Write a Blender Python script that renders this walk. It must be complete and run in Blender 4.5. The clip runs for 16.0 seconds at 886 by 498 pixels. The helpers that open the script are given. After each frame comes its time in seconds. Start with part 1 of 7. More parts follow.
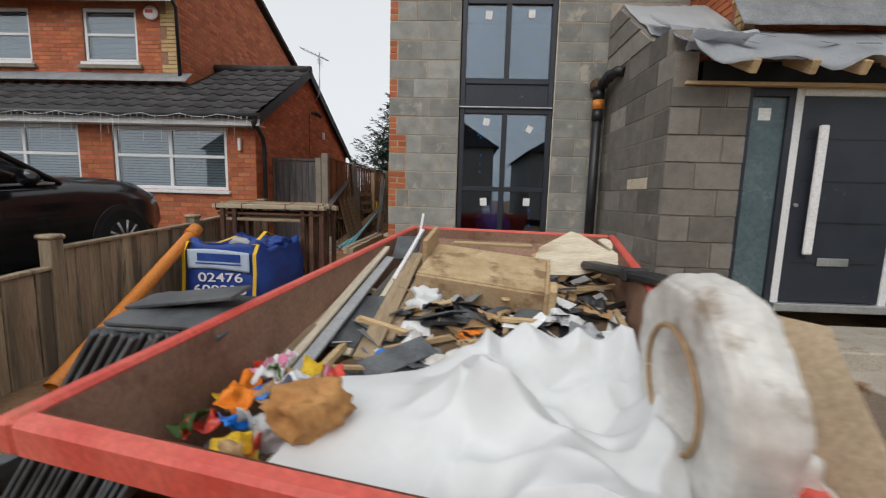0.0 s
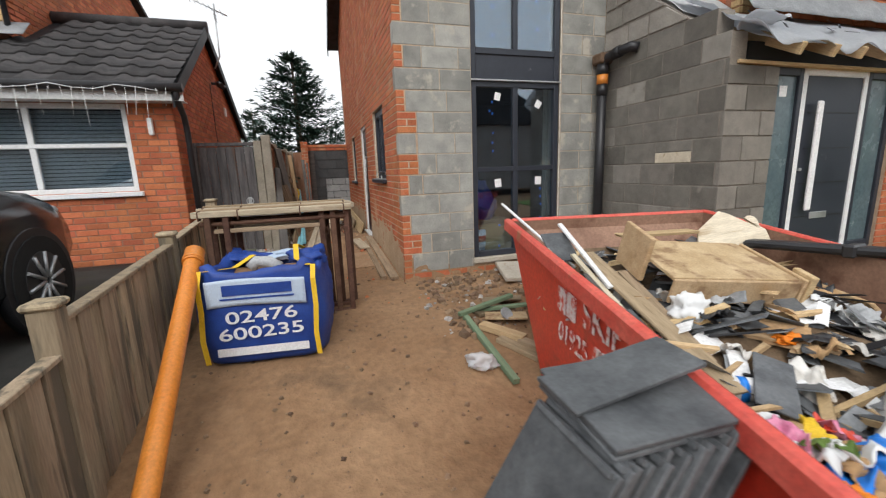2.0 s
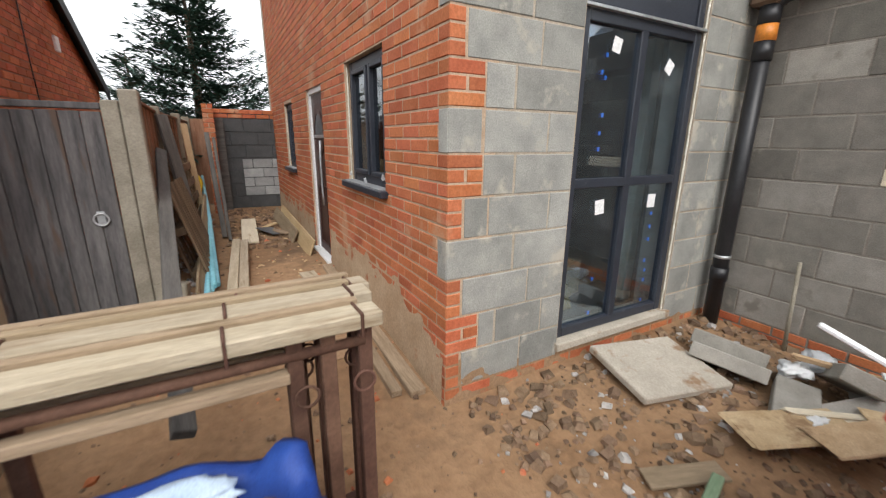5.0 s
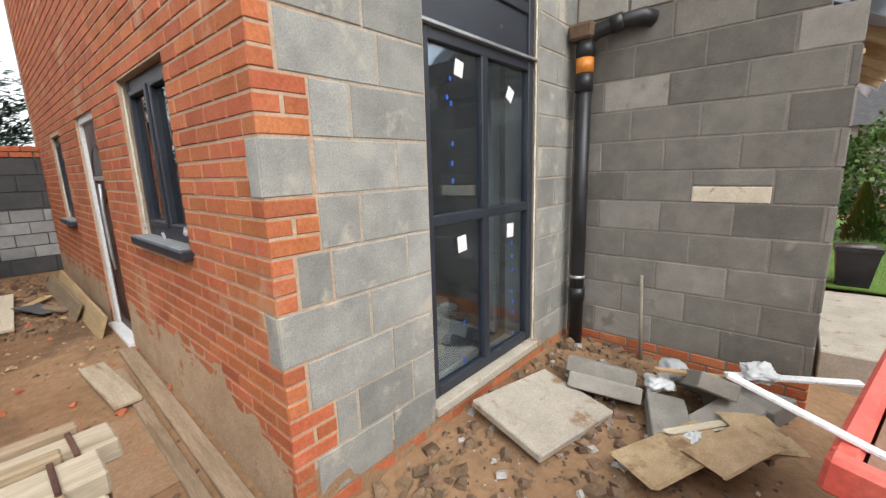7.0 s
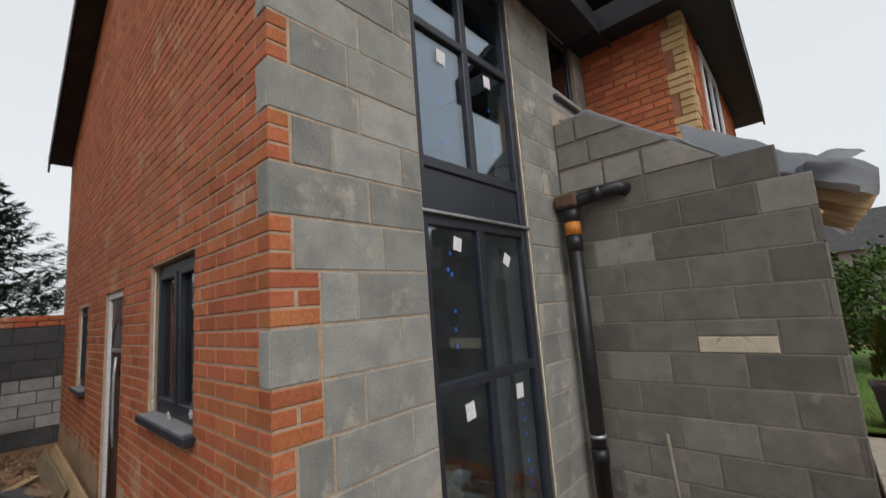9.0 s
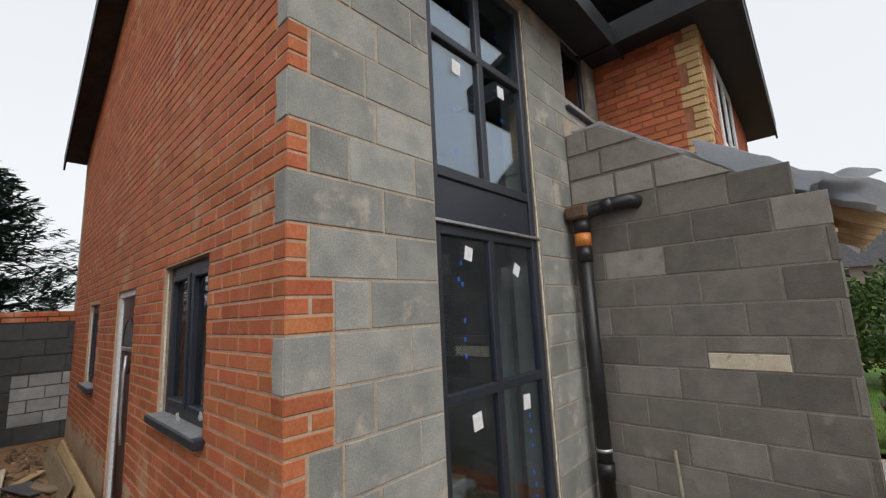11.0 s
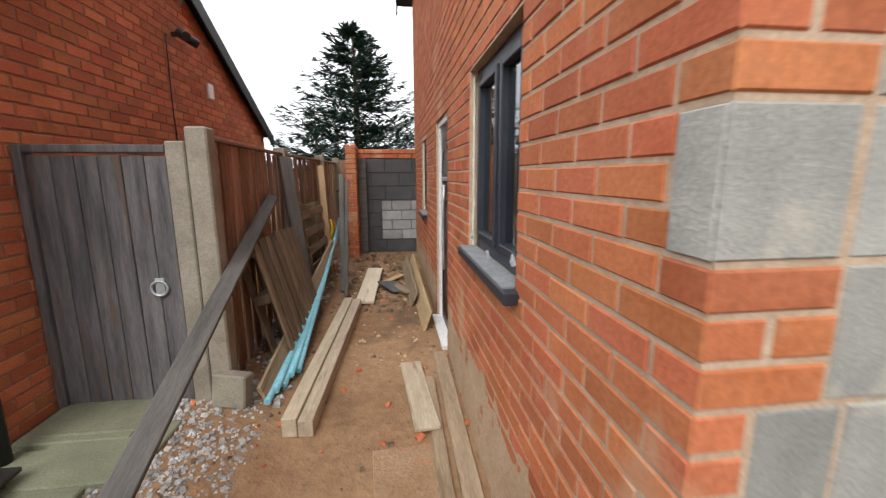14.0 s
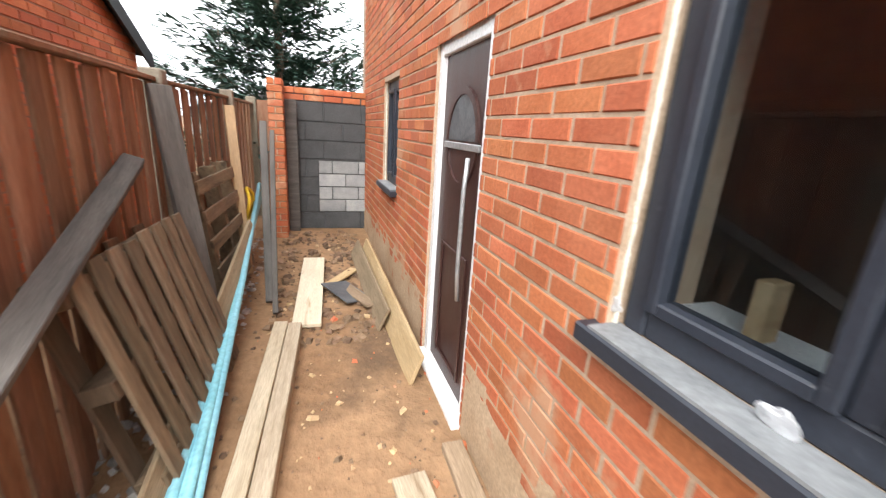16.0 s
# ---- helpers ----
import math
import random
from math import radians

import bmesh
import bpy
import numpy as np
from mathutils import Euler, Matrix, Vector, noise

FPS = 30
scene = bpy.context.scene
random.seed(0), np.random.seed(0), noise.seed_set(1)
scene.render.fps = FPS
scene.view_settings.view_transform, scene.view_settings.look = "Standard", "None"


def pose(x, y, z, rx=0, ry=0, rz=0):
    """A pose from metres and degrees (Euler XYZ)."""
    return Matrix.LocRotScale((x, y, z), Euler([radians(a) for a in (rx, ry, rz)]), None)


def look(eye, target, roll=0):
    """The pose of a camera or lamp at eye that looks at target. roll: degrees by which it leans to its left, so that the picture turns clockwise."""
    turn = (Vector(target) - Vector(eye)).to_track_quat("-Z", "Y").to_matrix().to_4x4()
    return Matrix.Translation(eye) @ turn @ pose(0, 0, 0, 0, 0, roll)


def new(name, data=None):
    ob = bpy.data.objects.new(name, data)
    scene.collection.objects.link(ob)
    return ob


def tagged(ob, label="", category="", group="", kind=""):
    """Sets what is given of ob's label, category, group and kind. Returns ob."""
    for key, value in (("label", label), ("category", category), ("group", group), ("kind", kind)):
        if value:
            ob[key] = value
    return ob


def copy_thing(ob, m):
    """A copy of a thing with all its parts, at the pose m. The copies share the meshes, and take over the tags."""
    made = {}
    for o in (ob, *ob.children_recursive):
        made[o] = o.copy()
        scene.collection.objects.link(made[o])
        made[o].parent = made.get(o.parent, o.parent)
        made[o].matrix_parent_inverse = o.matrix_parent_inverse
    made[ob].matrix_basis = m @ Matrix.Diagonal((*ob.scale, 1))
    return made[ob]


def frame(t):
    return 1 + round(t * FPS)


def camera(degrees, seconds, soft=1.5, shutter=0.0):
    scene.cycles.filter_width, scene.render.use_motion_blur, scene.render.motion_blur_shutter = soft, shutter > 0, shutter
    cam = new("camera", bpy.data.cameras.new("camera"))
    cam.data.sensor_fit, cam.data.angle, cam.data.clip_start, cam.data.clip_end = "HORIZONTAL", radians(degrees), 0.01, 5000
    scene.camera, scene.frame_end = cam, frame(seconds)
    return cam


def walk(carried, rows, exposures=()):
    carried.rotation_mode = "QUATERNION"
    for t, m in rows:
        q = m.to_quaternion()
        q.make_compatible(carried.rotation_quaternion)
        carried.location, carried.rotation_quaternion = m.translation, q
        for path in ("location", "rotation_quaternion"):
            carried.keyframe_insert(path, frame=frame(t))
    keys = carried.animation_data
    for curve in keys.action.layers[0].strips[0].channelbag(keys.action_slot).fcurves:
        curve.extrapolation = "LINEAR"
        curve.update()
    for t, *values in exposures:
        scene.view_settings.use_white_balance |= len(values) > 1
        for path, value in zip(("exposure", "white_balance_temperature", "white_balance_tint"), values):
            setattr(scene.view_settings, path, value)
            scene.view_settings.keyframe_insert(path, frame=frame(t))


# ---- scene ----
cam = camera(95.3, 16.0, soft=1.2, shutter=0.35)
PATH = [
    (0, (0.239, -0.152, 1.183), (0.156, 1.83, 0.929), 1.6),
    (0.5, (-0.308, -0.031, 1.224), (-0.285, 1.951, 0.957), -1.4),
    (1, (-0.821, 0.072, 1.281), (-0.642, 2.035, 0.941), -3.5),
    (1.5, (-1.238, 0.326, 1.292), (-0.875, 2.261, 0.941), -3.7),
    (2, (-1.636, 0.581, 1.319), (-1.047, 2.453, 0.935), -2.0),
    (2.5, (-1.886, 0.934, 1.292), (-1.207, 2.77, 0.883), -1.7),
    (3, (-1.945, 1.331, 1.393), (-1.266, 3.152, 0.922), -3.0),
    (3.5, (-2.097, 1.829, 1.418), (-1.273, 3.583, 0.924), -1.2),
    (3.7, (-2.059, 1.995, 1.442), (-1.232, 3.748, 0.949), -1.7),
    (5.8, (-1.417, 3.625, 1.589), (-0.389, 5.253, 1.046), 0.4),
    (6, (-1.349, 3.619, 1.586), (-0.285, 5.229, 1.059), -1.0),
    (6.5, (-1.347, 3.617, 1.586), (-0.03, 5.036, 1.086), -1.9),
    (7, (-1.379, 3.607, 1.591), (0.097, 4.899, 1.201), -1.7),
    (7.5, (-1.376, 3.564, 1.639), (0.142, 4.844, 1.401), -3.0),
    (8, (-1.379, 3.528, 1.687), (0.143, 4.824, 1.612), -3.5),
    (8.5, (-1.387, 3.521, 1.727), (0.117, 4.835, 1.827), -3.7),
    (9, (-1.406, 3.521, 1.762), (0.073, 4.838, 2.043), -4.3),
    (9.2, (-1.419, 3.493, 1.755), (0.042, 4.808, 2.123), -4.8),
    (11.3, (-1.439, 3.565, 1.795), (0.021, 4.907, 2.053), -2.0),
    (11.5, (-1.425, 3.596, 1.776), (0.021, 4.968, 1.944), -1.4),
    (12, (-1.408, 3.654, 1.707), (-0.066, 5.136, 1.653), -0.4),
    (12.5, (-1.312, 3.721, 1.641), (-0.263, 5.407, 1.406), 1.1),
    (13, (-1.247, 3.874, 1.590), (-0.514, 5.706, 1.262), 0.2),
    (13.5, (-1.196, 4.211, 1.606), (-0.715, 6.116, 1.238), -0.5),
    (14, (-1.139, 4.559, 1.626), (-0.886, 6.510, 1.266), -0.2),
    (14.5, (-1.107, 4.945, 1.611), (-1.016, 6.904, 1.217), 1.1),
    (15, (-1.227, 5.319, 1.595), (-0.992, 7.263, 1.186), 3.5),
    (15.5, (-1.285, 5.624, 1.630), (-0.871, 7.518, 1.139), 2.9),
    (16, (-1.388, 6.073, 1.662), (-0.772, 7.891, 1.101), 3.8),
]
EXPOSURES = [(0, 0.1), (1.5, 0.4), (2.5, 0.8), (3.5, 1.0), (6, 0.95), (7, 1.12), (7.5, 1.08), (8, 0.36), (9, 0.1), (11.5, 0.4), (12.5, 0.78), (13, 0.78), (13.5, 1.08), (14, 1.05), (14.5, 1.3), (15, 1.65), (15.5, 1.75), (16, 2.05)]
walk(cam, [(t, look(eye, target, roll)) for t, eye, target, roll in PATH], EXPOSURES)

# ---- light ----
world = bpy.data.worlds.new("overcast_sky")
scene.world = world
world.use_nodes = True
wn = world.node_tree
sky = wn.nodes.new("ShaderNodeTexSky")
sky.sky_type = "NISHITA"
sky.sun_disc = False
sky.sun_elevation, sky.sun_rotation = radians(42), radians(200)
sky.air_density, sky.dust_density, sky.ozone_density = 1.0, 4.0, 1.0
hsv = wn.nodes.new("ShaderNodeHueSaturation")
hsv.inputs["Saturation"].default_value = 0.12
wn.links.new(sky.outputs[0], hsv.inputs["Color"])
cloud = wn.nodes.new("ShaderNodeMix")
cloud.data_type = "RGBA"
cloud.inputs[0].default_value = 0.72
cloud.inputs[7].default_value = (7.2, 7.5, 7.8, 1)
wn.links.new(hsv.outputs[0], cloud.inputs[6])
wn.links.new(cloud.outputs[2], wn.nodes["Background"].inputs[0])
wn.nodes["Background"].inputs[1].default_value = 0.12
sun = new("sun", bpy.data.lights.new("sun", "SUN"))
sun.data.energy, sun.data.angle, sun.data.color = 0.9, radians(40), (1.0, 0.97, 0.93)
sun.matrix_world = look((-4, -10, 11), (0, 0, 0))

# ---- materials ----
def nodes_of(m):
    m.use_nodes = True
    return m.node_tree, m.node_tree.nodes["Principled BSDF"]


def surf(name, c1, c2, scale=6.0, rough=0.8, bump=0.3, fine=70.0, metal=0.0, vary=0.0, stain=None, stain_at=0.62, stain_scale=2.5, spec=0.3, stretch=None, depth=0.004, grain=(0.82, 1.14)):
    """Two-colour mottled surface with fine grain, optional stains, and a change from piece to piece."""
    m = bpy.data.materials.new(name)
    nt, bsdf = nodes_of(m)
    L = nt.links.new
    if stretch:
        tc = nt.nodes.new("ShaderNodeTexCoord")
        mp = nt.nodes.new("ShaderNodeMapping")
        mp.inputs["Scale"].default_value = stretch
        oi0 = nt.nodes.new("ShaderNodeObjectInfo")
        ml = nt.nodes.new("ShaderNodeMath"); ml.operation = "MULTIPLY"; ml.inputs[1].default_value = 37.0
        L(oi0.outputs["Random"], ml.inputs[0])
        L(ml.outputs[0], mp.inputs["Location"])
        L(tc.outputs["Object"], mp.inputs["Vector"])
        vec = mp.outputs[0]
    else:
        geo0 = nt.nodes.new("ShaderNodeNewGeometry")
        vec = geo0.outputs["Position"]

    def noise_tex(s, d):
        n = nt.nodes.new("ShaderNodeTexNoise")
        n.inputs["Scale"].default_value, n.inputs["Detail"].default_value = s, d
        n.inputs["Roughness"].default_value = 0.62
        L(vec, n.inputs["Vector"])
        return n.outputs["Fac"]

    def ramp(fac, lo, hi):
        r = nt.nodes.new("ShaderNodeMapRange")
        r.inputs[1].default_value, r.inputs[2].default_value = lo, hi
        L(fac, r.inputs[0])
        return r.outputs[0]

    def mix(fac, a, b, mode="MIX"):
        x = nt.nodes.new("ShaderNodeMix"); x.data_type = "RGBA"; x.blend_type = mode
        for sock, v in ((x.inputs[0], fac), (x.inputs[6], a), (x.inputs[7], b)):
            if isinstance(v, (int, float)): sock.default_value = v
            elif isinstance(v, tuple): sock.default_value = (*v, 1)
            else: L(v, sock)
        return x.outputs[2]

    big, small = noise_tex(scale, 5), noise_tex(fine, 3)
    col = mix(ramp(big, 0.33, 0.67), c1, c2)
    dark = nt.nodes.new("ShaderNodeMapRange")
    dark.inputs[1].default_value, dark.inputs[2].default_value, dark.inputs[3].default_value, dark.inputs[4].default_value = 0.3, 0.7, *grain
    L(small, dark.inputs[0])
    hs = nt.nodes.new("ShaderNodeHueSaturation")
    L(col, hs.inputs["Color"])
    val = dark.outputs[0]
    if vary:
        oi, gi, ad, fr = nt.nodes.new("ShaderNodeObjectInfo"), nt.nodes.new("ShaderNodeNewGeometry"), nt.nodes.new("ShaderNodeMath"), nt.nodes.new("ShaderNodeMath")
        fr.operation = "FRACT"
        L(oi.outputs["Random"], ad.inputs[0]); L(gi.outputs["Random Per Island"], ad.inputs[1]); L(ad.outputs[0], fr.inputs[0])
        vr = nt.nodes.new("ShaderNodeMapRange")
        vr.inputs[3].default_value, vr.inputs[4].default_value = 1 - vary, 1 + vary
        L(fr.outputs[0], vr.inputs[0])
        mu = nt.nodes.new("ShaderNodeMath"); mu.operation = "MULTIPLY"
        L(val, mu.inputs[0]); L(vr.outputs[0], mu.inputs[1])
        val = mu.outputs[0]
        hu = nt.nodes.new("ShaderNodeMapRange")
        hu.inputs[3].default_value, hu.inputs[4].default_value = 0.494, 0.508
        f2 = nt.nodes.new("ShaderNodeMath"); f2.operation = "MULTIPLY"; f2.inputs[1].default_value = 7.3
        f3 = nt.nodes.new("ShaderNodeMath"); f3.operation = "FRACT"
        L(fr.outputs[0], f2.inputs[0]); L(f2.outputs[0], f3.inputs[0]); L(f3.outputs[0], hu.inputs[0]); L(hu.outputs[0], hs.inputs["Hue"])
    L(val, hs.inputs["Value"])
    out = hs.outputs[0]
    if stain:
        st = noise_tex(stain_scale, 6)
        out = mix(ramp(st, stain_at, stain_at + 0.1), out, stain)
    L(out, bsdf.inputs["Base Color"])
    rr = nt.nodes.new("ShaderNodeMapRange")
    rr.inputs[3].default_value, rr.inputs[4].default_value = max(0.03, rough - 0.1), min(1, rough + 0.12)
    L(big, rr.inputs[0]); L(rr.outputs[0], bsdf.inputs["Roughness"])
    bsdf.inputs["Metallic"].default_value = metal
    bsdf.inputs["Specular IOR Level"].default_value = spec
    if bump:
        b = nt.nodes.new("ShaderNodeBump")
        b.inputs["Strength"].default_value, b.inputs["Distance"].default_value = bump, depth
        sm = nt.nodes.new("ShaderNodeMath")
        L(small, sm.inputs[0]); L(big, sm.inputs[1]); L(sm.outputs[0], b.inputs["Height"])
        L(b.outputs[0], bsdf.inputs["Normal"])
    return m


def glass(name, tint=(0.9, 0.95, 0.95)):
    m = bpy.data.materials.new(name)
    nt, bsdf = nodes_of(m)
    bsdf.inputs["Base Color"].default_value = (*tint, 1)
    bsdf.inputs["Roughness"].default_value = 0.0
    bsdf.inputs["IOR"].default_value = 1.5
    bsdf.inputs["Transmission Weight"].default_value = 1.0
    return m


BRICK = surf("red_brick", (0.40, 0.115, 0.048), (0.49, 0.165, 0.078), 5, 0.85, 0.6, 70, vary=0.17, stain=(0.50, 0.27, 0.16), stain_at=0.575, stain_scale=2.3)
OLD_BRICK = surf("neighbour_brick", (0.42, 0.115, 0.05), (0.52, 0.165, 0.078), 4, 0.85, 0.4, 80, vary=0.22, stain=(0.30, 0.10, 0.05), stain_at=0.6)
YELLOW_BRICK = surf("yellow_brick", (0.50, 0.33, 0.15), (0.58, 0.42, 0.22), 6, 0.85, 0.4, 80, vary=0.12)
MORTAR = surf("mortar", (0.42, 0.30, 0.205), (0.52, 0.395, 0.29), 14, 0.95, 0.5, 120)
BLOCK = surf("concrete_block", (0.25, 0.25, 0.232), (0.36, 0.355, 0.325), 5, 0.92, 0.7, 120, vary=0.22, stain=(0.44, 0.405, 0.345), stain_at=0.57, stain_scale=4.5)
BLOCK_TAN = surf("concrete_block_tan", (0.155, 0.143, 0.125), (0.215, 0.198, 0.172), 7, 0.92, 0.6, 140, vary=0.24, stain=(0.30, 0.275, 0.235), stain_at=0.64, stain_scale=4)
BLOCK_PALE_TAN = surf("concrete_block_dry", (0.25, 0.232, 0.205), (0.33, 0.305, 0.27), 7, 0.92, 0.6, 140, vary=0.16, stain=(0.21, 0.19, 0.165), stain_at=0.6, stain_scale=5)
EXT_MORTAR = surf("grey_block_mortar", (0.195, 0.17, 0.145), (0.27, 0.24, 0.205), 9, 0.95, 0.6, 120)
RED_MORTAR = surf("red_mortar", (0.30, 0.12, 0.07), (0.37, 0.17, 0.105), 12, 0.95, 0.5, 120)
MUD = surf("mud_splash", (0.27, 0.165, 0.09), (0.36, 0.235, 0.145), 5, 0.95, 0.9, 50, stain=(0.36, 0.15, 0.075), stain_at=0.6, stain_scale=6, depth=0.01)
BLOCK_MORTAR = surf("block_mortar", (0.36, 0.30, 0.23), (0.46, 0.39, 0.31), 12, 0.95, 0.5, 120)
RENDER = surf("cement_smear", (0.40, 0.275, 0.17), (0.50, 0.37, 0.25), 3.5, 0.93, 0.7, 60, stain=(0.36, 0.13, 0.06), stain_at=0.60, stain_scale=4)
SOIL = surf("trodden_soil", (0.225, 0.128, 0.066), (0.325, 0.20, 0.112), 1.3, 0.9, 1.0, 16, stain=(0.135, 0.085, 0.05), stain_at=0.56, stain_scale=0.8, depth=0.02)
TARMAC = surf("tarmac", (0.05, 0.05, 0.046), (0.085, 0.083, 0.076), 2.0, 0.9, 0.6, 160, stain=(0.08, 0.085, 0.055), stain_at=0.6)
SLAB = surf("concrete_slab", (0.36, 0.32, 0.26), (0.46, 0.41, 0.34), 4, 0.92, 0.4, 90, vary=0.1, stain=(0.27, 0.17, 0.10), stain_at=0.58, stain_scale=5)
MOSSY_SLAB = surf("mossy_slab", (0.15, 0.16, 0.105), (0.22, 0.22, 0.15), 4, 0.92, 0.4, 90, vary=0.1)
CONCRETE = surf("concrete_post", (0.20, 0.175, 0.135), (0.30, 0.268, 0.215), 5, 0.92, 0.5, 90, vary=0.06)
ROOFTILE = surf("concrete_roof_tile", (0.035, 0.034, 0.036), (0.07, 0.066, 0.066), 5, 0.85, 0.5, 70, vary=0.3)
SLATE = surf("slate_tile", (0.062, 0.066, 0.072), (0.14, 0.148, 0.155), 6, 0.5, 0.3, 60, vary=0.2, stain=(0.12, 0.125, 0.13), stain_at=0.62, stain_scale=5, spec=0.4)
LEAD = surf("lead_flashing", (0.22, 0.23, 0.24), (0.32, 0.33, 0.34), 6, 0.6, 0.3, 50, metal=0.3)
FRAME = surf("grey_window_frame", (0.022, 0.026, 0.037), (0.030, 0.035, 0.048), 5, 0.42, 0.05, 90, stain=(0.11, 0.115, 0.125), stain_at=0.66, stain_scale=7, spec=0.5)
WHITE = surf("white_upvc", (0.74, 0.75, 0.75), (0.80, 0.80, 0.80), 3, 0.4, 0.05, 60, spec=0.5)
FOAM = surf("foam_sealant", (0.72, 0.68, 0.55), (0.80, 0.78, 0.70), 20, 0.9, 0.8, 60, depth=0.01)
BLACK = surf("black_plastic", (0.012, 0.012, 0.014), (0.025, 0.025, 0.028), 5, 0.4, 0.1, 60, spec=0.5)
BLACK_WOOD = surf("black_fascia", (0.012, 0.013, 0.016), (0.022, 0.024, 0.028), 5, 0.55, 0.1, 60)
ORANGE = surf("orange_drain_pipe", (0.62, 0.20, 0.025), (0.70, 0.26, 0.045), 3, 0.42, 0.05, 60, stain=(0.42, 0.17, 0.05), stain_at=0.64, stain_scale=4, spec=0.5)
FENCE_NEW = surf("fence_timber", (0.25, 0.195, 0.13), (0.38, 0.30, 0.205), 2, 0.88, 0.7, 14, vary=0.2, stretch=(6, 6, 0.6), stain=(0.135, 0.115, 0.085), stain_at=0.53, stain_scale=1.6)
WEATHERED = surf("weathered_plank", (0.36, 0.29, 0.205), (0.48, 0.40, 0.30), 3, 0.85, 0.5, 26, vary=0.12, stretch=(0.7, 6, 6), stain=(0.26, 0.19, 0.12), stain_at=0.58, stain_scale=2)
FENCE_DARK = surf("stained_fence", (0.23, 0.11, 0.06), (0.33, 0.195, 0.125), 3, 0.85, 0.5, 26, vary=0.28, stretch=(6, 6, 0.7), stain=(0.23, 0.165, 0.11), stain_at=0.58, stain_scale=2)
GATE = surf("weathered_gate", (0.06, 0.057, 0.059), (0.15, 0.138, 0.137), 3, 0.85, 0.5, 26, vary=0.2, stretch=(6, 6, 0.7), stain=(0.11, 0.075, 0.06), stain_at=0.58, stain_scale=2)
TIMBER = surf("sawn_timber", (0.46, 0.31, 0.165), (0.58, 0.42, 0.25), 3, 0.8, 0.4, 26, vary=0.16, stretch=(0.7, 6, 6), stain=(0.34, 0.22, 0.12), stain_at=0.62, stain_scale=2)
PALLET_TIMBER = surf("pallet_timber", (0.13, 0.092, 0.058), (0.235, 0.172, 0.112), 3, 0.9, 0.6, 20, vary=0.3, stretch=(6, 6, 0.7), stain=(0.09, 0.066, 0.045), stain_at=0.56, stain_scale=2)
OLD_TIMBER = surf("old_timber", (0.24, 0.175, 0.11), (0.36, 0.27, 0.18), 3, 0.88, 0.5, 26, vary=0.25, stretch=(0.7, 6, 6), stain=(0.17, 0.12, 0.07), stain_at=0.58, stain_scale=2)
GREY_TIMBER = surf("grey_timber", (0.07, 0.066, 0.062), (0.135, 0.125, 0.115), 3, 0.85, 0.5, 26, vary=0.1, stretch=(0.7, 6, 6))
PALE_TIMBER = surf("pale_timber", (0.56, 0.48, 0.36), (0.68, 0.60, 0.47), 3, 0.8, 0.4, 26, vary=0.08, stretch=(0.7, 6, 6), stain=(0.42, 0.32, 0.2), stain_at=0.6, stain_scale=2)
GREEN_TIMBER = surf("treated_batten", (0.14, 0.21, 0.125), (0.23, 0.30, 0.19), 3, 0.8, 0.4, 26, vary=0.12, stretch=(0.7, 6, 6))
CHIP = surf("chipboard", (0.40, 0.27, 0.15), (0.53, 0.385, 0.24), 8, 0.85, 0.4, 120, vary=0.08, stain=(0.25, 0.155, 0.085), stain_at=0.53, stain_scale=5)
BLUE_PIPE = surf("blue_water_pipe", (0.18, 0.46, 0.56), (0.26, 0.56, 0.66), 4, 0.45, 0.05, 50, vary=0.15, spec=0.5)
SKIP_RED = surf("red_skip_paint", (0.56, 0.040, 0.022), (0.66, 0.07, 0.036), 3, 0.42, 0.12, 40, stain=(0.25, 0.055, 0.03), stain_at=0.615, stain_scale=5, spec=0.5)
SKIP_RIM = surf("worn_red_rim", (0.58, 0.07, 0.05), (0.68, 0.14, 0.10), 5, 0.5, 0.2, 50, stain=(0.40, 0.16, 0.09), stain_at=0.61, stain_scale=6, spec=0.5)
RUST = surf("rusty_steel", (0.22, 0.12, 0.08), (0.33, 0.195, 0.135), 3, 0.6, 0.4, 50, stain=(0.17, 0.085, 0.055), stain_at=0.56, stain_scale=3.5)
TRESTLE = surf("rusty_trestle", (0.085, 0.042, 0.03), (0.15, 0.08, 0.055), 8, 0.75, 0.4, 60, vary=0.3, metal=0.2)
BAG_BLUE = surf("blue_woven_bag", (0.012, 0.040, 0.22), (0.025, 0.075, 0.33), 5, 0.5, 0.4, 160, spec=0.4)
BAG_PALE = surf("pale_blue_print", (0.42, 0.53, 0.68), (0.52, 0.62, 0.74), 6, 0.6, 0.3, 160)
YELLOW = surf("yellow_strap", (0.70, 0.44, 0.02), (0.78, 0.52, 0.04), 6, 0.6, 0.4, 120)
PRINT = surf("white_print", (0.70, 0.72, 0.75), (0.78, 0.79, 0.8), 6, 0.6, 0.1, 100)
SHEET = surf("white_plastic_sheet", (0.64, 0.645, 0.65), (0.71, 0.72, 0.72), 1.5, 0.42, 0.04, 12, stain=(0.64, 0.605, 0.55), stain_at=0.68, stain_scale=5, spec=0.45, grain=(0.97, 1.02))
FILM = surf("dirty_plastic_film", (0.54, 0.505, 0.46), (0.74, 0.725, 0.69), 5, 0.38, 0.3, 18, stain=(0.33, 0.265, 0.20), stain_at=0.57, stain_scale=6, spec=0.45)
PAPER = surf("white_sticker", (0.78, 0.78, 0.78), (0.82, 0.82, 0.82), 4, 0.6, 0.05, 60)
BLUE_TAPE = surf("blue_packer", (0.01, 0.13, 0.62), (0.02, 0.18, 0.7), 4, 0.5, 0.05, 60)
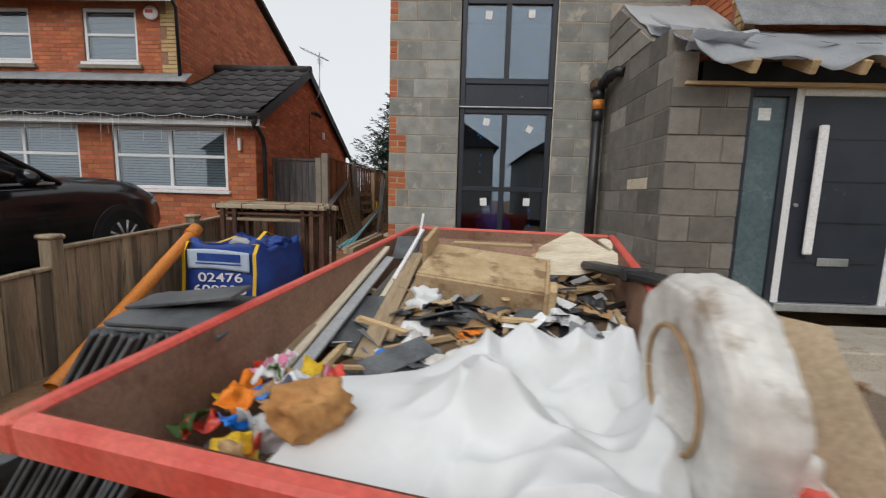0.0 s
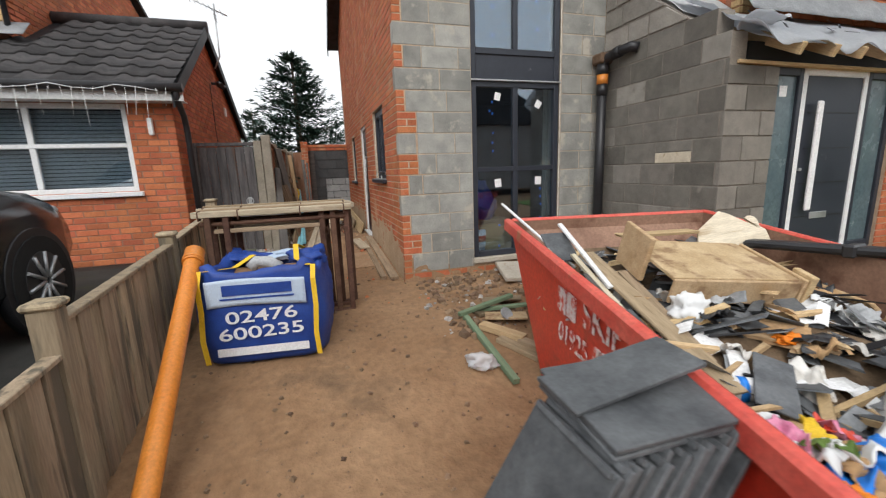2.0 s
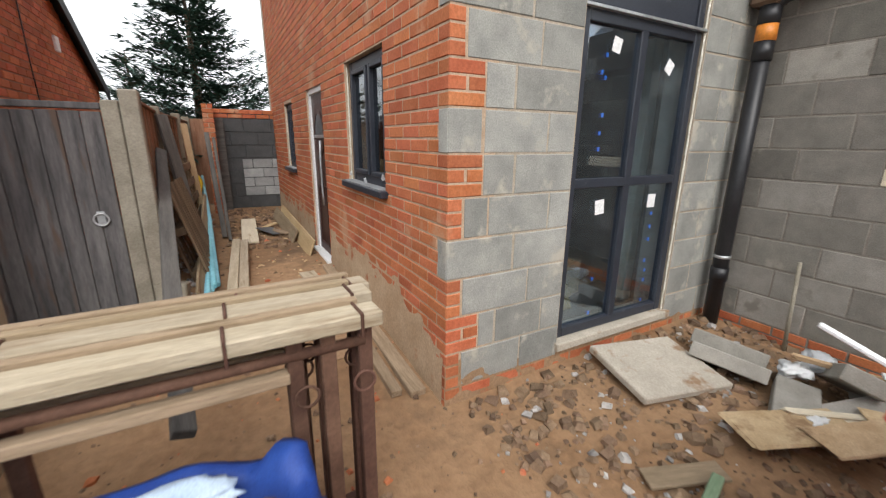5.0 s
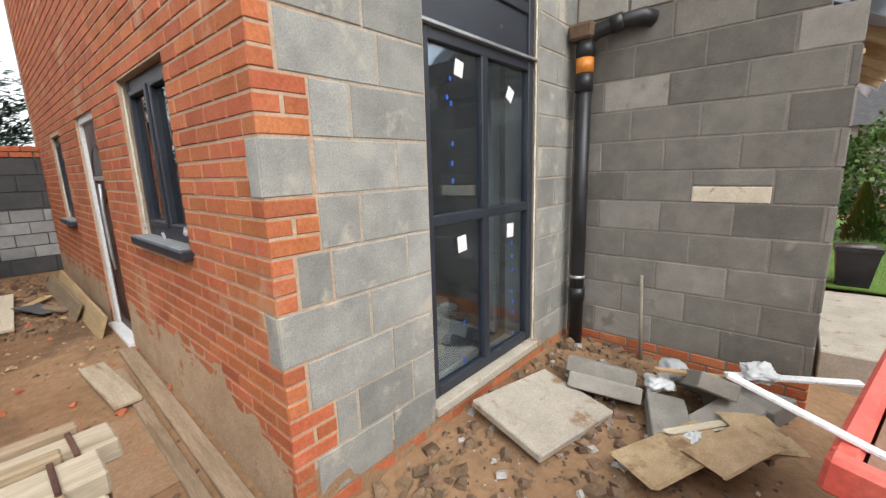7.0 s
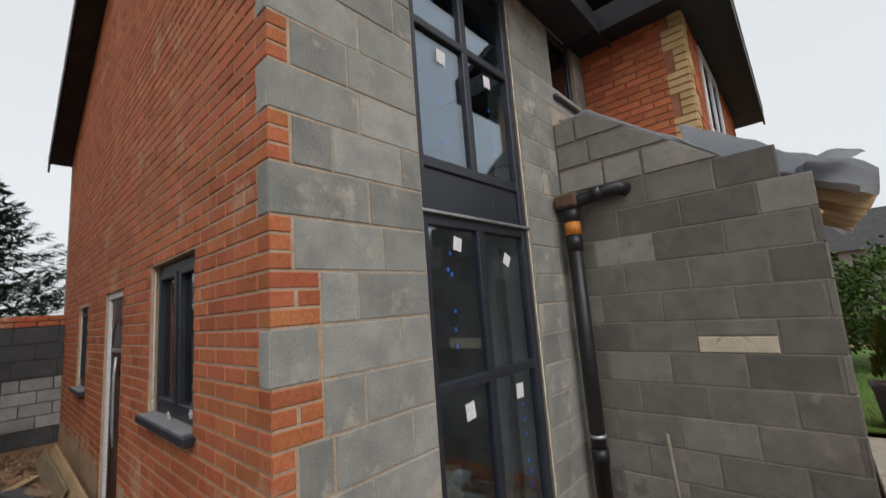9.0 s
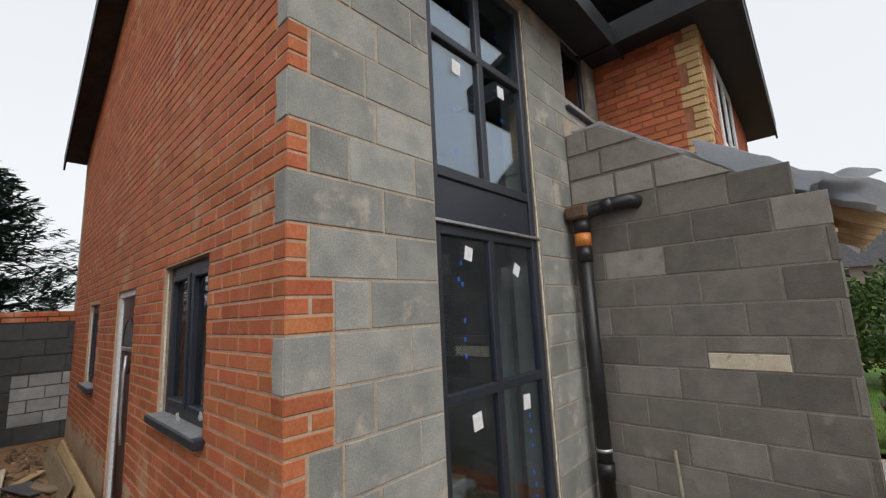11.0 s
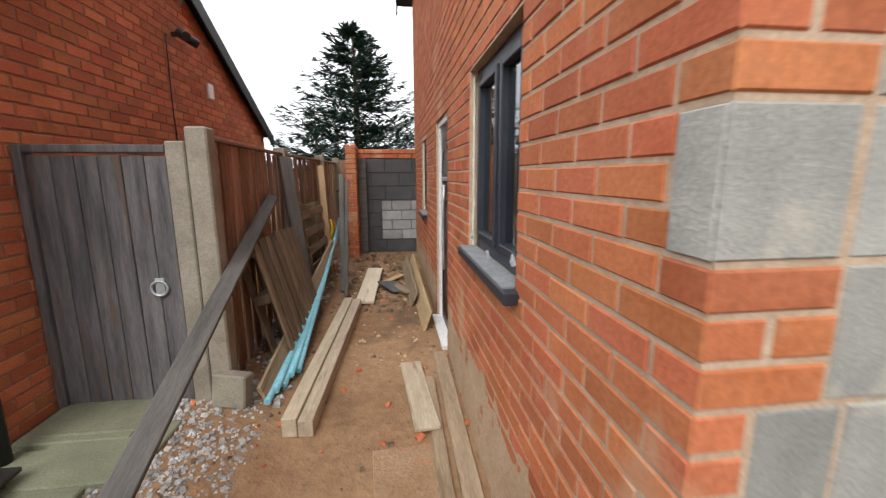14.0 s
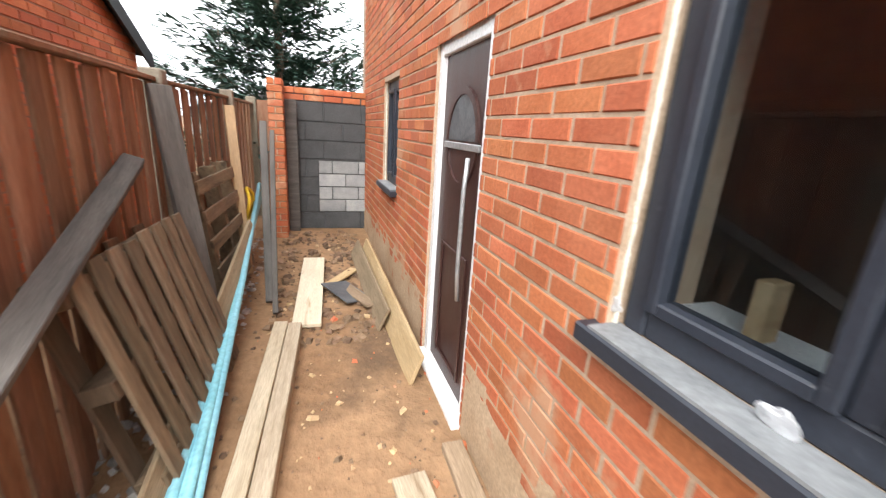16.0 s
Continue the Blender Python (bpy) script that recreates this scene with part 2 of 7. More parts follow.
MEMBRANE = surf("roof_membrane", (0.44, 0.46, 0.49), (0.56, 0.58, 0.60), 3, 0.6, 0.3, 40, spec=0.4)
MEMBRANE_PALE = surf("membrane_underside", (0.68, 0.69, 0.70), (0.76, 0.77, 0.78), 3, 0.6, 0.3, 40, grain=(0.94, 1.05))
for thin in (MEMBRANE, MEMBRANE_PALE):
    tn = thin.node_tree
    tb, tm = tn.nodes.new("ShaderNodeBsdfTranslucent"), tn.nodes.new("ShaderNodeMixShader")
    tb.inputs["Color"].default_value = (0.72, 0.74, 0.77, 1)
    tm.inputs[0].default_value = 0.5
    tn.links.new(tn.nodes["Principled BSDF"].outputs[0], tm.inputs[1])
    tn.links.new(tb.outputs[0], tm.inputs[2])
    tn.links.new(tm.outputs[0], tn.nodes["Material Output"].inputs["Surface"])
STEEL = surf("galvanised_steel", (0.42, 0.43, 0.44), (0.56, 0.57, 0.58), 6, 0.42, 0.1, 60, metal=0.7, spec=0.5)
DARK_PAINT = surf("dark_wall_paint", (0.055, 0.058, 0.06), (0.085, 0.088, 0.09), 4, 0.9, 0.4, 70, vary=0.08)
PALE_BLOCK = surf("pale_block", (0.24, 0.25, 0.255), (0.36, 0.365, 0.36), 6, 0.92, 0.5, 120, vary=0.15)
BROWN_DOOR = surf("brown_woodgrain_door", (0.040, 0.016, 0.014), (0.062, 0.027, 0.022), 3, 0.4, 0.2, 26, stretch=(6, 6, 0.7), spec=0.5)
# near-black plaster: the shade of the unlit rooms is put into its colour
ROOM = surf("darkened_plaster_room", (0.06, 0.051, 0.046), (0.095, 0.082, 0.072), 3, 0.95, 0.3, 40)
CAR_PAINT = surf("black_car_paint", (0.006, 0.006, 0.008), (0.009, 0.009, 0.012), 3, 0.16, 0.0, 40, spec=0.6)
RUBBER = surf("tyre_rubber", (0.012, 0.012, 0.012), (0.02, 0.02, 0.02), 6, 0.8, 0.3, 60)
CARD = surf("brown_cardboard", (0.40, 0.25, 0.12), (0.50, 0.33, 0.17), 5, 0.85, 0.2, 60, vary=0.1)
PLASTERBOARD = surf("plasterboard", (0.42, 0.32, 0.21), (0.50, 0.39, 0.27), 4, 0.9, 0.2, 60)
BLUE_BAG = surf("blue_plastic_bag", (0.01, 0.16, 0.62), (0.02, 0.24, 0.75), 7, 0.35, 0.3, 40, spec=0.5)
ORANGE_RAG = surf("orange_bag", (0.75, 0.18, 0.01), (0.82, 0.25, 0.02), 7, 0.5, 0.3, 40)
GRAVEL = surf("grey_gravel", (0.24, 0.225, 0.21), (0.48, 0.455, 0.43), 12, 0.9, 0.4, 90, vary=0.4)
STONE = surf("brown_stone", (0.14, 0.088, 0.055), (0.235, 0.155, 0.10), 12, 0.9, 0.4, 90, vary=0.4)
CONIFER = surf("conifer_needles", (0.03, 0.066, 0.052), (0.058, 0.108, 0.08), 4, 0.7, 0.2, 40, vary=0.45)
LEAF = surf("hedge_leaf", (0.045, 0.10, 0.022), (0.11, 0.17, 0.035), 3, 0.6, 0.1, 40, vary=0.4)
GRASS = surf("lawn_grass", (0.075, 0.14, 0.025), (0.12, 0.20, 0.04), 4, 0.85, 0.6, 60, vary=0.2)
BARK = surf("bark", (0.07, 0.05, 0.035), (0.12, 0.09, 0.065), 9, 0.9, 0.6, 50)
FAR_WALL = surf("far_house_wall", (0.24, 0.22, 0.20), (0.30, 0.28, 0.26), 2, 0.9, 0.2, 20)
TEAL_GLASS = surf("obscured_sidelight", (0.085, 0.125, 0.14), (0.12, 0.165, 0.18), 3, 0.25, 0.05, 30, spec=0.5)
BLIND = surf("pale_blind", (0.55, 0.53, 0.48), (0.62, 0.60, 0.56), 3, 0.7, 0.05, 30)
NMORTAR = surf("dark_mortar", (0.26, 0.13, 0.085), (0.34, 0.19, 0.13), 12, 0.95, 0.5, 120)
SKIP_PRINT = surf("worn_stencil", (0.62, 0.52, 0.50), (0.72, 0.66, 0.65), 6, 0.6, 0.1, 100, stain=(0.58, 0.07, 0.04), stain_at=0.49, stain_scale=18)
KRAFT = surf("kraft_paper", (0.40, 0.185, 0.06), (0.52, 0.27, 0.10), 8, 0.7, 0.3, 50, stain=(0.36, 0.16, 0.05), stain_at=0.6, stain_scale=9)
GREY_PLASTIC = surf("grey_plastic", (0.36, 0.37, 0.38), (0.44, 0.45, 0.46), 6, 0.5, 0.1, 60)
PINK = surf("pink_wrapper", (0.62, 0.16, 0.30), (0.72, 0.32, 0.42), 9, 0.35, 0.1, 60, spec=0.5)
GLASS_SIDE = glass("side_window_glass", (0.55, 0.62, 0.66))
GLASS = glass("clear_glass", (0.62, 0.76, 0.88))
GLASS.node_tree.nodes["Principled BSDF"].inputs["IOR"].default_value = 1.9
PLASTIC = glass("clear_polythene", (0.92, 0.93, 0.95))
PLASTIC.node_tree.nodes["Principled BSDF"].inputs["Roughness"].default_value = 0.35
PLASTIC.node_tree.nodes["Principled BSDF"].inputs["Transmission Weight"].default_value = 0.6

# ---- mesh helpers ----
def add_box(bm, x0, x1, y0, y1, z0, z1, m=None):
    vs = [bm.verts.new(m @ Vector(p) if m else p) for p in ((x0, y0, z0), (x1, y0, z0), (x1, y1, z0), (x0, y1, z0), (x0, y0, z1), (x1, y0, z1), (x1, y1, z1), (x0, y1, z1))]
    for f in ((3, 2, 1, 0), (4, 5, 6, 7), (0, 1, 5, 4), (1, 2, 6, 5), (2, 3, 7, 6), (3, 0, 4, 7)):
        bm.faces.new([vs[i] for i in f])
    return bm


def cube(x0, x1, y0, y1, z0, z1, bevel=0.0, m=None):
    bm = add_box(bmesh.new(), min(x0, x1), max(x0, x1), min(y0, y1), max(y0, y1), min(z0, z1), max(z0, z1), m)
    if bevel:
        bmesh.ops.bevel(bm, geom=bm.edges[:], offset=bevel, segments=1, affect="EDGES")
    return bm


def tube(bm, pts, r, seg=12, cap=True, r_end=None):
    """A round tube along a row of points."""
    pts = [Vector(p) for p in pts]
    rings, up = [], None
    for i, p in enumerate(pts):
        d = (pts[min(i + 1, len(pts) - 1)] - pts[max(i - 1, 0)]).normalized()
        up = (up - d * up.dot(d)).normalized() if up else d.orthogonal().normalized()
        s = d.cross(up)
        rr = r if r_end is None else r + (r_end - r) * i / (len(pts) - 1)
        rings.append([bm.verts.new(p + rr * (math.cos(a) * up + math.sin(a) * s)) for a in [2 * math.pi * k / seg for k in range(seg)]])
    for a, b in zip(rings, rings[1:]):
        for k in range(seg):
            f = bm.faces.new((a[k], a[(k + 1) % seg], b[(k + 1) % seg], b[k])); f.smooth = True
    if cap:
        bm.faces.new(rings[0][::-1]); bm.faces.new(rings[-1])
    return bm


def mesh_of(name, bm, material):
    me = bpy.data.meshes.new(name)
    bmesh.ops.recalc_face_normals(bm, faces=bm.faces[:])
    bm.to_mesh(me); bm.free()
    me.materials.append(material)
    return me


def part(name, bm, material, parent=None, label="", m=None):
    ob = new(name, mesh_of(name, bm, material))
    if m: ob.matrix_basis = m
    if parent: ob.parent = parent
    if label: ob["label"] = label
    return ob


def thing(name, label, category, at=None, group="", kind=""):
    ob = new(name)
    ob.empty_display_size = 0.1
    if at: ob.matrix_basis = at if isinstance(at, Matrix) else Matrix.Translation(at)
    return tagged(ob, label, category, group, kind)


def solo(name, bm, material, label, category, m=None, group="", kind=""):
    return tagged(part(name, bm, material, m=m), label, category, group, kind)


def structure(name, bm, material, label=""):
    return tagged(part(name, bm, material), label or name.replace("_", " "), "", "", "structure")


def along(p, q, roll=0):
    """Pose at p whose x axis points at q."""
    d = (Vector(q) - Vector(p))
    return Matrix.Translation(p) @ d.to_track_quat("X", "Z").to_matrix().to_4x4() @ pose(0, 0, 0, roll)


def plank(name, p, q, w, h, material, label, category="plank", group="", roll=0, parent=None, rag=0.0):
    """A board from p to q, w wide and h thick, lying on the line between them."""
    n = (Vector(q) - Vector(p)).length
    bm = cube(0, n, -w / 2, w / 2, 0, h, min(0.004, h / 4))
    if rag:
        for v in bm.verts: v.co += Vector((random.uniform(-rag, rag), random.uniform(-rag, rag) * 0.3, 0))
    ob = part(name, bm, material, parent, m=along(p, q, roll))
    return ob if parent else tagged(ob, label, category, group)


def grid_sheet(nx, ny, fn, thick=0.0):
    """A sheet of nx by ny cells; fn(u, v) gives a place."""
    bm = bmesh.new()
    vs = [[bm.verts.new(fn(i / nx, j / ny)) for j in range(ny + 1)] for i in range(nx + 1)]
    for i in range(nx):
        for j in range(ny):
            f = bm.faces.new((vs[i][j], vs[i + 1][j], vs[i + 1][j + 1], vs[i][j + 1])); f.smooth = True
    if thick:
        bm.normal_update()
        bmesh.ops.solidify(bm, geom=bm.faces[:], thickness=thick)
    return bm


def rough_lump(r, sx, sy, sz, seed, sub=2, amp=0.35):
    bm = bmesh.new()
    bmesh.ops.create_icosphere(bm, subdivisions=sub, radius=r)
    for v in bm.verts:
        k = 1 + amp * noise.noise(v.co / r * 1.3 + Vector((seed * 3.7, seed, 0)))
        v.co = Vector((v.co.x * sx * k, v.co.y * sy * k, v.co.z * sz * k))
    return bm


def holed_wall(us, zs, holes, place, depth):
    """A wall of cells between the cuts us and zs that leaves the holes (u0, u1, z0, z1) open; place(u, z, d) gives a point."""
    bm = bmesh.new()
    us, zs = sorted(set(us + [h[0] for h in holes] + [h[1] for h in holes])), sorted(set(zs + [h[2] for h in holes] + [h[3] for h in holes]))
    full = {}
    for i in range(len(us) - 1):
        for j in range(len(zs) - 1):
            u, z = (us[i] + us[i + 1]) / 2, (zs[j] + zs[j + 1]) / 2
            full[i, j] = not any(h[0] < u < h[1] and h[2] < z < h[3] for h in holes)
    cache = {}

    def v(i, j, d):
        if (i, j, d) not in cache: cache[i, j, d] = bm.verts.new(place(us[i], zs[j], d * depth))
        return cache[i, j, d]
    for (i, j), ok in full.items():
        if not ok: continue
        bm.faces.new((v(i, j, 0), v(i + 1, j, 0), v(i + 1, j + 1, 0), v(i, j + 1, 0)))
        bm.faces.new((v(i, j, 1), v(i, j + 1, 1), v(i + 1, j + 1, 1), v(i + 1, j, 1)))
        for di, dj, a, b in ((-1, 0, (0, 0), (0, 1)), (1, 0, (1, 0), (1, 1)), (0, -1, (0, 0), (1, 0)), (0, 1, (0, 1), (1, 1))):
            if not full.get((i + di, j + dj), False):
                bm.faces.new((v(i + a[0], j + a[1], 0), v(i + b[0], j + b[1], 0), v(i + b[0], j + b[1], 1), v(i + a[0], j + a[1], 1)))
    return bm


def lay(u0, u1, z0, z1, length, course, joint, holes, shift=0.5, jitter=0.0, top=None):
    """Rows of pieces (u, width, z, height) in running bond, cut round the holes."""
    out, k, z = [], 0, z0
    while z + course * 0.5 < z1:
        h = min(course, z1 - z) - joint
        spans = [(u0, u1)]
        if top:
            a, b = top(z + h)
            spans = [(max(u0, a), min(u1, b))]
        for hl in holes:
            if hl[2] < z + h * 0.6 and hl[3] > z + h * 0.4:
                nxt = []
                for a, b in spans:
                    if hl[1] <= a or hl[0] >= b: nxt.append((a, b)); continue
                    if hl[0] > a: nxt.append((a, hl[0]))
                    if hl[1] < b: nxt.append((hl[1], b))
                spans = nxt
        off = (k % 2) * shift * length + (random.uniform(-jitter, jitter) if jitter else 0)
        for a, b in spans:
            if b - a < 0.03: continue
            u = u0 + off + math.floor((a - u0 - off) / length) * length
            while u < b - 0.005:
                s, e = max(u, a), min(u + length, b)
                if e - s > 0.03: out.append((s + (joint / 2 if s > a else 0), e - s - (joint / 2 if s > a else 0) - (joint / 2 if e < b else 0), z + joint / 2, h))
                u += length
        z += course; k += 1
    return out


PIECES = {}


def pieces(name, rects, place, depth, material, parent, near=None, limit=300):
    """Bricks or blocks proud of their wall: the near ones objects on shared meshes, the rest one joined mesh."""
    near_r = [r for r in rects if near and near(r)][:limit]
    chosen = set(near_r)
    o, ux, uz, ud = (Vector(place(0, 0, 0)), Vector(place(1, 0, 0)), Vector(place(0, 1, 0)), Vector(place(0, 0, 1)))
    ux, uz, ud = ux - o, uz - o, ud - o
    basis = Matrix((ux, uz, ud)).transposed().to_4x4()
    c = 0.004
    FACES = ((4, 5, 6, 7), (0, 1, 5, 4), (1, 2, 6, 5), (2, 3, 7, 6), (3, 0, 4, 7))

    def corners(w, h):
        return [(0, 0, 0), (w, 0, 0), (w, h, 0), (0, h, 0), (c, c, depth), (w - c, c, depth), (w - c, h - c, depth), (c, h - c, depth)]
    for r in near_r:
        u, w, z, h = r
        key = (name, round(w, 2), round(h, 3), depth, material.name, round(ux.x, 1), round(ux.y, 1))
        if key not in PIECES:
            me = bpy.data.meshes.new(name)
            me.from_pydata([basis.to_3x3() @ Vector(p) for p in corners(round(w, 2), round(h, 3))], [], FACES)
            me.materials.append(material)
            PIECES[key] = me
        ob = new(name, PIECES[key])
        ob.parent = parent
        ob.location = Vector(place(u, z, random.uniform(-0.0015, 0.0015)))
        ob.rotation_euler = Euler((random.uniform(-0.003, 0.003),) * 3)
    vs, fs = [], []
    for r in rects:
        if r in chosen: continue
        u, w, z, h = r
        d = random.uniform(-0.0015, 0.0015)
        n = len(vs)
        vs += [place(u + a, z + b, e + d) for a, b, e in corners(w, h)]
        fs += [tuple(n + i for i in f) for f in FACES]
    if vs:
        me = bpy.data.meshes.new(name + "work")
        me.from_pydata(vs, [], fs)
        me.materials.append(material)
        ob = new(name + "work", me)
        ob.parent = parent
        ob["kind"] = "stuff"
    return parent


def text_mesh(words, size, material, parent, m, label, name="lettering"):
    cu = bpy.data.curves.new(name, "FONT")
    cu.body, cu.size, cu.offset, cu.extrude, cu.align_x, cu.align_y = words, size, size * 0.010, 0.0015, "CENTER", "CENTER"
    tmp = new("lettering_curve", cu)
    me = bpy.data.meshes.new_from_object(tmp)
    bpy.data.objects.remove(tmp)
    me.materials.clear(); me.materials.append(material)
    ob = new(name, me)
    ob.parent, ob.matrix_basis = parent, m
    ob["label"] = label
    return ob


# ---- ground ----
GY = [(-60, -0.45), (-2, -0.4), (0.0, -0.32), (2.5, -0.2), (3.7, -0.02), (5.0, 0.04), (6.5, 0.16), (8.0, 0.22), (11.5, 0.32), (14, 0.35), (300, 0.35)]


def ground_z(x, y):
    for (a, za), (b, zb) in zip(GY, GY[1:]):
        if y <= b:
            k = max(0, (y - a) / (b - a))
            z = za + (zb - za) * k
            break
    else:
        z = 0.35
    if -2.9 < x < 2.2 and -1 < y < 12:
        z += 0.025 * noise.noise(Vector((x * 1.1, y * 1.1, 0))) + 0.012 * noise.noise(Vector((x * 4, y * 4, 3)))
        if y > 5.6 and x < -1.7: z += 0.05 * min(1, (-1.7 - x) / 0.5)
        if y > 3.4 and x > -0.4: z += 0.05 * max(0, min(1, (x + 0.4) / 1.2)) * max(0, min(1, (y - 3.4) / 0.8))
    return z


bm = bmesh.new()
xs = [-300, -60, -20, -10, -6, -4] + [-3.2 + 0.08 * i for i in range(70)] + [3, 4, 6, 8, 12, 30, 300]
ys = [-300, -60, -20, -8, -4, -2] + [-1 + 0.08 * i for i in range(163)] + [13, 14, 16, 20, 40, 300]
gv = [[bm.verts.new((x, y, ground_z(x, y))) for y in ys] for x in xs]
for i in range(len(xs) - 1):
    for j in range(len(ys) - 1):
        f = bm.faces.new((gv[i][j], gv[i + 1][j], gv[i + 1][j + 1], gv[i][j + 1])); f.smooth = True
structure("ground", bm, SOIL, "trodden brown soil ground of the building plot")

# ---- new house: shell ----
X0, Y0, X1 = -0.70, 5.05, 1.95
EAVE, REAR, RIDGE_Y, RIDGE_Z = 4.5, 11.6, 8.3, 6.05
W1, DOOR, W2 = (5.925, 6.815, 1.225, 2.17), (7.67, 8.43, 0.20, 2.12), (9.46, 10.14, 1.15, 2.06)
TALL = (0.17, 1.34, 0.22, 4.28)
UPWIN = (2.05, 2.62, 3.66, 4.42)


def gable_span(z):
    if z < EAVE: return (0, 99)
    k = (z - EAVE) / (RIDGE_Z - EAVE)
    return (Y0 + (RIDGE_Y - Y0) * k, REAR - (REAR - RIDGE_Y) * k)


wall_side = structure("wall_side", holed_wall([Y0 + 0.0045, REAR], [-0.3, EAVE], [W1, DOOR, W2], lambda u, z, d: (X0 + 0.004 + d, u, z), 0.28), MORTAR, "orange-red brick side wall of the new house")
bm = bmesh.new()
a = [bm.verts.new(p) for p in ((X0 + 0.004, Y0, EAVE), (X0 + 0.004, REAR, EAVE), (X0 + 0.004, RIDGE_Y, RIDGE_Z))]
b = [bm.verts.new((v.co.x + 0.28, v.co.y, v.co.z)) for v in a]
bm.faces.new(a[::-1]); bm.faces.new(b)
for i in range(3): bm.faces.new((a[i], a[(i + 1) % 3], b[(i + 1) % 3], b[i]))
gable = structure("wall_gable", bm, MORTAR, "brick gable of the new house")
wall_front = structure("wall_front", holed_wall([X0 + 0.295, 6.5], [-0.3, EAVE], [TALL, UPWIN], lambda u, z, d: (u, Y0 + 0.0035 + d, z), 0.28), BLOCK_MORTAR, "grey concrete block front wall of the new house")
structure("wall_corner", cube(X0 + 0.006, X0 + 0.294, Y0 + 0.0035, Y0 + 0.0040, -0.3, EAVE), MORTAR, "mortar behind the corner bricks")
# unseen rear and far walls close the shell and keep the rooms dark
structure("wall_rear", cube(X0 + 0.01, 6.5, REAR, REAR + 0.28, -0.3, EAVE), BLOCK_MORTAR, "rear wall of the new house")
structure("wall_far_side", cube(6.5, 6.8, 4.3, REAR + 0.28, -0.3, EAVE), BLOCK_MORTAR, "far side wall of the new house")
structure("wall_far_side_low", cube(6.5, 6.8, 3.41, 4.295, -0.3, 2.3), BLOCK_MORTAR, "far side wall of the extension")
# added floors and inner walls in the darkened room colour, to read as unlit
structure("floor", cube(X0 + 0.3, 6.5, Y0 + 0.3, REAR, 0.10, 0.16), ROOM, "bare floor inside the house, coloured dark as unlit")
structure("floor_upper", cube(X0 + 0.3, 6.5, Y0 + 0.3, REAR, 2.36, 2.55), ROOM, "upper floor inside the house, coloured dark as unlit")
structure("ceiling", cube(X0 + 0.3, 6.5, Y0 + 0.3, REAR, EAVE - 0.05, EAVE), ROOM, "ceiling of the upper floor, coloured dark as unlit")
structure("wall_inner", cube(X0 + 0.3, 6.5, 7.15, 7.27, 0.16, 2.36), ROOM, "bare plaster inner wall, coloured dark as unlit")
structure("wall_inner_side", cube(2.4, 2.5, Y0 + 0.3, 7.15, 0.16, 2.36), ROOM, "bare plaster inner side wall, coloured dark as unlit")
structure("wall_inner_rear", cube(1.2, 1.3, 7.27, REAR, 0.16, 2.36), ROOM, "bare plaster inner rear wall, coloured dark as unlit")
structure("wall_inner_upper", cube(X0 + 0.3, 6.5, 8.0, 8.1, 2.55, EAVE - 0.05), ROOM, "bare upper inner wall, coloured dark as unlit")

# roof of the new house
roof = thing("roof", "dark tiled pitched roof with black fascia boards", "roof", kind="structure")
for nm, ya, za, yb, zb in (("roof_slope", Y0 - 0.33, EAVE - 0.12, RIDGE_Y, RIDGE_Z + 0.06), ("roof_slope", REAR + 0.30, EAVE - 0.12, RIDGE_Y, RIDGE_Z + 0.06)):
    bm = bmesh.new()
    q = [bm.verts.new(p) for p in ((X0 - 0.24, ya, za), (6.9, ya, za), (6.9, yb, zb), (X0 - 0.24, yb, zb))]
    f = bm.faces.new(q)
    r = bmesh.ops.extrude_face_region(bm, geom=[f])
    for e in r["geom"]:
        if isinstance(e, bmesh.types.BMVert): e.co.z += 0.09
    part(nm, bm, ROOFTILE, roof)
    bm = bmesh.new()
    q = [bm.verts.new(p) for p in ((X0 - 0.262, ya, za - 0.14), (X0 - 0.262, yb, zb - 0.14), (X0 - 0.262, yb, zb + 0.10), (X0 - 0.262, ya, za + 0.10))]
    f = bm.faces.new(q)
    r = bmesh.ops.extrude_face_region(bm, geom=[f])
    for e in r["geom"]:
        if isinstance(e, bmesh.types.BMVert): e.co.x += 0.022
    part("bargeboard", bm, BLACK_WOOD, roof)
part("verge_soffit", cube(X0 - 0.24, X0, Y0 - 0.3, Y0 - 0.01, EAVE - 0.15, EAVE - 0.13), BLACK_WOOD, roof)
part("soffit", cube(X0 - 0.24, 2.80, Y0 - 0.33, Y0 - 0.012, EAVE - 0.14, EAVE - 0.12), BLACK_WOOD, roof)
part("fascia", cube(X0 - 0.24, 2.80, Y0 - 0.355, Y0 - 0.332, EAVE - 0.18, EAVE + 0.02), BLACK_WOOD, roof)

# projecting upper storey over the extension
JX, JY = 2.86, 4.06
wall_return = structure("wall_return", cube(JX, 6.5, JY, Y0, 2.5, EAVE), RED_MORTAR, "brick upper storey that stands forward")
part("porch_soffit", cube(JX - 0.35, 7.0, JY - 0.36, Y0, EAVE - 0.1, EAVE - 0.08), BLACK_WOOD, roof)
part("porch_fascia", cube(JX - 0.35, 7.0, JY - 0.385, JY - 0.36, EAVE - 0.16, EAVE + 0.08), BLACK_WOOD, roof)
part("porch_fascia", cube(JX - 0.375, JX - 0.35, JY - 0.385, Y0, EAVE - 0.16, EAVE + 0.08), BLACK_WOOD, roof)
bm = bmesh.new()
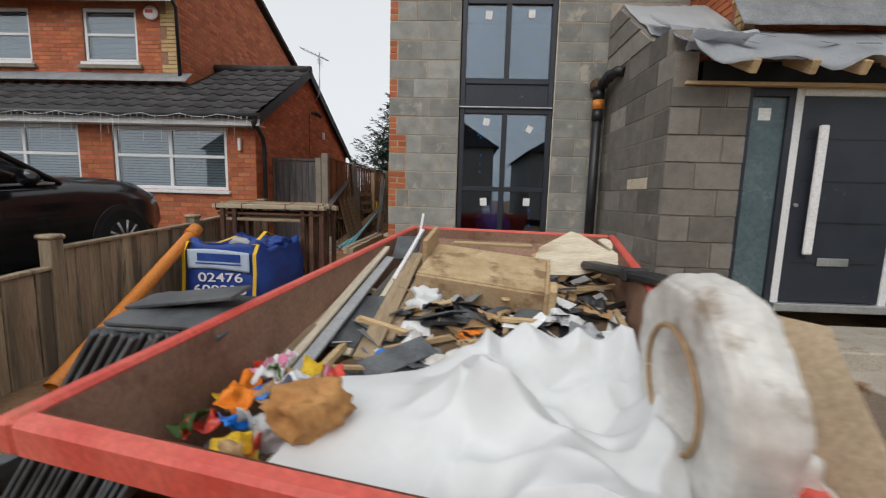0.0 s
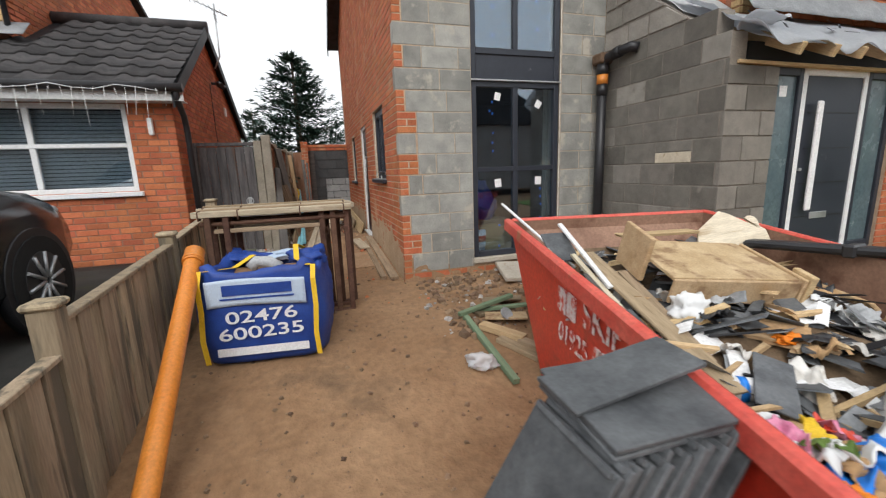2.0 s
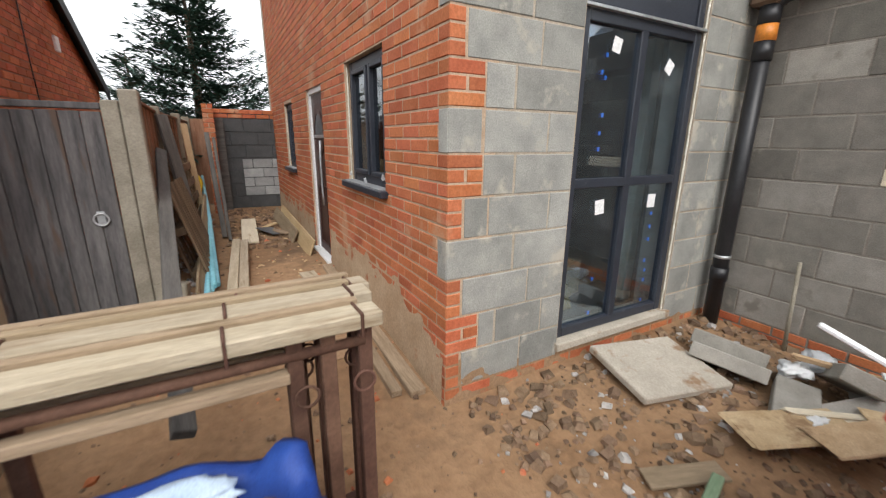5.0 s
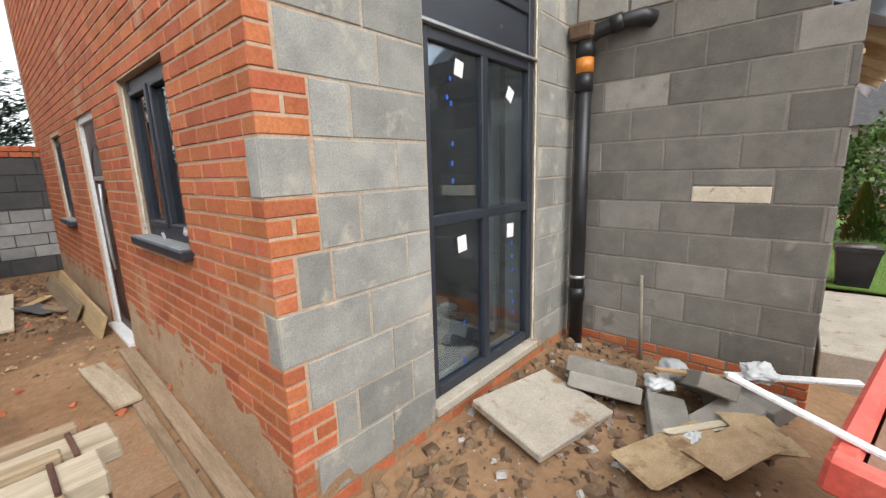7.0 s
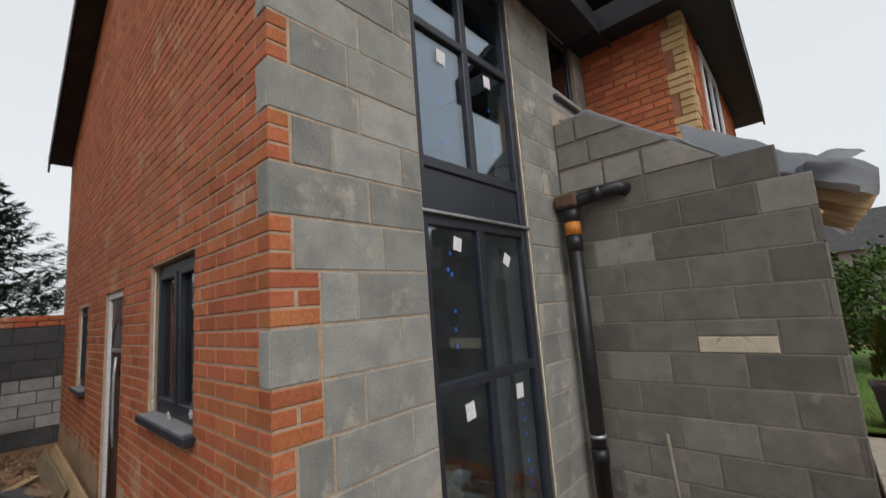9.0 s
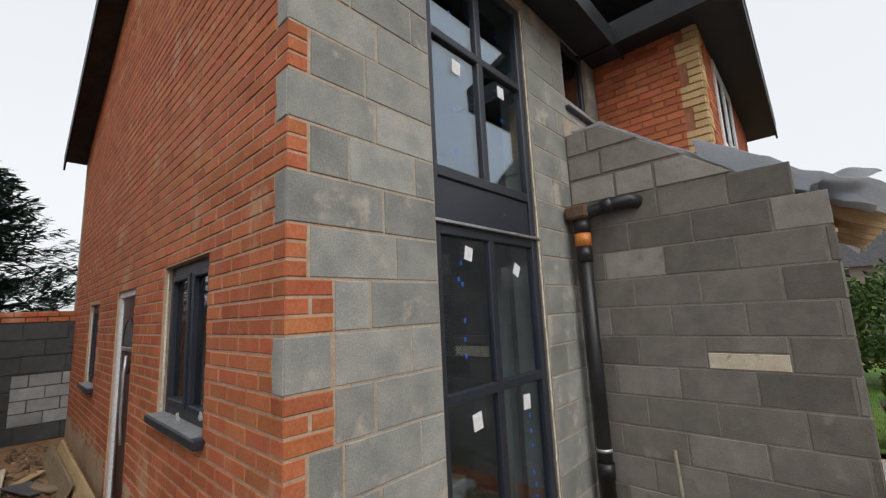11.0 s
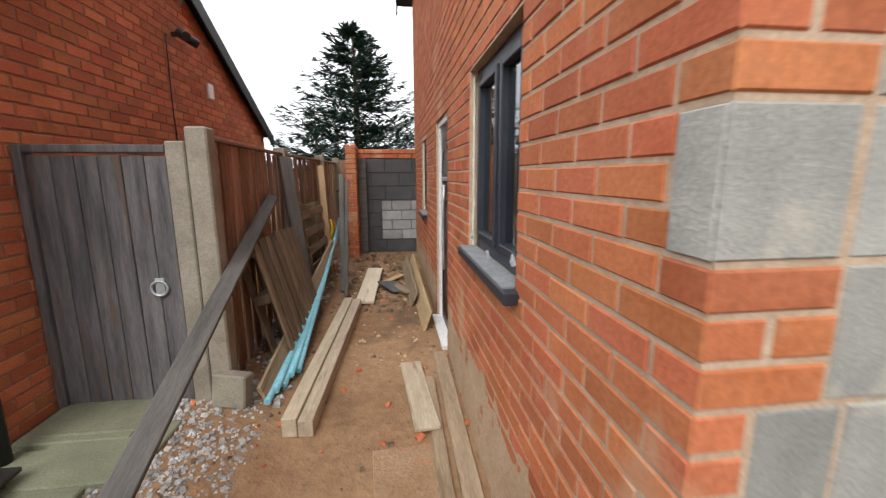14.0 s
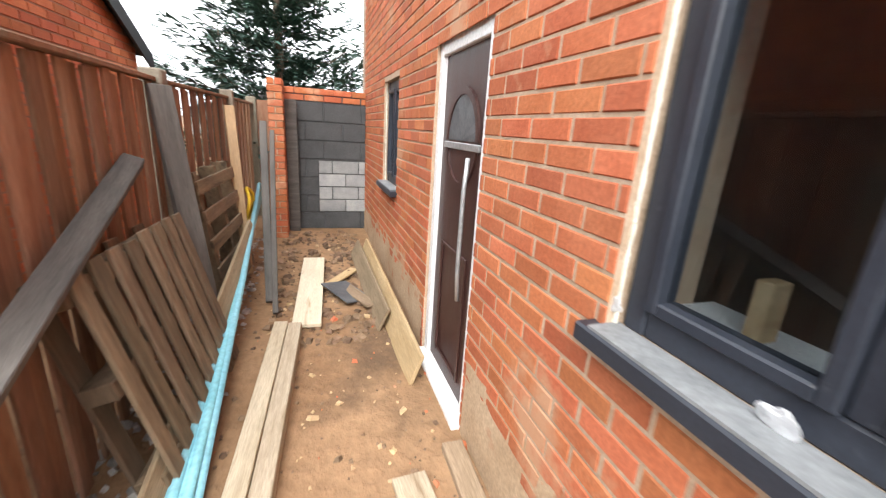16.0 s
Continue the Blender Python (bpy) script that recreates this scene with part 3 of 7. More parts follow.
f = bm.faces.new([bm.verts.new(p) for p in ((JX - 0.38, JY - 0.39, EAVE + 0.06), (7.0, JY - 0.39, EAVE + 0.06), (7.0, 7.2, EAVE + 1.5), (JX - 0.38, 7.2, EAVE + 1.5))])
for e in bmesh.ops.extrude_face_region(bm, geom=[f])["geom"]:
    if isinstance(e, bmesh.types.BMVert): e.co.z += 0.09
part("porch_roof", bm, ROOFTILE, roof)
part("porch_cheek", cube(JX - 0.34, JX - 0.30, JY - 0.3, 7.0, EAVE - 0.1, EAVE + 0.06), BLACK_WOOD, roof)
upw = thing("window_4", "white window in the brick upper storey", "window", kind="structure")
for a, b, c, d in ((3.55, 4.75, 4.28, 4.35), (3.55, 4.75, 3.35, 3.42), (3.55, 3.62, 3.42, 4.28), (4.68, 4.75, 3.42, 4.28), (4.12, 4.18, 3.42, 4.28)):
    part("window_frame", cube(a, b, JY - 0.03, JY - 0.001, c, d, 0.006), WHITE, upw)
part("pane", cube(3.62, 4.68, JY - 0.016, JY - 0.01, 3.42, 4.28), GLASS, upw)

# extension: side wall, front wall, door
EXT_F = 3.41
CUT_Y, CUT_Z, CUT_K = 3.84, 2.655, 0.768
def ext_top(u):
    if u < 3.56: return 2.43
    return max(CUT_Z, min(3.33, CUT_Z + CUT_K * (u - CUT_Y)))


bm = bmesh.new()
prof = [(3.42, -0.3), (3.42, 2.422), (3.56, 2.422), (3.56, 2.647), (CUT_Y, 2.647), (CUT_Y + 0.675 / CUT_K, 3.322), (Y0 + 0.008, 3.322), (Y0 + 0.008, -0.3)]
a = [bm.verts.new((X1 + 0.003, y, z)) for y, z in prof]
b = [bm.verts.new((X1 + 0.2, y, z)) for y, z in prof]
bm.faces.new(a); bm.faces.new(b[::-1])
for i in range(len(prof)): bm.faces.new((a[i], b[i], b[(i + 1) % len(prof)], a[(i + 1) % len(prof)]))
wall_ext = structure("wall_extension_side", bm, EXT_MORTAR, "concrete block side wall of the extension, cut to the roof slope")
wall_ext_front = structure("wall_extension_front", cube(X1 + 0.205, 2.58, EXT_F + 0.010, EXT_F + 0.2, -0.3, 2.15), EXT_MORTAR, "concrete block front wall of the extension")
structure("wall_extension_end", cube(4.42, 6.5, EXT_F + 0.010, EXT_F + 0.2, -0.3, 2.4), MORTAR, "brick front wall beside the door")
# added unseen wall in the darkened room colour
structure("wall_porch_back", cube(2.15, 6.5, 5.0, 5.04, 0, 2.6), ROOM, "unseen inner wall behind the door, coloured dark as unlit")
structure("lintel", cube(2.2, 4.6, EXT_F + 0.03, EXT_F + 0.12, 2.17, 2.36), BLACK_WOOD, "dark lintel over the front door")

# ---- windows and doors of the new house ----
def pane(x0, x1, y0, y1, z0, z1, parent, material=None):
    ob = part("pane", cube(x0, x1, y0, y1, z0, z1), material or GLASS, parent)
    ob.visible_shadow = False
    return ob


tall = thing("window_1", "tall dark grey framed window with a spandrel and white stickers", "window", kind="structure")
a, b, c, d = TALL
FY = Y0 + 0.035
MX = 0.745
for x0, x1, z0, z1, dy in ((a + 0.01, a + 0.075, c + 0.03, d, 0), (b - 0.075, b - 0.01, c + 0.03, d, 0), (MX - 0.032, MX + 0.032, c + 0.03, 2.30, 0.004), (MX - 0.032, MX + 0.032, 2.6, d, 0.004),
                           (a + 0.075, b - 0.075, c + 0.03, c + 0.10, 0.002), (a + 0.075, b - 0.075, 1.275, 1.335, 0.002), (a + 0.075, b - 0.075, 2.235, 2.305, 0.002),
                           (a + 0.075, b - 0.075, 2.59, 2.66, 0.002), (a + 0.075, b - 0.075, 3.52, 3.58, 0.002), (a + 0.075, b - 0.075, d - 0.07, d, 0.002)):
    part("window_frame", cube(x0, x1, FY + dy, FY + 0.07, z0, z1, 0.006), FRAME, tall)
part("spandrel_panel", cube(a + 0.075, b - 0.075, FY + 0.02, FY + 0.06, 2.305, 2.59), FRAME, tall)
part("spandrel_trim", cube(a + 0.0, b - 0.0, FY - 0.03, FY - 0.001, 2.30, 2.318, 0.003), STEEL, tall, "pale metal drip trim")
for z0, z1 in ((c + 0.10, 1.275), (1.335, 2.235), (2.66, 3.52), (3.58, d - 0.07)):
    for x0, x1 in ((a + 0.075, MX - 0.032), (MX + 0.032, b - 0.075)):
        pane(x0, x1, FY + 0.03, FY + 0.036, z0, z1, tall)
        pane(x0, x1, FY + 0.052, FY + 0.058, z0, z1, tall)
part("window_sill", cube(a - 0.02, b + 0.04, Y0 - 0.035, FY + 0.08, c - 0.03, c + 0.028, 0.006), SLAB, tall, "rough concrete window sill")
for x, z, s, t in ((0.52, 2.14, 0.075, 0.2), (1.06, 2.06, 0.075, 0.5), (0.52, 1.14, 0.085, -0.1), (1.07, 1.15, 0.085, 0.02), (0.50, 3.40, 0.085, 0.1), (1.02, 3.42, 0.08, 0)):
    part("sticker", cube(-s / 2, s / 2, -0.001, 0.001, -s / 2 * 1.15, s / 2 * 1.15), PAPER, tall, "white paper sticker", m=Matrix.Translation((x, FY + 0.027, z)) @ pose(0, 0, 0, 0, math.degrees(t), 0))
rng = random.Random(4)
for x, zs in ((0.47, (1.52, 1.62, 1.73, 1.95, 2.08)), (0.43, (1.98,)), (1.12, (0.35, 0.52, 0.6, 0.68, 0.85, 0.95, 1.05)), (0.55, (0.36, 0.62)), (0.46, (2.8, 3.1, 3.8)), (1.04, (2.9, 3.2, 3.9))):
    for z in zs:
        part("packer", cube(-0.009, 0.009, -0.002, 0.002, -0.013, 0.013), BLUE_TAPE, tall, "small blue tape tab", m=Matrix.Translation((x + rng.uniform(-0.015, 0.015), FY + 0.044, z)))
for k in range(26):
    z = 0.3 + k * 0.155
    part("foam_bead", rough_lump(0.010, 0.6, 0.7, 9.5, k, 2, 0.6), FOAM, tall, "pale foam sealant bead", m=Matrix.Translation((b - 0.003, Y0 + 0.02, z)))

for nm, (u0, u1, z0, z1), lab in (("window_2", W1, "dark grey casement window with a grey sill, partly taped"), ("window_3", W2, "small dark grey casement window with a sill")):
    w = thing(nm, lab, "window", kind="structure")
    fx = X0 + 0.045
    mid = (u0 + u1) / 2 - 0.03
    for y0, y1, za, zb, dx in ((u0 + 0.012, u0 + 0.075, z0, z1, 0), (u1 - 0.075, u1 - 0.012, z0, z1, 0), (mid - 0.026, mid + 0.026, z0 + 0.07, z1 - 0.07, 0.002), (u0 + 0.075, u1 - 0.075, z0, z0 + 0.07, 0.003), (u0 + 0.075, u1 - 0.075, z1 - 0.07, z1, 0.003)):
        part("window_frame", cube(fx + dx, fx + 0.07, y0, y1, za, zb, 0.006), FRAME, w)
    for y0, y1 in ((u0 + 0.075, mid - 0.026), (mid + 0.026, u1 - 0.075)):
        for ya, yb, za, zb in ((y0, y0 + 0.032, z0 + 0.07, z1 - 0.07), (y1 - 0.032, y1, z0 + 0.07, z1 - 0.07), (y0 + 0.032, y1 - 0.032, z0 + 0.07, z0 + 0.102), (y0 + 0.032, y1 - 0.032, z1 - 0.102, z1 - 0.07)):
            part("sash", cube(fx - 0.014, fx + 0.05, ya, yb, za, zb, 0.005), FRAME, w)
        pane(fx + 0.018, fx + 0.024, y0 + 0.032, y1 - 0.032, z0 + 0.102, z1 - 0.102, w, GLASS_SIDE)
    part("handle", cube(fx + 0.05, fx + 0.085, mid - 0.012, mid + 0.012, z0 + 0.42, z0 + 0.55, 0.005), STEEL, w, "chrome window handle")
    part("window_sill", cube(X0 - 0.055, X0 + 0.06, u0 - 0.045, u1 + 0.045, z0 - 0.055, z0 - 0.004, 0.006), FRAME, w, "grey window sill")
    part("sill_top", cube(X0 - 0.05, X0 + 0.043, u0 + 0.002, u1 - 0.002, z0 - 0.0035, z0 + 0.004), LEAD, w, "dusty top of the sill")
    part("window_board", cube(X0 + 0.13, X0 + 0.36, u0, u1, z0 + 0.01, z0 + 0.035), WHITE, w, "white inner window board")
    for k in range(int((z1 - z0) / 0.05)):
        for yy in (u0 + 0.004, u1 - 0.004):
            part("foam_bead", rough_lump(0.010, 0.6, 0.55, 4.2, k * 1.7 + yy, 2, 0.7), FOAM, w, "pale foam sealant bead", m=Matrix.Translation((X0 + 0.028, yy, z0 + 0.03 + k * 0.05)))
for k, (y, z) in enumerate(((6.42, 1.25), (6.02, 1.30), (6.82, 1.28))):
    solo("tape_scrap", rough_lump(0.022, 0.25, 1.3, 0.9, k, 3, 0.9), PLASTIC, "torn scrap of clear protective tape on the window", "tape", Matrix.Translation((X0 + 0.020, y, z)), "tape scraps")
solo("sanding_block", cube(-0.03, 0.03, -0.02, 0.02, 0, 0.14, 0.004), TIMBER, "pale wooden offcut standing on the window board", "wood offcut", Matrix.Translation((X0 + 0.25, 6.62, W1[2] + 0.036)))

door = thing("door_1", "brown woodgrain side door with a half-moon light in a white frame", "door", kind="structure")
u0, u1, z0, z1 = DOOR
fx = X0 + 0.03
for y0, y1, za, zb in ((u0 + 0.006, u0 + 0.07, z0, z1), (u1 - 0.07, u1 - 0.006, z0, z1), (u0 + 0.07, u1 - 0.07, z1 - 0.07, z1)):
    part("door_frame", cube(fx - 0.01, fx + 0.07, y0, y1, za, zb, 0.005), WHITE, door, "white door frame")
part("leaf", cube(fx + 0.015, fx + 0.06, u0 + 0.07, u1 - 0.07, z0 + 0.05, z1 - 0.07), BROWN_DOOR, door)
part("threshold", cube(X0 - 0.045, fx + 0.07, u0 - 0.01, u1 + 0.01, z0 - 0.03, z0 + 0.045, 0.006), WHITE, door, "white door threshold")
cy, cz = (u0 + u1) / 2, 1.62
def arch(r0, r1, a0, a1, x0, x1, n=14):
    bm = bmesh.new()
    for i in range(n):
        t0, t1 = a0 + (a1 - a0) * i / n, a0 + (a1 - a0) * (i + 1) / n
        q = []
        for x in (x0, x1):
            for r, t in ((r0, t0), (r1, t0), (r1, t1), (r0, t1)):
                q.append(bm.verts.new((x, cy + r * math.cos(t), cz + r * math.sin(t) * 1.1)))
        for f in ((0, 1, 2, 3), (7, 6, 5, 4), (0, 3, 7, 4), (1, 5, 6, 2)): bm.faces.new([q[k] for k in f])
    return bm
part("arch_moulding", arch(0.20, 0.235, 0, math.pi, fx + 0.004, fx + 0.02), BROWN_DOOR, door)
part("arch_light", arch(0.002, 0.20, 0, math.pi, fx + 0.010, fx + 0.0145), SLATE, door, "dark obscured half-moon glass")
part("arch_rail", cube(fx + 0.002, fx + 0.02, cy - 0.25, cy + 0.25, cz - 0.045, cz - 0.01, 0.004), STEEL, door, "pale rail under the half-moon glass")
part("arch_moulding", arch(0.19, 0.22, math.pi * 1.02, math.pi * 1.98, fx + 0.004, fx + 0.02), BROWN_DOOR, door)
for za, zb in ((0.34, 1.05),):
    for ya, yb, zc, zd in ((cy - 0.2, cy - 0.175, za, zb), (cy + 0.175, cy + 0.2, za, zb), (cy - 0.175, cy + 0.175, za, za + 0.025), (cy - 0.175, cy + 0.175, zb - 0.025, zb)):
        part("panel_moulding", cube(fx + 0.004, fx + 0.016, ya, yb, zc, zd, 0.004), BROWN_DOOR, door)
part("door_handle", tube(bmesh.new(), [(fx - 0.035, u0 + 0.15, 0.85), (fx - 0.045, u0 + 0.15, 1.0), (fx - 0.045, u0 + 0.15, 1.4), (fx - 0.035, u0 + 0.15, 1.55)], 0.012, 8), STEEL, door, "long chrome pull handle")

fd = thing("door_2", "dark grey front door with sidelights and a taped bar handle", "door", kind="structure")
DY = EXT_F + 0.04
for x0, x1, z0, z1, mt in ((2.585, 2.64, 0.30, 2.16, FRAME), (2.93, 2.985, 0.30, 2.16, FRAME), (2.64, 2.93, 2.09, 2.16, FRAME), (2.64, 2.93, 0.30, 0.38, FRAME), (2.985, 3.05, 0.30, 2.16, WHITE), (3.90, 3.965, 0.30, 2.16, WHITE), (3.05, 3.90, 2.10, 2.16, WHITE), (3.965, 4.02, 0.30, 2.16, FRAME), (4.36, 4.42, 0.30, 2.16, FRAME), (4.02, 4.36, 2.09, 2.16, FRAME), (4.02, 4.36, 0.3, 0.38, FRAME)):
    part("door_frame", cube(x0, x1, DY, DY + 0.07, z0, z1, 0.005), mt, fd, "wrapped frame" if mt is WHITE else "")
part("sidelight", cube(2.64, 2.93, DY + 0.03, DY + 0.04, 0.38, 2.09), TEAL_GLASS, fd, "frosted sidelight")
part("sidelight", cube(4.02, 4.36, DY + 0.03, DY + 0.04, 0.38, 2.09), TEAL_GLASS, fd, "frosted sidelight")
part("leaf", cube(3.05, 3.90, DY + 0.015, DY + 0.06, 0.36, 2.10), FRAME, fd)
for z in (0.7, 1.05, 1.4, 1.75):
    part("groove", cube(3.12, 3.84, DY + 0.011, DY + 0.016, z, z + 0.012), BLACK, fd)
part("letter_box", cube(3.34, 3.60, DY, DY + 0.014, 0.68, 0.75, 0.004), STEEL, fd, "chrome letter plate")
part("bar_handle", cube(3.17, 3.245, DY - 0.055, DY - 0.02, 0.78, 1.86, 0.012), PAPER, fd, "bar handle wrapped in white foam")
part("lock", tube(bmesh.new(), [(3.09, DY + 0.014, 1.2), (3.09, DY - 0.01, 1.2)], 0.016, 10), STEEL, fd, "chrome lock")
part("threshold", cube(2.985, 3.965, DY - 0.05, DY + 0.07, 0.28, 0.35, 0.005), STEEL, fd, "pale metal threshold")
part("sticker", cube(2.71, 2.81, DY + 0.027, DY + 0.029, 1.9, 2.0), PAPER, fd, "white paper sticker")

# front step and slabs by the door
for k, (x, y, z, w, d2) in enumerate(((3.5, 3.0, 0.12, 1.9, 0.7), (3.3, 2.55, 0.0, 0.9, 0.6), (4.3, 2.5, 0.0, 0.9, 0.62))):
    solo("paving_slab", cube(-w / 2, w / 2, -d2 / 2, d2 / 2, -0.35, 0.07, 0.01), SLAB, "pale concrete paving slab before the front door", "slab", Matrix.Translation((x, y, z)) @ pose(0, 0, 0, 1.5 * k - 1, -k, 3 * k), "slabs by the front door")

# ---- soil pipe ----
sp = thing("soil_pipe", "black plastic soil pipe with an orange collar", "drain pipe", (1.83, 4.925, 0))
part("pipe", tube(bmesh.new(), [(0, 0, 0.02), (0, 0, 2.48)], 0.056, 18), BLACK, sp)
part("collar", tube(bmesh.new(), [(0, 0, 2.27), (0, 0, 2.38)], 0.066, 18), ORANGE, sp, "orange coupling")
part("collar", tube(bmesh.new(), [(0, 0, 2.38), (0, 0, 2.50)], 0.068, 18), BLACK, sp)
part("collar", tube(bmesh.new(), [(0, 0, 2.14), (0, 0, 2.27)], 0.064, 18), BLACK, sp)
part("collar", tube(bmesh.new(), [(0, 0, 0.47), (0, 0, 0.58)], 0.066, 18), BLACK, sp)
part("clip", tube(bmesh.new(), [(0, 0, 0.66), (0, 0, 0.685)], 0.062, 18), STEEL, sp, "steel pipe clip")
part("boss", cube(-0.085, 0.085, -0.08, 0.11, 2.50, 2.62, 0.02), STONE, sp, "concrete-splashed top cap")
part("elbow", tube(bmesh.new(), [(0, 0, 2.46), (0.0, -0.02, 2.52), (0.005, -0.09, 2.555), (0.03, -0.25, 2.585), (0.06, -0.38, 2.60), (0.12, -0.43, 2.58)], 0.055, 16), BLACK, sp)
part("collar", tube(bmesh.new(), [(0.02, -0.18, 2.574), (0.032, -0.26, 2.588)], 0.064, 16), BLACK, sp)

# ---- extension roof ----
for k, x in enumerate((2.42, 2.85, 3.22, 3.62, 4.02)):
    plank("rafter", (x, 3.16, 2.18), (x, 4.05, 2.66), 0.05, 0.10, TIMBER, "sawn softwood rafter under the roof membrane", "rafter", "rafters of the extension roof")
plank("wall_plate", (2.05, 3.44, 2.16), (4.6, 3.44, 2.16), 0.09, 0.03, TIMBER, "sawn softwood wall plate on the extension wall", "timber plate")
def memb(u, v):
    x = 1.98 + 3.2 * u
    y = 3.13 + 0.95 * v
    z = 2.30 + 0.54 * (y - 3.1) / 0.95 + 0.035 * noise.noise(Vector((x * 2.2, y * 3, 1))) + 0.02 * math.sin(x * 14) * (1 - v)
    if u < 0.12: z += 0.10 * (0.12 - u) / 0.12 * (0.3 + v) + 0.05 * noise.noise(Vector((y * 7, 3, x * 5)))
    if v < 0.12: z -= 0.05 * (0.12 - v) / 0.12 * (1 + math.sin(x * 9))
    return (x + 0.05 * noise.noise(Vector((y * 4, 0, 0))), y, z)
mb = solo("roof_membrane", grid_sheet(48, 20, memb, 0.003), MEMBRANE, "grey roofing membrane draped over the rafters", "membrane")
for k in range(10):
    part("print_mark", cube(-0.09, 0.09, -0.012, 0.012, 0, 0.002), FRAME, mb, "faded printed mark", m=Matrix.Translation((2.5 + 0.3 * (k % 7), 3.35 + 0.28 * (k % 3), 2.30 + 0.54 * (0.25 + 0.28 * (k % 3)) / 0.95 + 0.035)) @ pose(0, 0, 0, 30, 0, 25 - 9 * (k % 4)))
def slope_sheet(u, v):
    y = 3.20 + 1.80 * v
    k = min(1, max(0, (y - 3.80) / 0.14))
    x0 = 2.17 - 0.20 * k
    x = x0 + (2.86 - x0) * u
    z = (CUT_Z + CUT_K * (y - CUT_Y) if y > CUT_Y else CUT_Z - 0.60 * (CUT_Y - y)) + 0.02
    z += (0.03 * noise.noise(Vector((x * 4, y * 4, 2))) + 0.022 * abs(noise.noise(Vector((x * 9, y * 7, 6))))) * min(1, 0.25 + 3 * u)
    z += 0.035 * max(0, 0.12 - u) / 0.12 * max(0, noise.noise(Vector((y * 4.5, 0, 4))))
    return (x + 0.02 * noise.noise(Vector((y * 5, 1, 0))), y, min(z, 3.36 + 0.02 * noise.noise(Vector((x * 6, y * 6, 0)))))
solo("membrane_flap", grid_sheet(40, 56, slope_sheet, 0.003), MEMBRANE_PALE, "loose pale roofing membrane lying up the sloping wall top", "membrane")
def curl(u, v):
    a = -0.6 + 3.4 * u
    return (2.05 + 0.50 * v + 0.05 * noise.noise(Vector((u * 3, v * 4, 2))), 3.30 + 0.15 * math.cos(a) * (1 - 0.4 * v) + 0.12 * v, 2.47 + 0.07 * math.sin(a) * (1 - 0.5 * v) + 0.05 * v + 0.03 * noise.noise(Vector((u * 4, v * 5, 7))))
solo("membrane_flap", grid_sheet(22, 16, curl, 0.003), MEMBRANE_PALE, "curled pale flap of roofing membrane at the eaves", "membrane")
def flash(u, v):
    x = 2.72 + 3.2 * u
    return (x, JY - 0.02 - 0.22 * v, 3.12 - 0.22 * v - 0.1 * v * v + 0.025 * noise.noise(Vector((x * 5, v * 3, 0))))
solo("lead_flashing", grid_sheet(40, 6, flash, 0.004), LEAD, "creased grey lead flashing above the extension roof", "flashing")

# ---- site boundary fence ----
FX = -2.76
fence = thing("fence", "low weathered close-board timber fence with capped posts", "fence", kind="structure")
posts = [(2.66, 0.80), (4.25, 0.88), (5.85, 1.05), (1.05, 0.62), (-0.5, 0.45)]
for y, z in posts:
    part("post", cube(FX - 0.05, FX + 0.05, y - 0.05, y + 0.05, ground_z(FX, y) - 0.3, z, 0.006), FENCE_NEW, fence)
    part("post_cap", cube(FX - 0.065, FX + 0.065, y - 0.065, y + 0.065, z, z + 0.035, 0.012), FENCE_NEW, fence)
rng = random.Random(3)
for (ya, yb, za, zb) in ((2.71, 4.20, 0.72, 0.80), (4.30, 5.80, 0.82, 0.93), (1.10, 2.61, 0.50, 0.58), (-0.45, 1.0, 0.33, 0.42)):
    n = int((yb - ya) / 0.105)
    for k in range(n):
        y = ya + (yb - ya) * (k + 0.5) / n
        top = za + (zb - za) * (k + 0.5) / n
        bm = cube(FX + 0.011 * (k % 2), FX + 0.018 + 0.011 * (k % 2), y - 0.056 + 0.008 * (k % 2), y + 0.056 - 0.008 * (k % 2), ground_z(FX, y) - 0.12, top - rng.uniform(0, 0.012), 0.003)
        part("board", bm, FENCE_NEW, fence)
    part("capping", cube(0, math.hypot(yb - ya, zb - za), -0.035, 0.035, 0, 0.025, 0.004), FENCE_NEW, fence, m=along((FX + 0.012, ya, za), (FX + 0.012, yb, zb)))
    part("rail", cube(0, math.hypot(yb - ya, zb - za), -0.02, 0.02, 0, 0.07, 0.004), FENCE_NEW, fence, m=along((FX - 0.024, ya, za - 0.2), (FX - 0.024, yb, zb - 0.2)))

# ---- passage fence, gate, end wall ----
pf = thing("fence", "tall brown-stained panel fence between concrete posts", "fence", kind="structure")
PL = [(-2.215, 7.12), (-2.27, 9.10), (-2.17, 10.9), (-2.10, 12.2)]
for k, (x, y) in enumerate(PL):
    g = ground_z(x, y)
    part("post", cube(x - 0.06, x + 0.06, y - 0.06, y + 0.06, g - 0.2, 1.90 + 0.01 * k, 0.01), CONCRETE, pf, "pale concrete fence post")
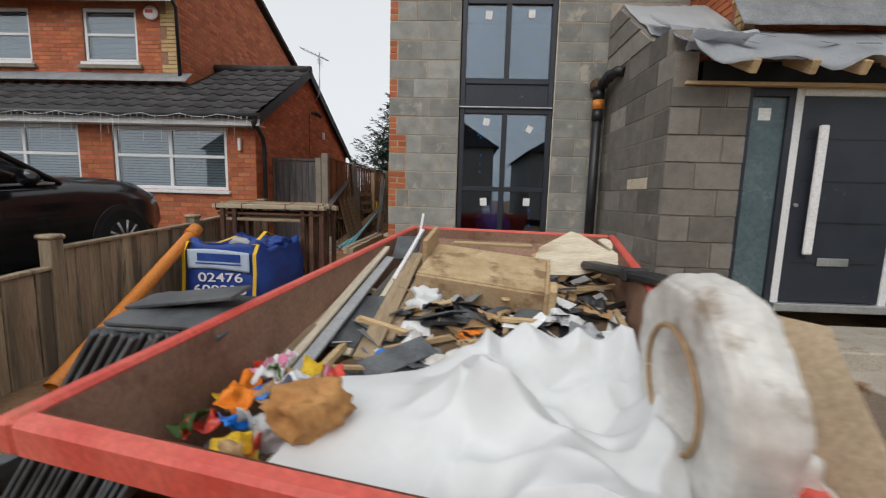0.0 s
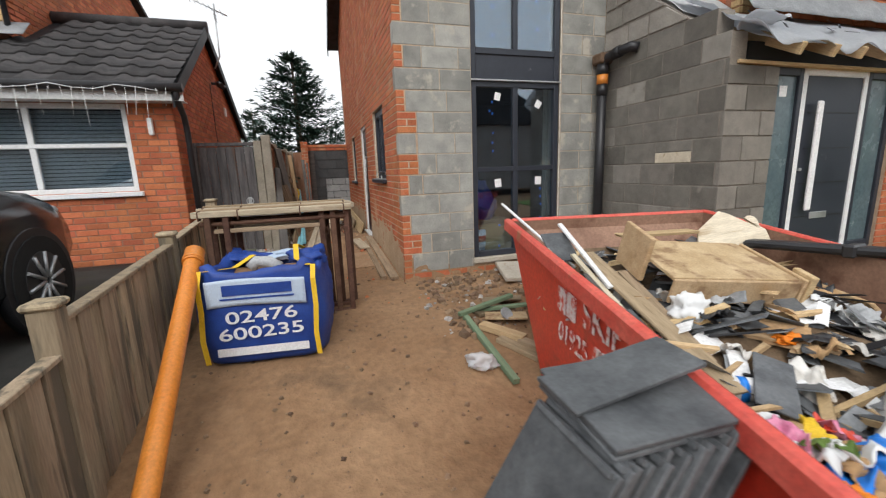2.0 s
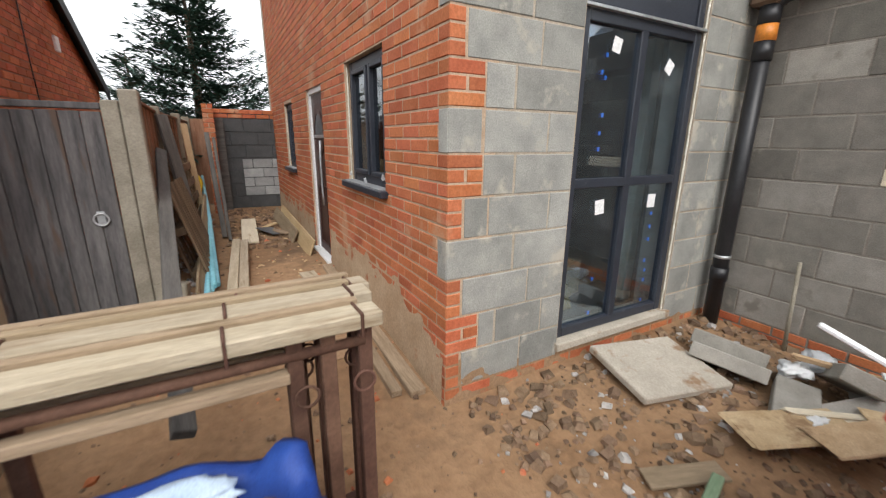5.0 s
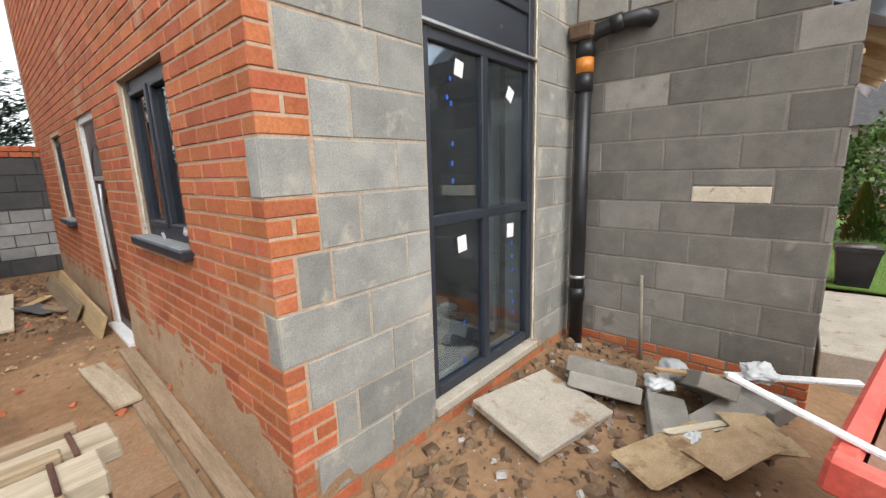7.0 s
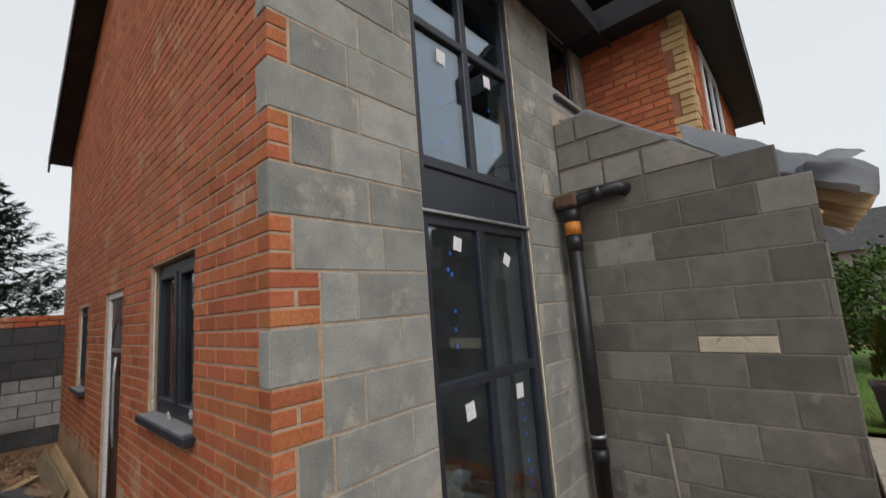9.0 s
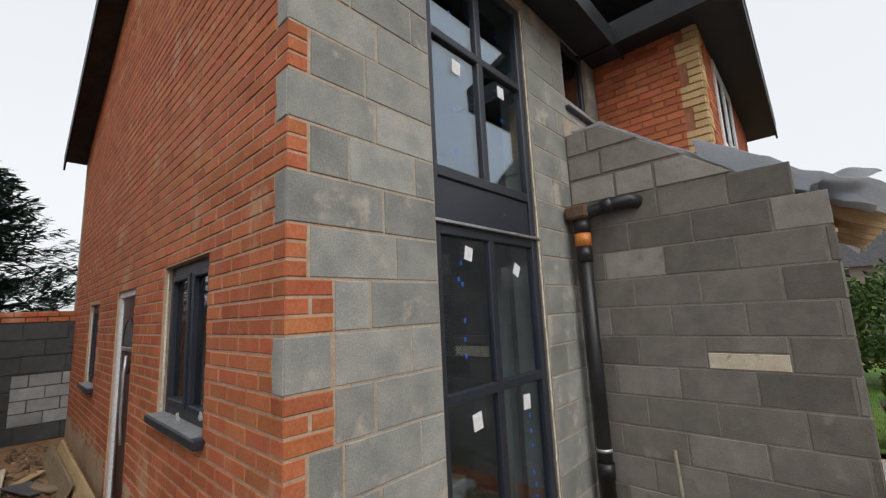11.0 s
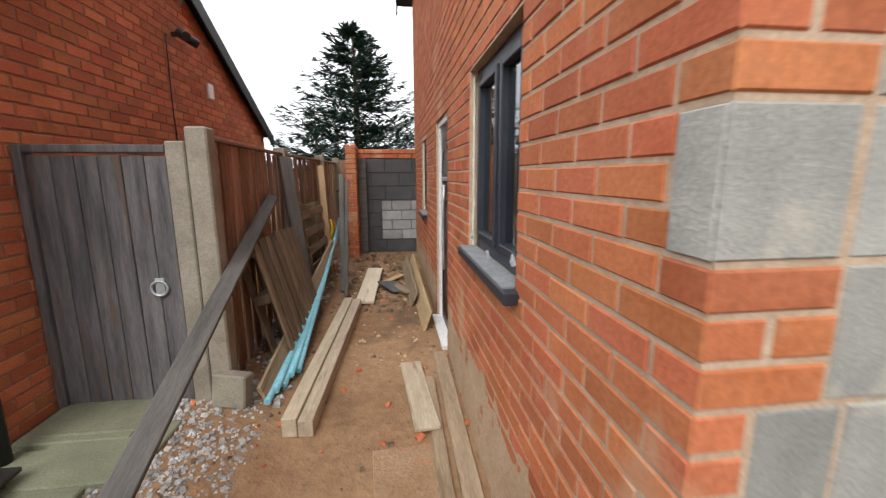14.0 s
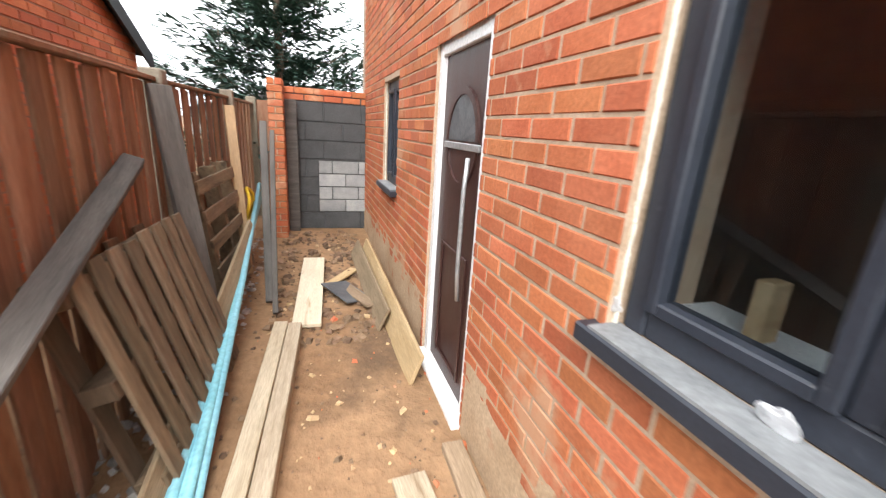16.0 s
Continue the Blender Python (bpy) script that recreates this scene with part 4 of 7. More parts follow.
for (xa, ya), (xb, yb) in zip(PL, PL[1:]):
    L = math.hypot(xb - xa, yb - ya) - 0.12
    dx, dy = (xb - xa) / (L + 0.12), (yb - ya) / (L + 0.12)
    n = max(1, int(L / 0.095))
    ang = math.degrees(math.atan2(dx, dy))
    for k in range(n):
        s = 0.06 + L * (k + 0.5) / n
        x, y = xa + dx * s, ya + dy * s
        part("board", cube(-0.008 - 0.020 * (k % 2), 0.008 - 0.020 * (k % 2), -L / n * (0.40 + 0.16 * (k % 2)), L / n * (0.40 + 0.16 * (k % 2)), 0.13, 1.83 + rng.uniform(-0.01, 0.006), 0.003), FENCE_DARK, pf, m=Matrix.Translation((x, y, 0)) @ pose(0, 0, 0, 0, 0, -ang))
    part("panel_cap", cube(-0.03, 0.03, 0, L, 1.835, 1.86, 0.004), FENCE_DARK, pf, m=Matrix.Translation((xa + dx * 0.06, ya + dy * 0.06, 0)) @ pose(0, 0, 0, 0, 0, -ang))
part("post", cube(-2.385, -2.28, 7.06, 7.16, 0, 1.82, 0.008), CONCRETE, pf, "timber-faced pale gate post")

gate = thing("gate", "weathered dark grey boarded timber gate with a ring latch", "gate")
GYY = 7.10
xs6 = [-3.11 + 0.1195 * i for i in range(6)]
for k in range(6):
    part("board", cube(xs6[k] + 0.002, xs6[k] + 0.117, GYY - 0.012 + rng.uniform(-0.002, 0.002), GYY + 0.012, 0.22, 1.74 + rng.uniform(-0.004, 0.004), 0.004), GATE, gate)
for z in (0.45, 1.0, 1.55):
    part("ledge", cube(-3.10, -2.40, GYY + 0.013, GYY + 0.045, z, z + 0.1, 0.004), GATE, gate)
part("latch_plate", cube(-2.535, -2.485, GYY - 0.02, GYY - 0.0125, 0.93, 1.03, 0.002), STEEL, gate, "steel latch plate")
bm = tube(bmesh.new(), [(0.045 * math.cos(a), 0, 0.045 * math.sin(a)) for a in [2 * math.pi * i / 18 for i in range(19)]], 0.007, 8, False)
part("ring_handle", bm, STEEL, gate, "round steel ring handle", m=Matrix.Translation((-2.51, GYY - 0.028, 0.97)))
gp = thing("gate_frame", "weathered timber frame round the gate", "gate frame", kind="structure")
part("post", cube(-3.164, -3.114, GYY - 0.03, GYY + 0.05, 0.1, 1.80, 0.006), GATE, gp)
part("head", cube(-3.113, -2.39, GYY - 0.025, GYY + 0.045, 1.755, 1.80, 0.005), GATE, gp)

EW = 11.5
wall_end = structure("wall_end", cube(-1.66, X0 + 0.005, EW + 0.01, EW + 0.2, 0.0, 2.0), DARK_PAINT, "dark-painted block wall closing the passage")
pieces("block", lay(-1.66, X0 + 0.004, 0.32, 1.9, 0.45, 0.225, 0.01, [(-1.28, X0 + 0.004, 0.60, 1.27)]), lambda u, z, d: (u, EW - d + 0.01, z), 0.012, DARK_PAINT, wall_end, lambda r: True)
pieces("block", lay(-1.28, X0 + 0.004, 0.545, 1.22, 0.33, 0.165, 0.01, []), lambda u, z, d: (u, EW - d + 0.01, z), 0.012, PALE_BLOCK, wall_end, lambda r: True)
pieces("brick", lay(-1.66, X0 + 0.004, 1.9, 2.06, 0.225, 0.075, 0.01, []), lambda u, z, d: (u, EW - d + 0.01, z), 0.014, BRICK, wall_end, lambda r: True)
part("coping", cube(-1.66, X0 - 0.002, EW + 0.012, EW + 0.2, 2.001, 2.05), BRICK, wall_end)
pier = structure("pier", cube(-1.80, -1.665, 11.1, EW + 0.2, 0, 2.08), MORTAR, "brick pier at the end of the passage")
pieces("brick", lay(-1.81, -1.655, 0.3, 2.1, 0.155, 0.075, 0.01, []), lambda u, z, d: (u, 11.1 - d, z), 0.012, BRICK, pier, lambda r: True)
pieces("brick", lay(11.1, EW, 0.3, 2.1, 0.225, 0.075, 0.01, []), lambda u, z, d: (-1.665 + d, u, z), 0.012, BRICK, pier, lambda r: True)
structure("door_leaf_old", cube(-1.652, -1.52, 11.38, 11.44, 0.3, 1.9, 0.004), GREY_TIMBER, "grey timber door jamb against the end wall")
structure("wall_beyond", cube(-2.1, -1.81, 12.2, 12.3, 0, 1.9), FENCE_DARK, "brown boards closing the passage behind the pier")

# ---- neighbour's drive and house ----
def drive(u, v):
    y = -6 + 12.45 * v
    return (-14 + 11.14 * u, y, max(-0.38, -0.10 + 0.075 * y) if y < 4.8 else 0.26 + 0.03 * (y - 4.8))
structure("driveway", grid_sheet(2, 40, drive, 0.02), TARMAC, "dark tarmac drive of the neighbouring house")
NX, NY = -3.17, 6.5
SX = -3.10
nh = thing("neighbour_house", "orange brick house with a tiled front roof and white windows", "house")
NW = [(-5.62, -3.66, 1.19, 2.22), (-8.2, -6.2, 1.0, 2.22)]
nwall = part("wall", holed_wall([-13.0, NX - 0.012], [-0.3, 2.35], NW, lambda u, z, d: (u, NY + 0.010 + d, z), 0.25), NMORTAR, nh)
NRY, NRZ, NBY = 8.75, 3.70, 11.75
bm = bmesh.new()
prof = [(NY + 0.011, -0.3), (NBY, -0.3), (NBY, 2.33), (NRY, NRZ), (NY + 0.011, 2.40)]
a = [bm.verts.new((NX - 0.010, y, z)) for y, z in prof]
b = [bm.verts.new((NX - 0.25, y, z)) for y, z in prof]
bm.faces.new(a); bm.faces.new(b[::-1])
for i in range(5): bm.faces.new((a[i], a[(i + 1) % 5], b[(i + 1) % 5], b[i]))
ngab = part("gable_wall", bm, NMORTAR, nh)
def nspan(z):
    if z < 2.33: return (NY, NBY)
    return (NY + max(0, (z - 2.40)) / (NRZ - 2.40) * (NRY - NY), NBY - (z - 2.33) / (NRZ - 2.33) * (NBY - NRY))
# upper storey
UY, UX = 7.6, -5.15
UW = [(-7.0, -5.95, 3.55, 4.52), (-9.2, -8.05, 3.55, 4.52)]
upper = part("upper_wall", holed_wall([-13, UX - 0.01], [2.3, 4.85], UW, lambda u, z, d: (u, UY + 0.01 + d, z), 0.25), NMORTAR, nh)
bm = bmesh.new()
prof = [(UY + 0.012, 2.3), (13.6, 2.3), (13.6, 4.75), (10.3, 6.1), (UY + 0.012, 4.85)]
a = [bm.verts.new((UX - 0.010, y, z)) for y, z in prof]
b = [bm.verts.new((UX - 0.25, y, z)) for y, z in prof]
bm.faces.new(a); bm.faces.new(b[::-1])
for i in range(5): bm.faces.new((a[i], a[(i + 1) % 5], b[(i + 1) % 5], b[i]))
upgab = part("upper_gable", bm, NMORTAR, nh)
for ya, za, yb, zb in ((UY - 0.35, 4.70, 10.3, 6.16), (13.9, 4.66, 10.3, 6.16)):
    bm = bmesh.new()
    f = bm.faces.new([bm.verts.new(p) for p in ((UX + 0.12, ya, za), (UX + 0.12, yb, zb), (-13, yb, zb), (-13, ya, za))])
    for e in bmesh.ops.extrude_face_region(bm, geom=[f])["geom"]:
        if isinstance(e, bmesh.types.BMVert): e.co.z += 0.1
    part("upper_roof", bm, ROOFTILE, nh)
part("gutter", tube(bmesh.new(), [(UX + 0.1, UY - 0.36, 4.72), (-13, UY - 0.36, 4.72)], 0.05, 8), BLACK, nh)
part("fascia", cube(-13, UX + 0.1, UY - 0.30, UY - 0.28, 4.52, 4.74), WHITE, nh)
part("downpipe", tube(bmesh.new(), [(UX + 0.05, UY - 0.33, 4.68), (UX + 0.04, UY - 0.08, 4.5), (UX + 0.04, UY - 0.06, 3.2)], 0.032, 8), BLACK, nh)
def nwindow(x0, x1, z0, z1, y, mullions, transom):
    w = part("window", cube(x0 - 0.05, x1 + 0.05, y - 0.05, y + 0.05, z0 - 0.06, z0 - 0.002, 0.008), WHITE, nh)
    for a, b, c, d in ((x0 + 0.003, x0 + 0.06, z0, z1), (x1 - 0.06, x1 - 0.003, z0, z1), (x0 + 0.06, x1 - 0.06, z1 - 0.06, z1), (x0 + 0.06, x1 - 0.06, z0, z0 + 0.06), (x0 + 0.06, x1 - 0.06, transom - 0.025, transom + 0.025), *[(m - 0.03, m + 0.03, z0 + 0.06, z1 - 0.06) for m in mullions]):
        part("window_frame", cube(a, b, y + 0.03 + (0.003 if b - a < 0.1 else 0), y + 0.09, c, d, 0.006), WHITE, w)
    part("pane", cube(x0 + 0.06, x1 - 0.06, y + 0.055, y + 0.06, z0 + 0.06, z1 - 0.06), GLASS, w)
    for k in range(int((z1 - z0 - 0.1) / 0.045)):
        part("blind_slat", cube(x0 + 0.05, x1 - 0.05, y + 0.13, y + 0.155, z0 + 0.07 + 0.045 * k, z0 + 0.105 + 0.045 * k), BLIND, w)
    # dark panel behind the blind stands in for the shade of the room
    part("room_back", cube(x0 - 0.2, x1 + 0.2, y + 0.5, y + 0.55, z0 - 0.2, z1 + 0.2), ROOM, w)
nwindow(*NW[0], NY, [-4.64], 1.74)
nwindow(*NW[1], NY, [-7.2], 1.74)
nwindow(*UW[0], UY, [], 4.05)
nwindow(*UW[1], UY, [], 4.05)
for u in UW: part("stone_sill", cube(u[0] - 0.1, u[1] + 0.1, UY - 0.07, UY + 0.0, u[2] - 0.13, u[2] - 0.062, 0.006), CONCRETE, nh)
part("fascia", cube(-13, SX + 0.12, NY - 0.24, NY - 0.22, 2.22, 2.36), WHITE, nh, "white fascia board")
part("soffit", cube(-13, SX + 0.1, NY - 0.22, NY, 2.225, 2.235), WHITE, nh)
part("gutter", tube(bmesh.new(), [(SX + 0.14, NY - 0.29, 2.36), (-13, NY - 0.29, 2.36)], 0.05, 10), BLACK, nh)
part("downpipe", tube(bmesh.new(), [(SX + 0.06, NY - 0.28, 2.34), (SX + 0.05, NY - 0.20, 2.22), (SX + 0.03, NY + 0.05, 2.08), (SX + 0.03, NY + 0.10, 1.9), (SX + 0.03, NY + 0.10, 0.15)], 0.036, 10), BLACK, nh, "black downpipe")
part("drain_gully", cube(SX - 0.02, SX + 0.2, NY - 0.05, NY + 0.25, 0.08, 0.14, 0.02), BLACK, nh)
for ya, za, yb, zb in ((NY - 0.26, 2.24, NRY, NRZ + 0.04), (NBY + 0.2, 2.20, NRY, NRZ + 0.04)):
    bm = bmesh.new()
    f = bm.faces.new([bm.verts.new(p) for p in ((SX + 0.03, ya, za - 0.10), (SX + 0.03, yb, zb - 0.10), (SX + 0.03, yb, zb + 0.08), (SX + 0.03, ya, za + 0.08))])
    for e in bmesh.ops.extrude_face_region(bm, geom=[f])["geom"]:
        if isinstance(e, bmesh.types.BMVert): e.co.x -= 0.022
    part("bargeboard", bm, BLACK_WOOD, nh)
# front roof of curved interlocking tiles
nroof = part("roof", cube(-13, SX + 0.02, NY - 0.1, NY - 0.05, 2.30, 2.34), BLACK_WOOD, nh)
slope = math.atan2(NRZ + 0.1 - 2.36, NRY - NY + 0.28)
def tile_mesh():
    bm = bmesh.new()
    n, w, l = 6, 0.30, 0.37
    def h(t): return 0.028 * math.sin(t * 2 * math.pi) if t < 0.5 else -0.004
    rows = []
    for yy, lift in ((0, 0.022), (l, 0.0)):
        rows.append([bm.verts.new((w * i / n, yy, lift + h(i / n))) for i in range(n + 1)])
    lowr = [bm.verts.new((v.co.x, 0, v.co.z - 0.02)) for v in rows[0]]
    for i in range(n):
        f = bm.faces.new((rows[0][i], rows[0][i + 1], rows[1][i + 1], rows[1][i])); f.smooth = True
        bm.faces.new((lowr[i], lowr[i + 1], rows[0][i + 1], rows[0][i]))
    return bm
TILE = mesh_of("roof_tile", tile_mesh(), ROOFTILE)
for r in range(8):
    for c in range(33):
        s = r * 0.335
        x = SX + 0.02 - 0.30 * (c + 1)
        y, z = NY - 0.28 + s * math.cos(slope), 2.36 + s * math.sin(slope)
        if y > UY - 0.15 and x < UX: continue
        ob = new("roof_tile", TILE)
        ob.parent = nroof
        ob.matrix_basis = pose(x, y, z, math.degrees(slope))
part("underlay", grid_sheet(1, 1, lambda u, v: (-13 + (13 + SX) * u, NY - 0.25 + (NRY - NY + 0.25) * v, 2.325 + (NRZ - 2.30) * v)), BLACK_WOOD, nroof)
part("ridge", tube(bmesh.new(), [(SX + 0.04, NRY, NRZ + 0.09), (UX, NRY, NRZ + 0.09)], 0.09, 10), ROOFTILE, nroof)
part("rear_slope", grid_sheet(1, 1, lambda u, v: (UX + (SX - UX) * u, NRY + (NBY + 0.2 - NRY) * v, NRZ + 0.08 + (2.26 - NRZ - 0.08) * v)), ROOFTILE, nroof)
fl = lambda u, v: (-13 + (13 + UX + 0.25) * u, UY - 0.005 - 0.22 * v, 3.36 - 0.2 * v + 0.01 * noise.noise(Vector((u * 60, v, 0))))
part("flashing", grid_sheet(60, 3, fl, 0.004), LEAD, nroof, "grey lead flashing")
# yellow quoins and small fixtures
for k in range(8):
    w = 0.20 if k % 2 else 0.32
    for j in range(3):
        z = 3.3 + k * 0.225 + j * 0.075
        part("quoin_brick", cube(UX - w - 0.01, UX + 0.002, UY - 0.004, UY + 0.009, z, z + 0.066, 0.003), YELLOW_BRICK, upper)
alarm = thing("alarm_box", "white bell box with a red mark on the brick wall", "alarm box", (-5.62, UY - 0.04, 4.42))
part("case", rough_lump(0.14, 1.0, 0.35, 0.9, 1, 3, 0.0), WHITE, alarm)
part("badge", cube(-0.07, 0.07, -0.053, -0.047, -0.02, 0.04), SKIP_RED, alarm, "red plain badge")
vent = thing("vent", "small white vent on the brick gable", "vent", (SX - 0.01, 9.6, 2.55))
part("plate", cube(0, 0.03, -0.06, 0.06, -0.08, 0.08, 0.006), WHITE, vent)
fl2 = thing("floodlight", "black twin floodlight under the gable verge", "lamp", (SX, 9.0, 2.95))
part("bracket", cube(-0.06, 0.06, -0.02, 0.02, -0.02, 0.02, 0.004), BLACK, fl2)
for s in (-1, 1): part("lamp_head", tube(bmesh.new(), [(0.04, 0.05 * s, 0.0), (0.12, 0.12 * s, -0.05)], 0.045, 10), BLACK, fl2)
solo("wall_cable", tube(bmesh.new(), [(SX + 0.004 - 0.07, 8.9, 2.93), (SX + 0.004 - 0.07, 8.88, 2.2), (SX + 0.004 - 0.07, 8.9, 1.85)], 0.006, 5), BLACK, "thin black cable down the brick gable", "cable")
aer = thing("tv_aerial", "grey television aerial on a pole at the gable", "aerial", (SX + 0.08, 9.0, 0))
part("mast", tube(bmesh.new(), [(-0.05, 0, 3.2), (0.05, 0, 3.4), (0.06, 0, 4.25)], 0.014, 6), STEEL, aer)
part("boom", tube(bmesh.new(), [(-0.35, -0.05, 4.32), (0.25, 0.03, 4.08)], 0.010, 6), STEEL, aer)
for k in range(7): part("element", tube(bmesh.new(), [(-0.32 + 0.08 * k, -0.15, 4.31 - 0.032 * k), (-0.32 + 0.08 * k, 0.15, 4.31 - 0.032 * k)], 0.005, 5), STEEL, aer)
for k in range(3): part("element", tube(bmesh.new(), [(0.06, -0.16, 4.0 + 0.05 * k), (0.06, 0.16, 4.0 + 0.05 * k)], 0.006, 5), STEEL, aer)
icl = thing("icicle_lights", "white string of unlit icicle lights along the gutter", "fairy lights", (0, NY - 0.34, 2.34))
part("cable", tube(bmesh.new(), [(-9 + 0.2 * i, 0, 0.03 * math.sin(i * 1.9)) for i in range(30)], 0.004, 5), WHITE, icl)
rng = random.Random(8)
for k in range(60):
    x = -8.9 + 0.098 * k
    L = rng.choice((0.12, 0.2, 0.3, 0.42))
    part("strand", tube(bmesh.new(), [(x, 0, 0.0), (x + rng.uniform(-0.03, 0.03), -0.01, -L)], 0.0025, 4), WHITE, icl)
wl = thing("wall_light", "small white wall light on the brick front", "wall light", (-3.42, NY - 0.03, 1.95))
part("body", cube(-0.025, 0.025, -0.03, 0.03, -0.1, 0.1, 0.008), WHITE, wl)
part("mount", cube(-0.015, 0.015, 0.031, 0.04, -0.04, 0.04), BLACK, wl)
# slabs before the gate
for k, (x, y) in enumerate(((-2.85, 6.95), (-2.85, 6.45), (-2.6, 7.0), (-2.45, 6.62))):
    solo("paving_slab", cube(-0.29, 0.29, -0.24, 0.24, -0.1, 0.012, 0.008), MOSSY_SLAB, "greenish mossy paving slab before the gate", "slab", Matrix.Translation((x - 0.2 * (k > 1), y, ground_z(x, y) + 0.012 + 0.002 * k)), "slabs before the gate")

# ---- skip ----
SK = pose(-0.735, 0.785, -0.315, 5.2, 0, -12.2)
SL, SW, SH = 2.81, 1.62, 0.97
skip = thing("skip", "red steel builders' skip, rusty inside and heaped with rubbish", "skip", SK)


def hull(inset, floor_z, top_z, outside):
    """The skip's tray: sides nearly upright, ends sloping in towards the floor."""
    bm = bmesh.new()
    prof = [(0.0, top_z), (0.0, 0.88), (0.44, floor_z)] if outside else [(0.0, top_z), (0.0, 0.89), (0.45, floor_z)]
    rings = []
    for e, z in prof:
        k = 0.05 * (top_z - z)
        i = inset
        rings.append([bm.verts.new(p) for p in ((i + k, i + e * 1.6, z), (SW - i - k, i + e * 1.6, z), (SW - i - k, SL - i - e * 1.6, z), (i + k, SL - i - e * 1.6, z))])
    for a, b in zip(rings, rings[1:]):
        for j in range(4): bm.faces.new((a[j], a[(j + 1) % 4], b[(j + 1) % 4], b[j]))
    bm.faces.new(rings[-1])
    return bm


part("outer_shell", hull(0.0, 0.0, SH, True), SKIP_RED, skip)
part("lining", hull(0.012, 0.012, SH - 0.002, False), RUST, skip, "brown rusty inside")
for x0, x1, y0, y1 in ((-0.05, 0.005, -0.05, SL + 0.05), (SW - 0.005, SW + 0.05, -0.05, SL + 0.05), (0.0055, SW - 0.0055, -0.05, 0.005), (0.0055, SW - 0.0055, SL - 0.005, SL + 0.05)):
    bm = cube(x0, x1, y0, y1, SH - 0.085, SH + 0.012, 0.012)
    part("rim", bm, SKIP_RIM, skip, "scuffed red rim")
for x in (-0.04, SW + 0.04):
    for y in (0.62,):
        part("lifting_lug", tube(bmesh.new(), [(x, y, 0.72), (x + (0.10 if x > 0 else -0.10), y, 0.72)], 0.045, 14), SKIP_RIM, skip, "worn lifting lug")
        part("lug_plate", cube(x - 0.03 if x > 0 else x, x if x > 0 else x + 0.03, y - 0.09, y + 0.09, 0.60, 0.84, 0.01), SKIP_RED, skip)
SIDE = Matrix.Translation((-0.004, 0, 0)) @ Matrix(((0, 0, -1, 0), (-1, 0, 0, 0), (0, 1, 0, 0), (0, 0, 0, 1)))
text_mesh("SKIPS", 0.20, SKIP_PRINT, skip, Matrix.Translation((0.001, 1.245, 0.825)) @ SIDE @ pose(0, 0, 0, -2.5, 0, 7), "worn white stencilled lettering")
text_mesh("01925", 0.15, SKIP_PRINT, skip, Matrix.Translation((0.012, 1.60, 0.575)) @ SIDE @ pose(0, 0, 0, -2.5, 0, 7), "worn white stencilled number")
for k in range(2):
    part("print_bar", cube(-0.001, 0.008, 1.575 + 0.125 * k, 1.675 + 0.125 * k, 0.695 - 0.012 * k, 0.83 - 0.012 * k), SKIP_PRINT, skip, "worn white stencilled mark")
for k in range(4): part("print_bar", cube(0.004, 0.014, 1.09 + 0.072 * k, 1.14 + 0.072 * k, 0.615 - 0.008 * k, 0.71 - 0.008 * k), SKIP_PRINT, skip, "worn white stencilled mark")


def in_skip(x, y, z): return SK @ Vector((x, y, z))


def heap_z(x, y):
    k = min(1, max(0, (y - 0.15) / 1.2))
    base = 0.50 + 0.16 * k + 0.10 * math.exp(-((x - 0.8) ** 2 + (y - 1.7) ** 2) / 0.4) + 0.06 * noise.noise(Vector((x * 3, y * 3, 0))) + 0.05 * noise.noise(Vector((x * 8, y * 8, 5))) - 0.10 * (x < 0.2)
    return max(base, 0.93 - 1.257 * min(y, SL - y))


hb = grid_sheet(50, 80, lambda u, v: in_skip(0.03 + (SW - 0.06) * u, 0.14 + (SL - 0.28) * v, heap_z(0.03 + (SW - 0.06) * u, 0.14 + (SL - 0.28) * v)))
solo("rubble_heap", hb, STONE, "mixed rubble and dust filling the skip", "rubble", kind="stuff")
rng = random.Random(11)


def scraps(name, material, n, sizes, label, area=(0.08, SW - 0.08, 0.2, SL - 0.15), flat=0.5):
    bm = bmesh.new()
    for i in range(n):
        x, y = rng.uniform(area[0], area[1]), rng.uniform(area[2], area[3])
        l, w, t = [rng.uniform(*s) for s in sizes]
        m = Matrix.Translation(in_skip(x, y, heap_z(x, y) + rng.uniform(0.0, 0.06))) @ pose(0, 0, 0, rng.uniform(-35, 35) * flat, rng.uniform(-35, 35) * flat, rng.uniform(0, 360))
        b2 = [bm.verts.new(m @ Vector((sx * l / 2 * rng.uniform(0.75, 1.1), sy * w / 2 * rng.uniform(0.7, 1.1), sz * t / 2))) for sz in (-1, 1) for sx, sy in ((-1, -1), (1, -1), (1, 1), (-1, 1))]
        for f in ((3, 2, 1, 0), (4, 5, 6, 7), (0, 1, 5, 4), (1, 2, 6, 5), (2, 3, 7, 6), (3, 0, 4, 7)): bm.faces.new([b2[q] for q in f])
    return solo(name, bm, material, label, "rubbish", kind="stuff")


scraps("slate_fragments", SLATE, 95, ((0.10, 0.34), (0.05, 0.16), (0.006, 0.015)), "broken dark slate fragments in the skip", flat=0.8)
scraps("paper_scraps", PAPER, 55, ((0.06, 0.24), (0.05, 0.16), (0.002, 0.004)), "white paper and plastic scraps in the skip", flat=1.0)
scraps("wood_splinters", TIMBER, 70, ((0.15, 0.6), (0.015, 0.05), (0.012, 0.03)), "broken wood strips in the skip", flat=0.5)
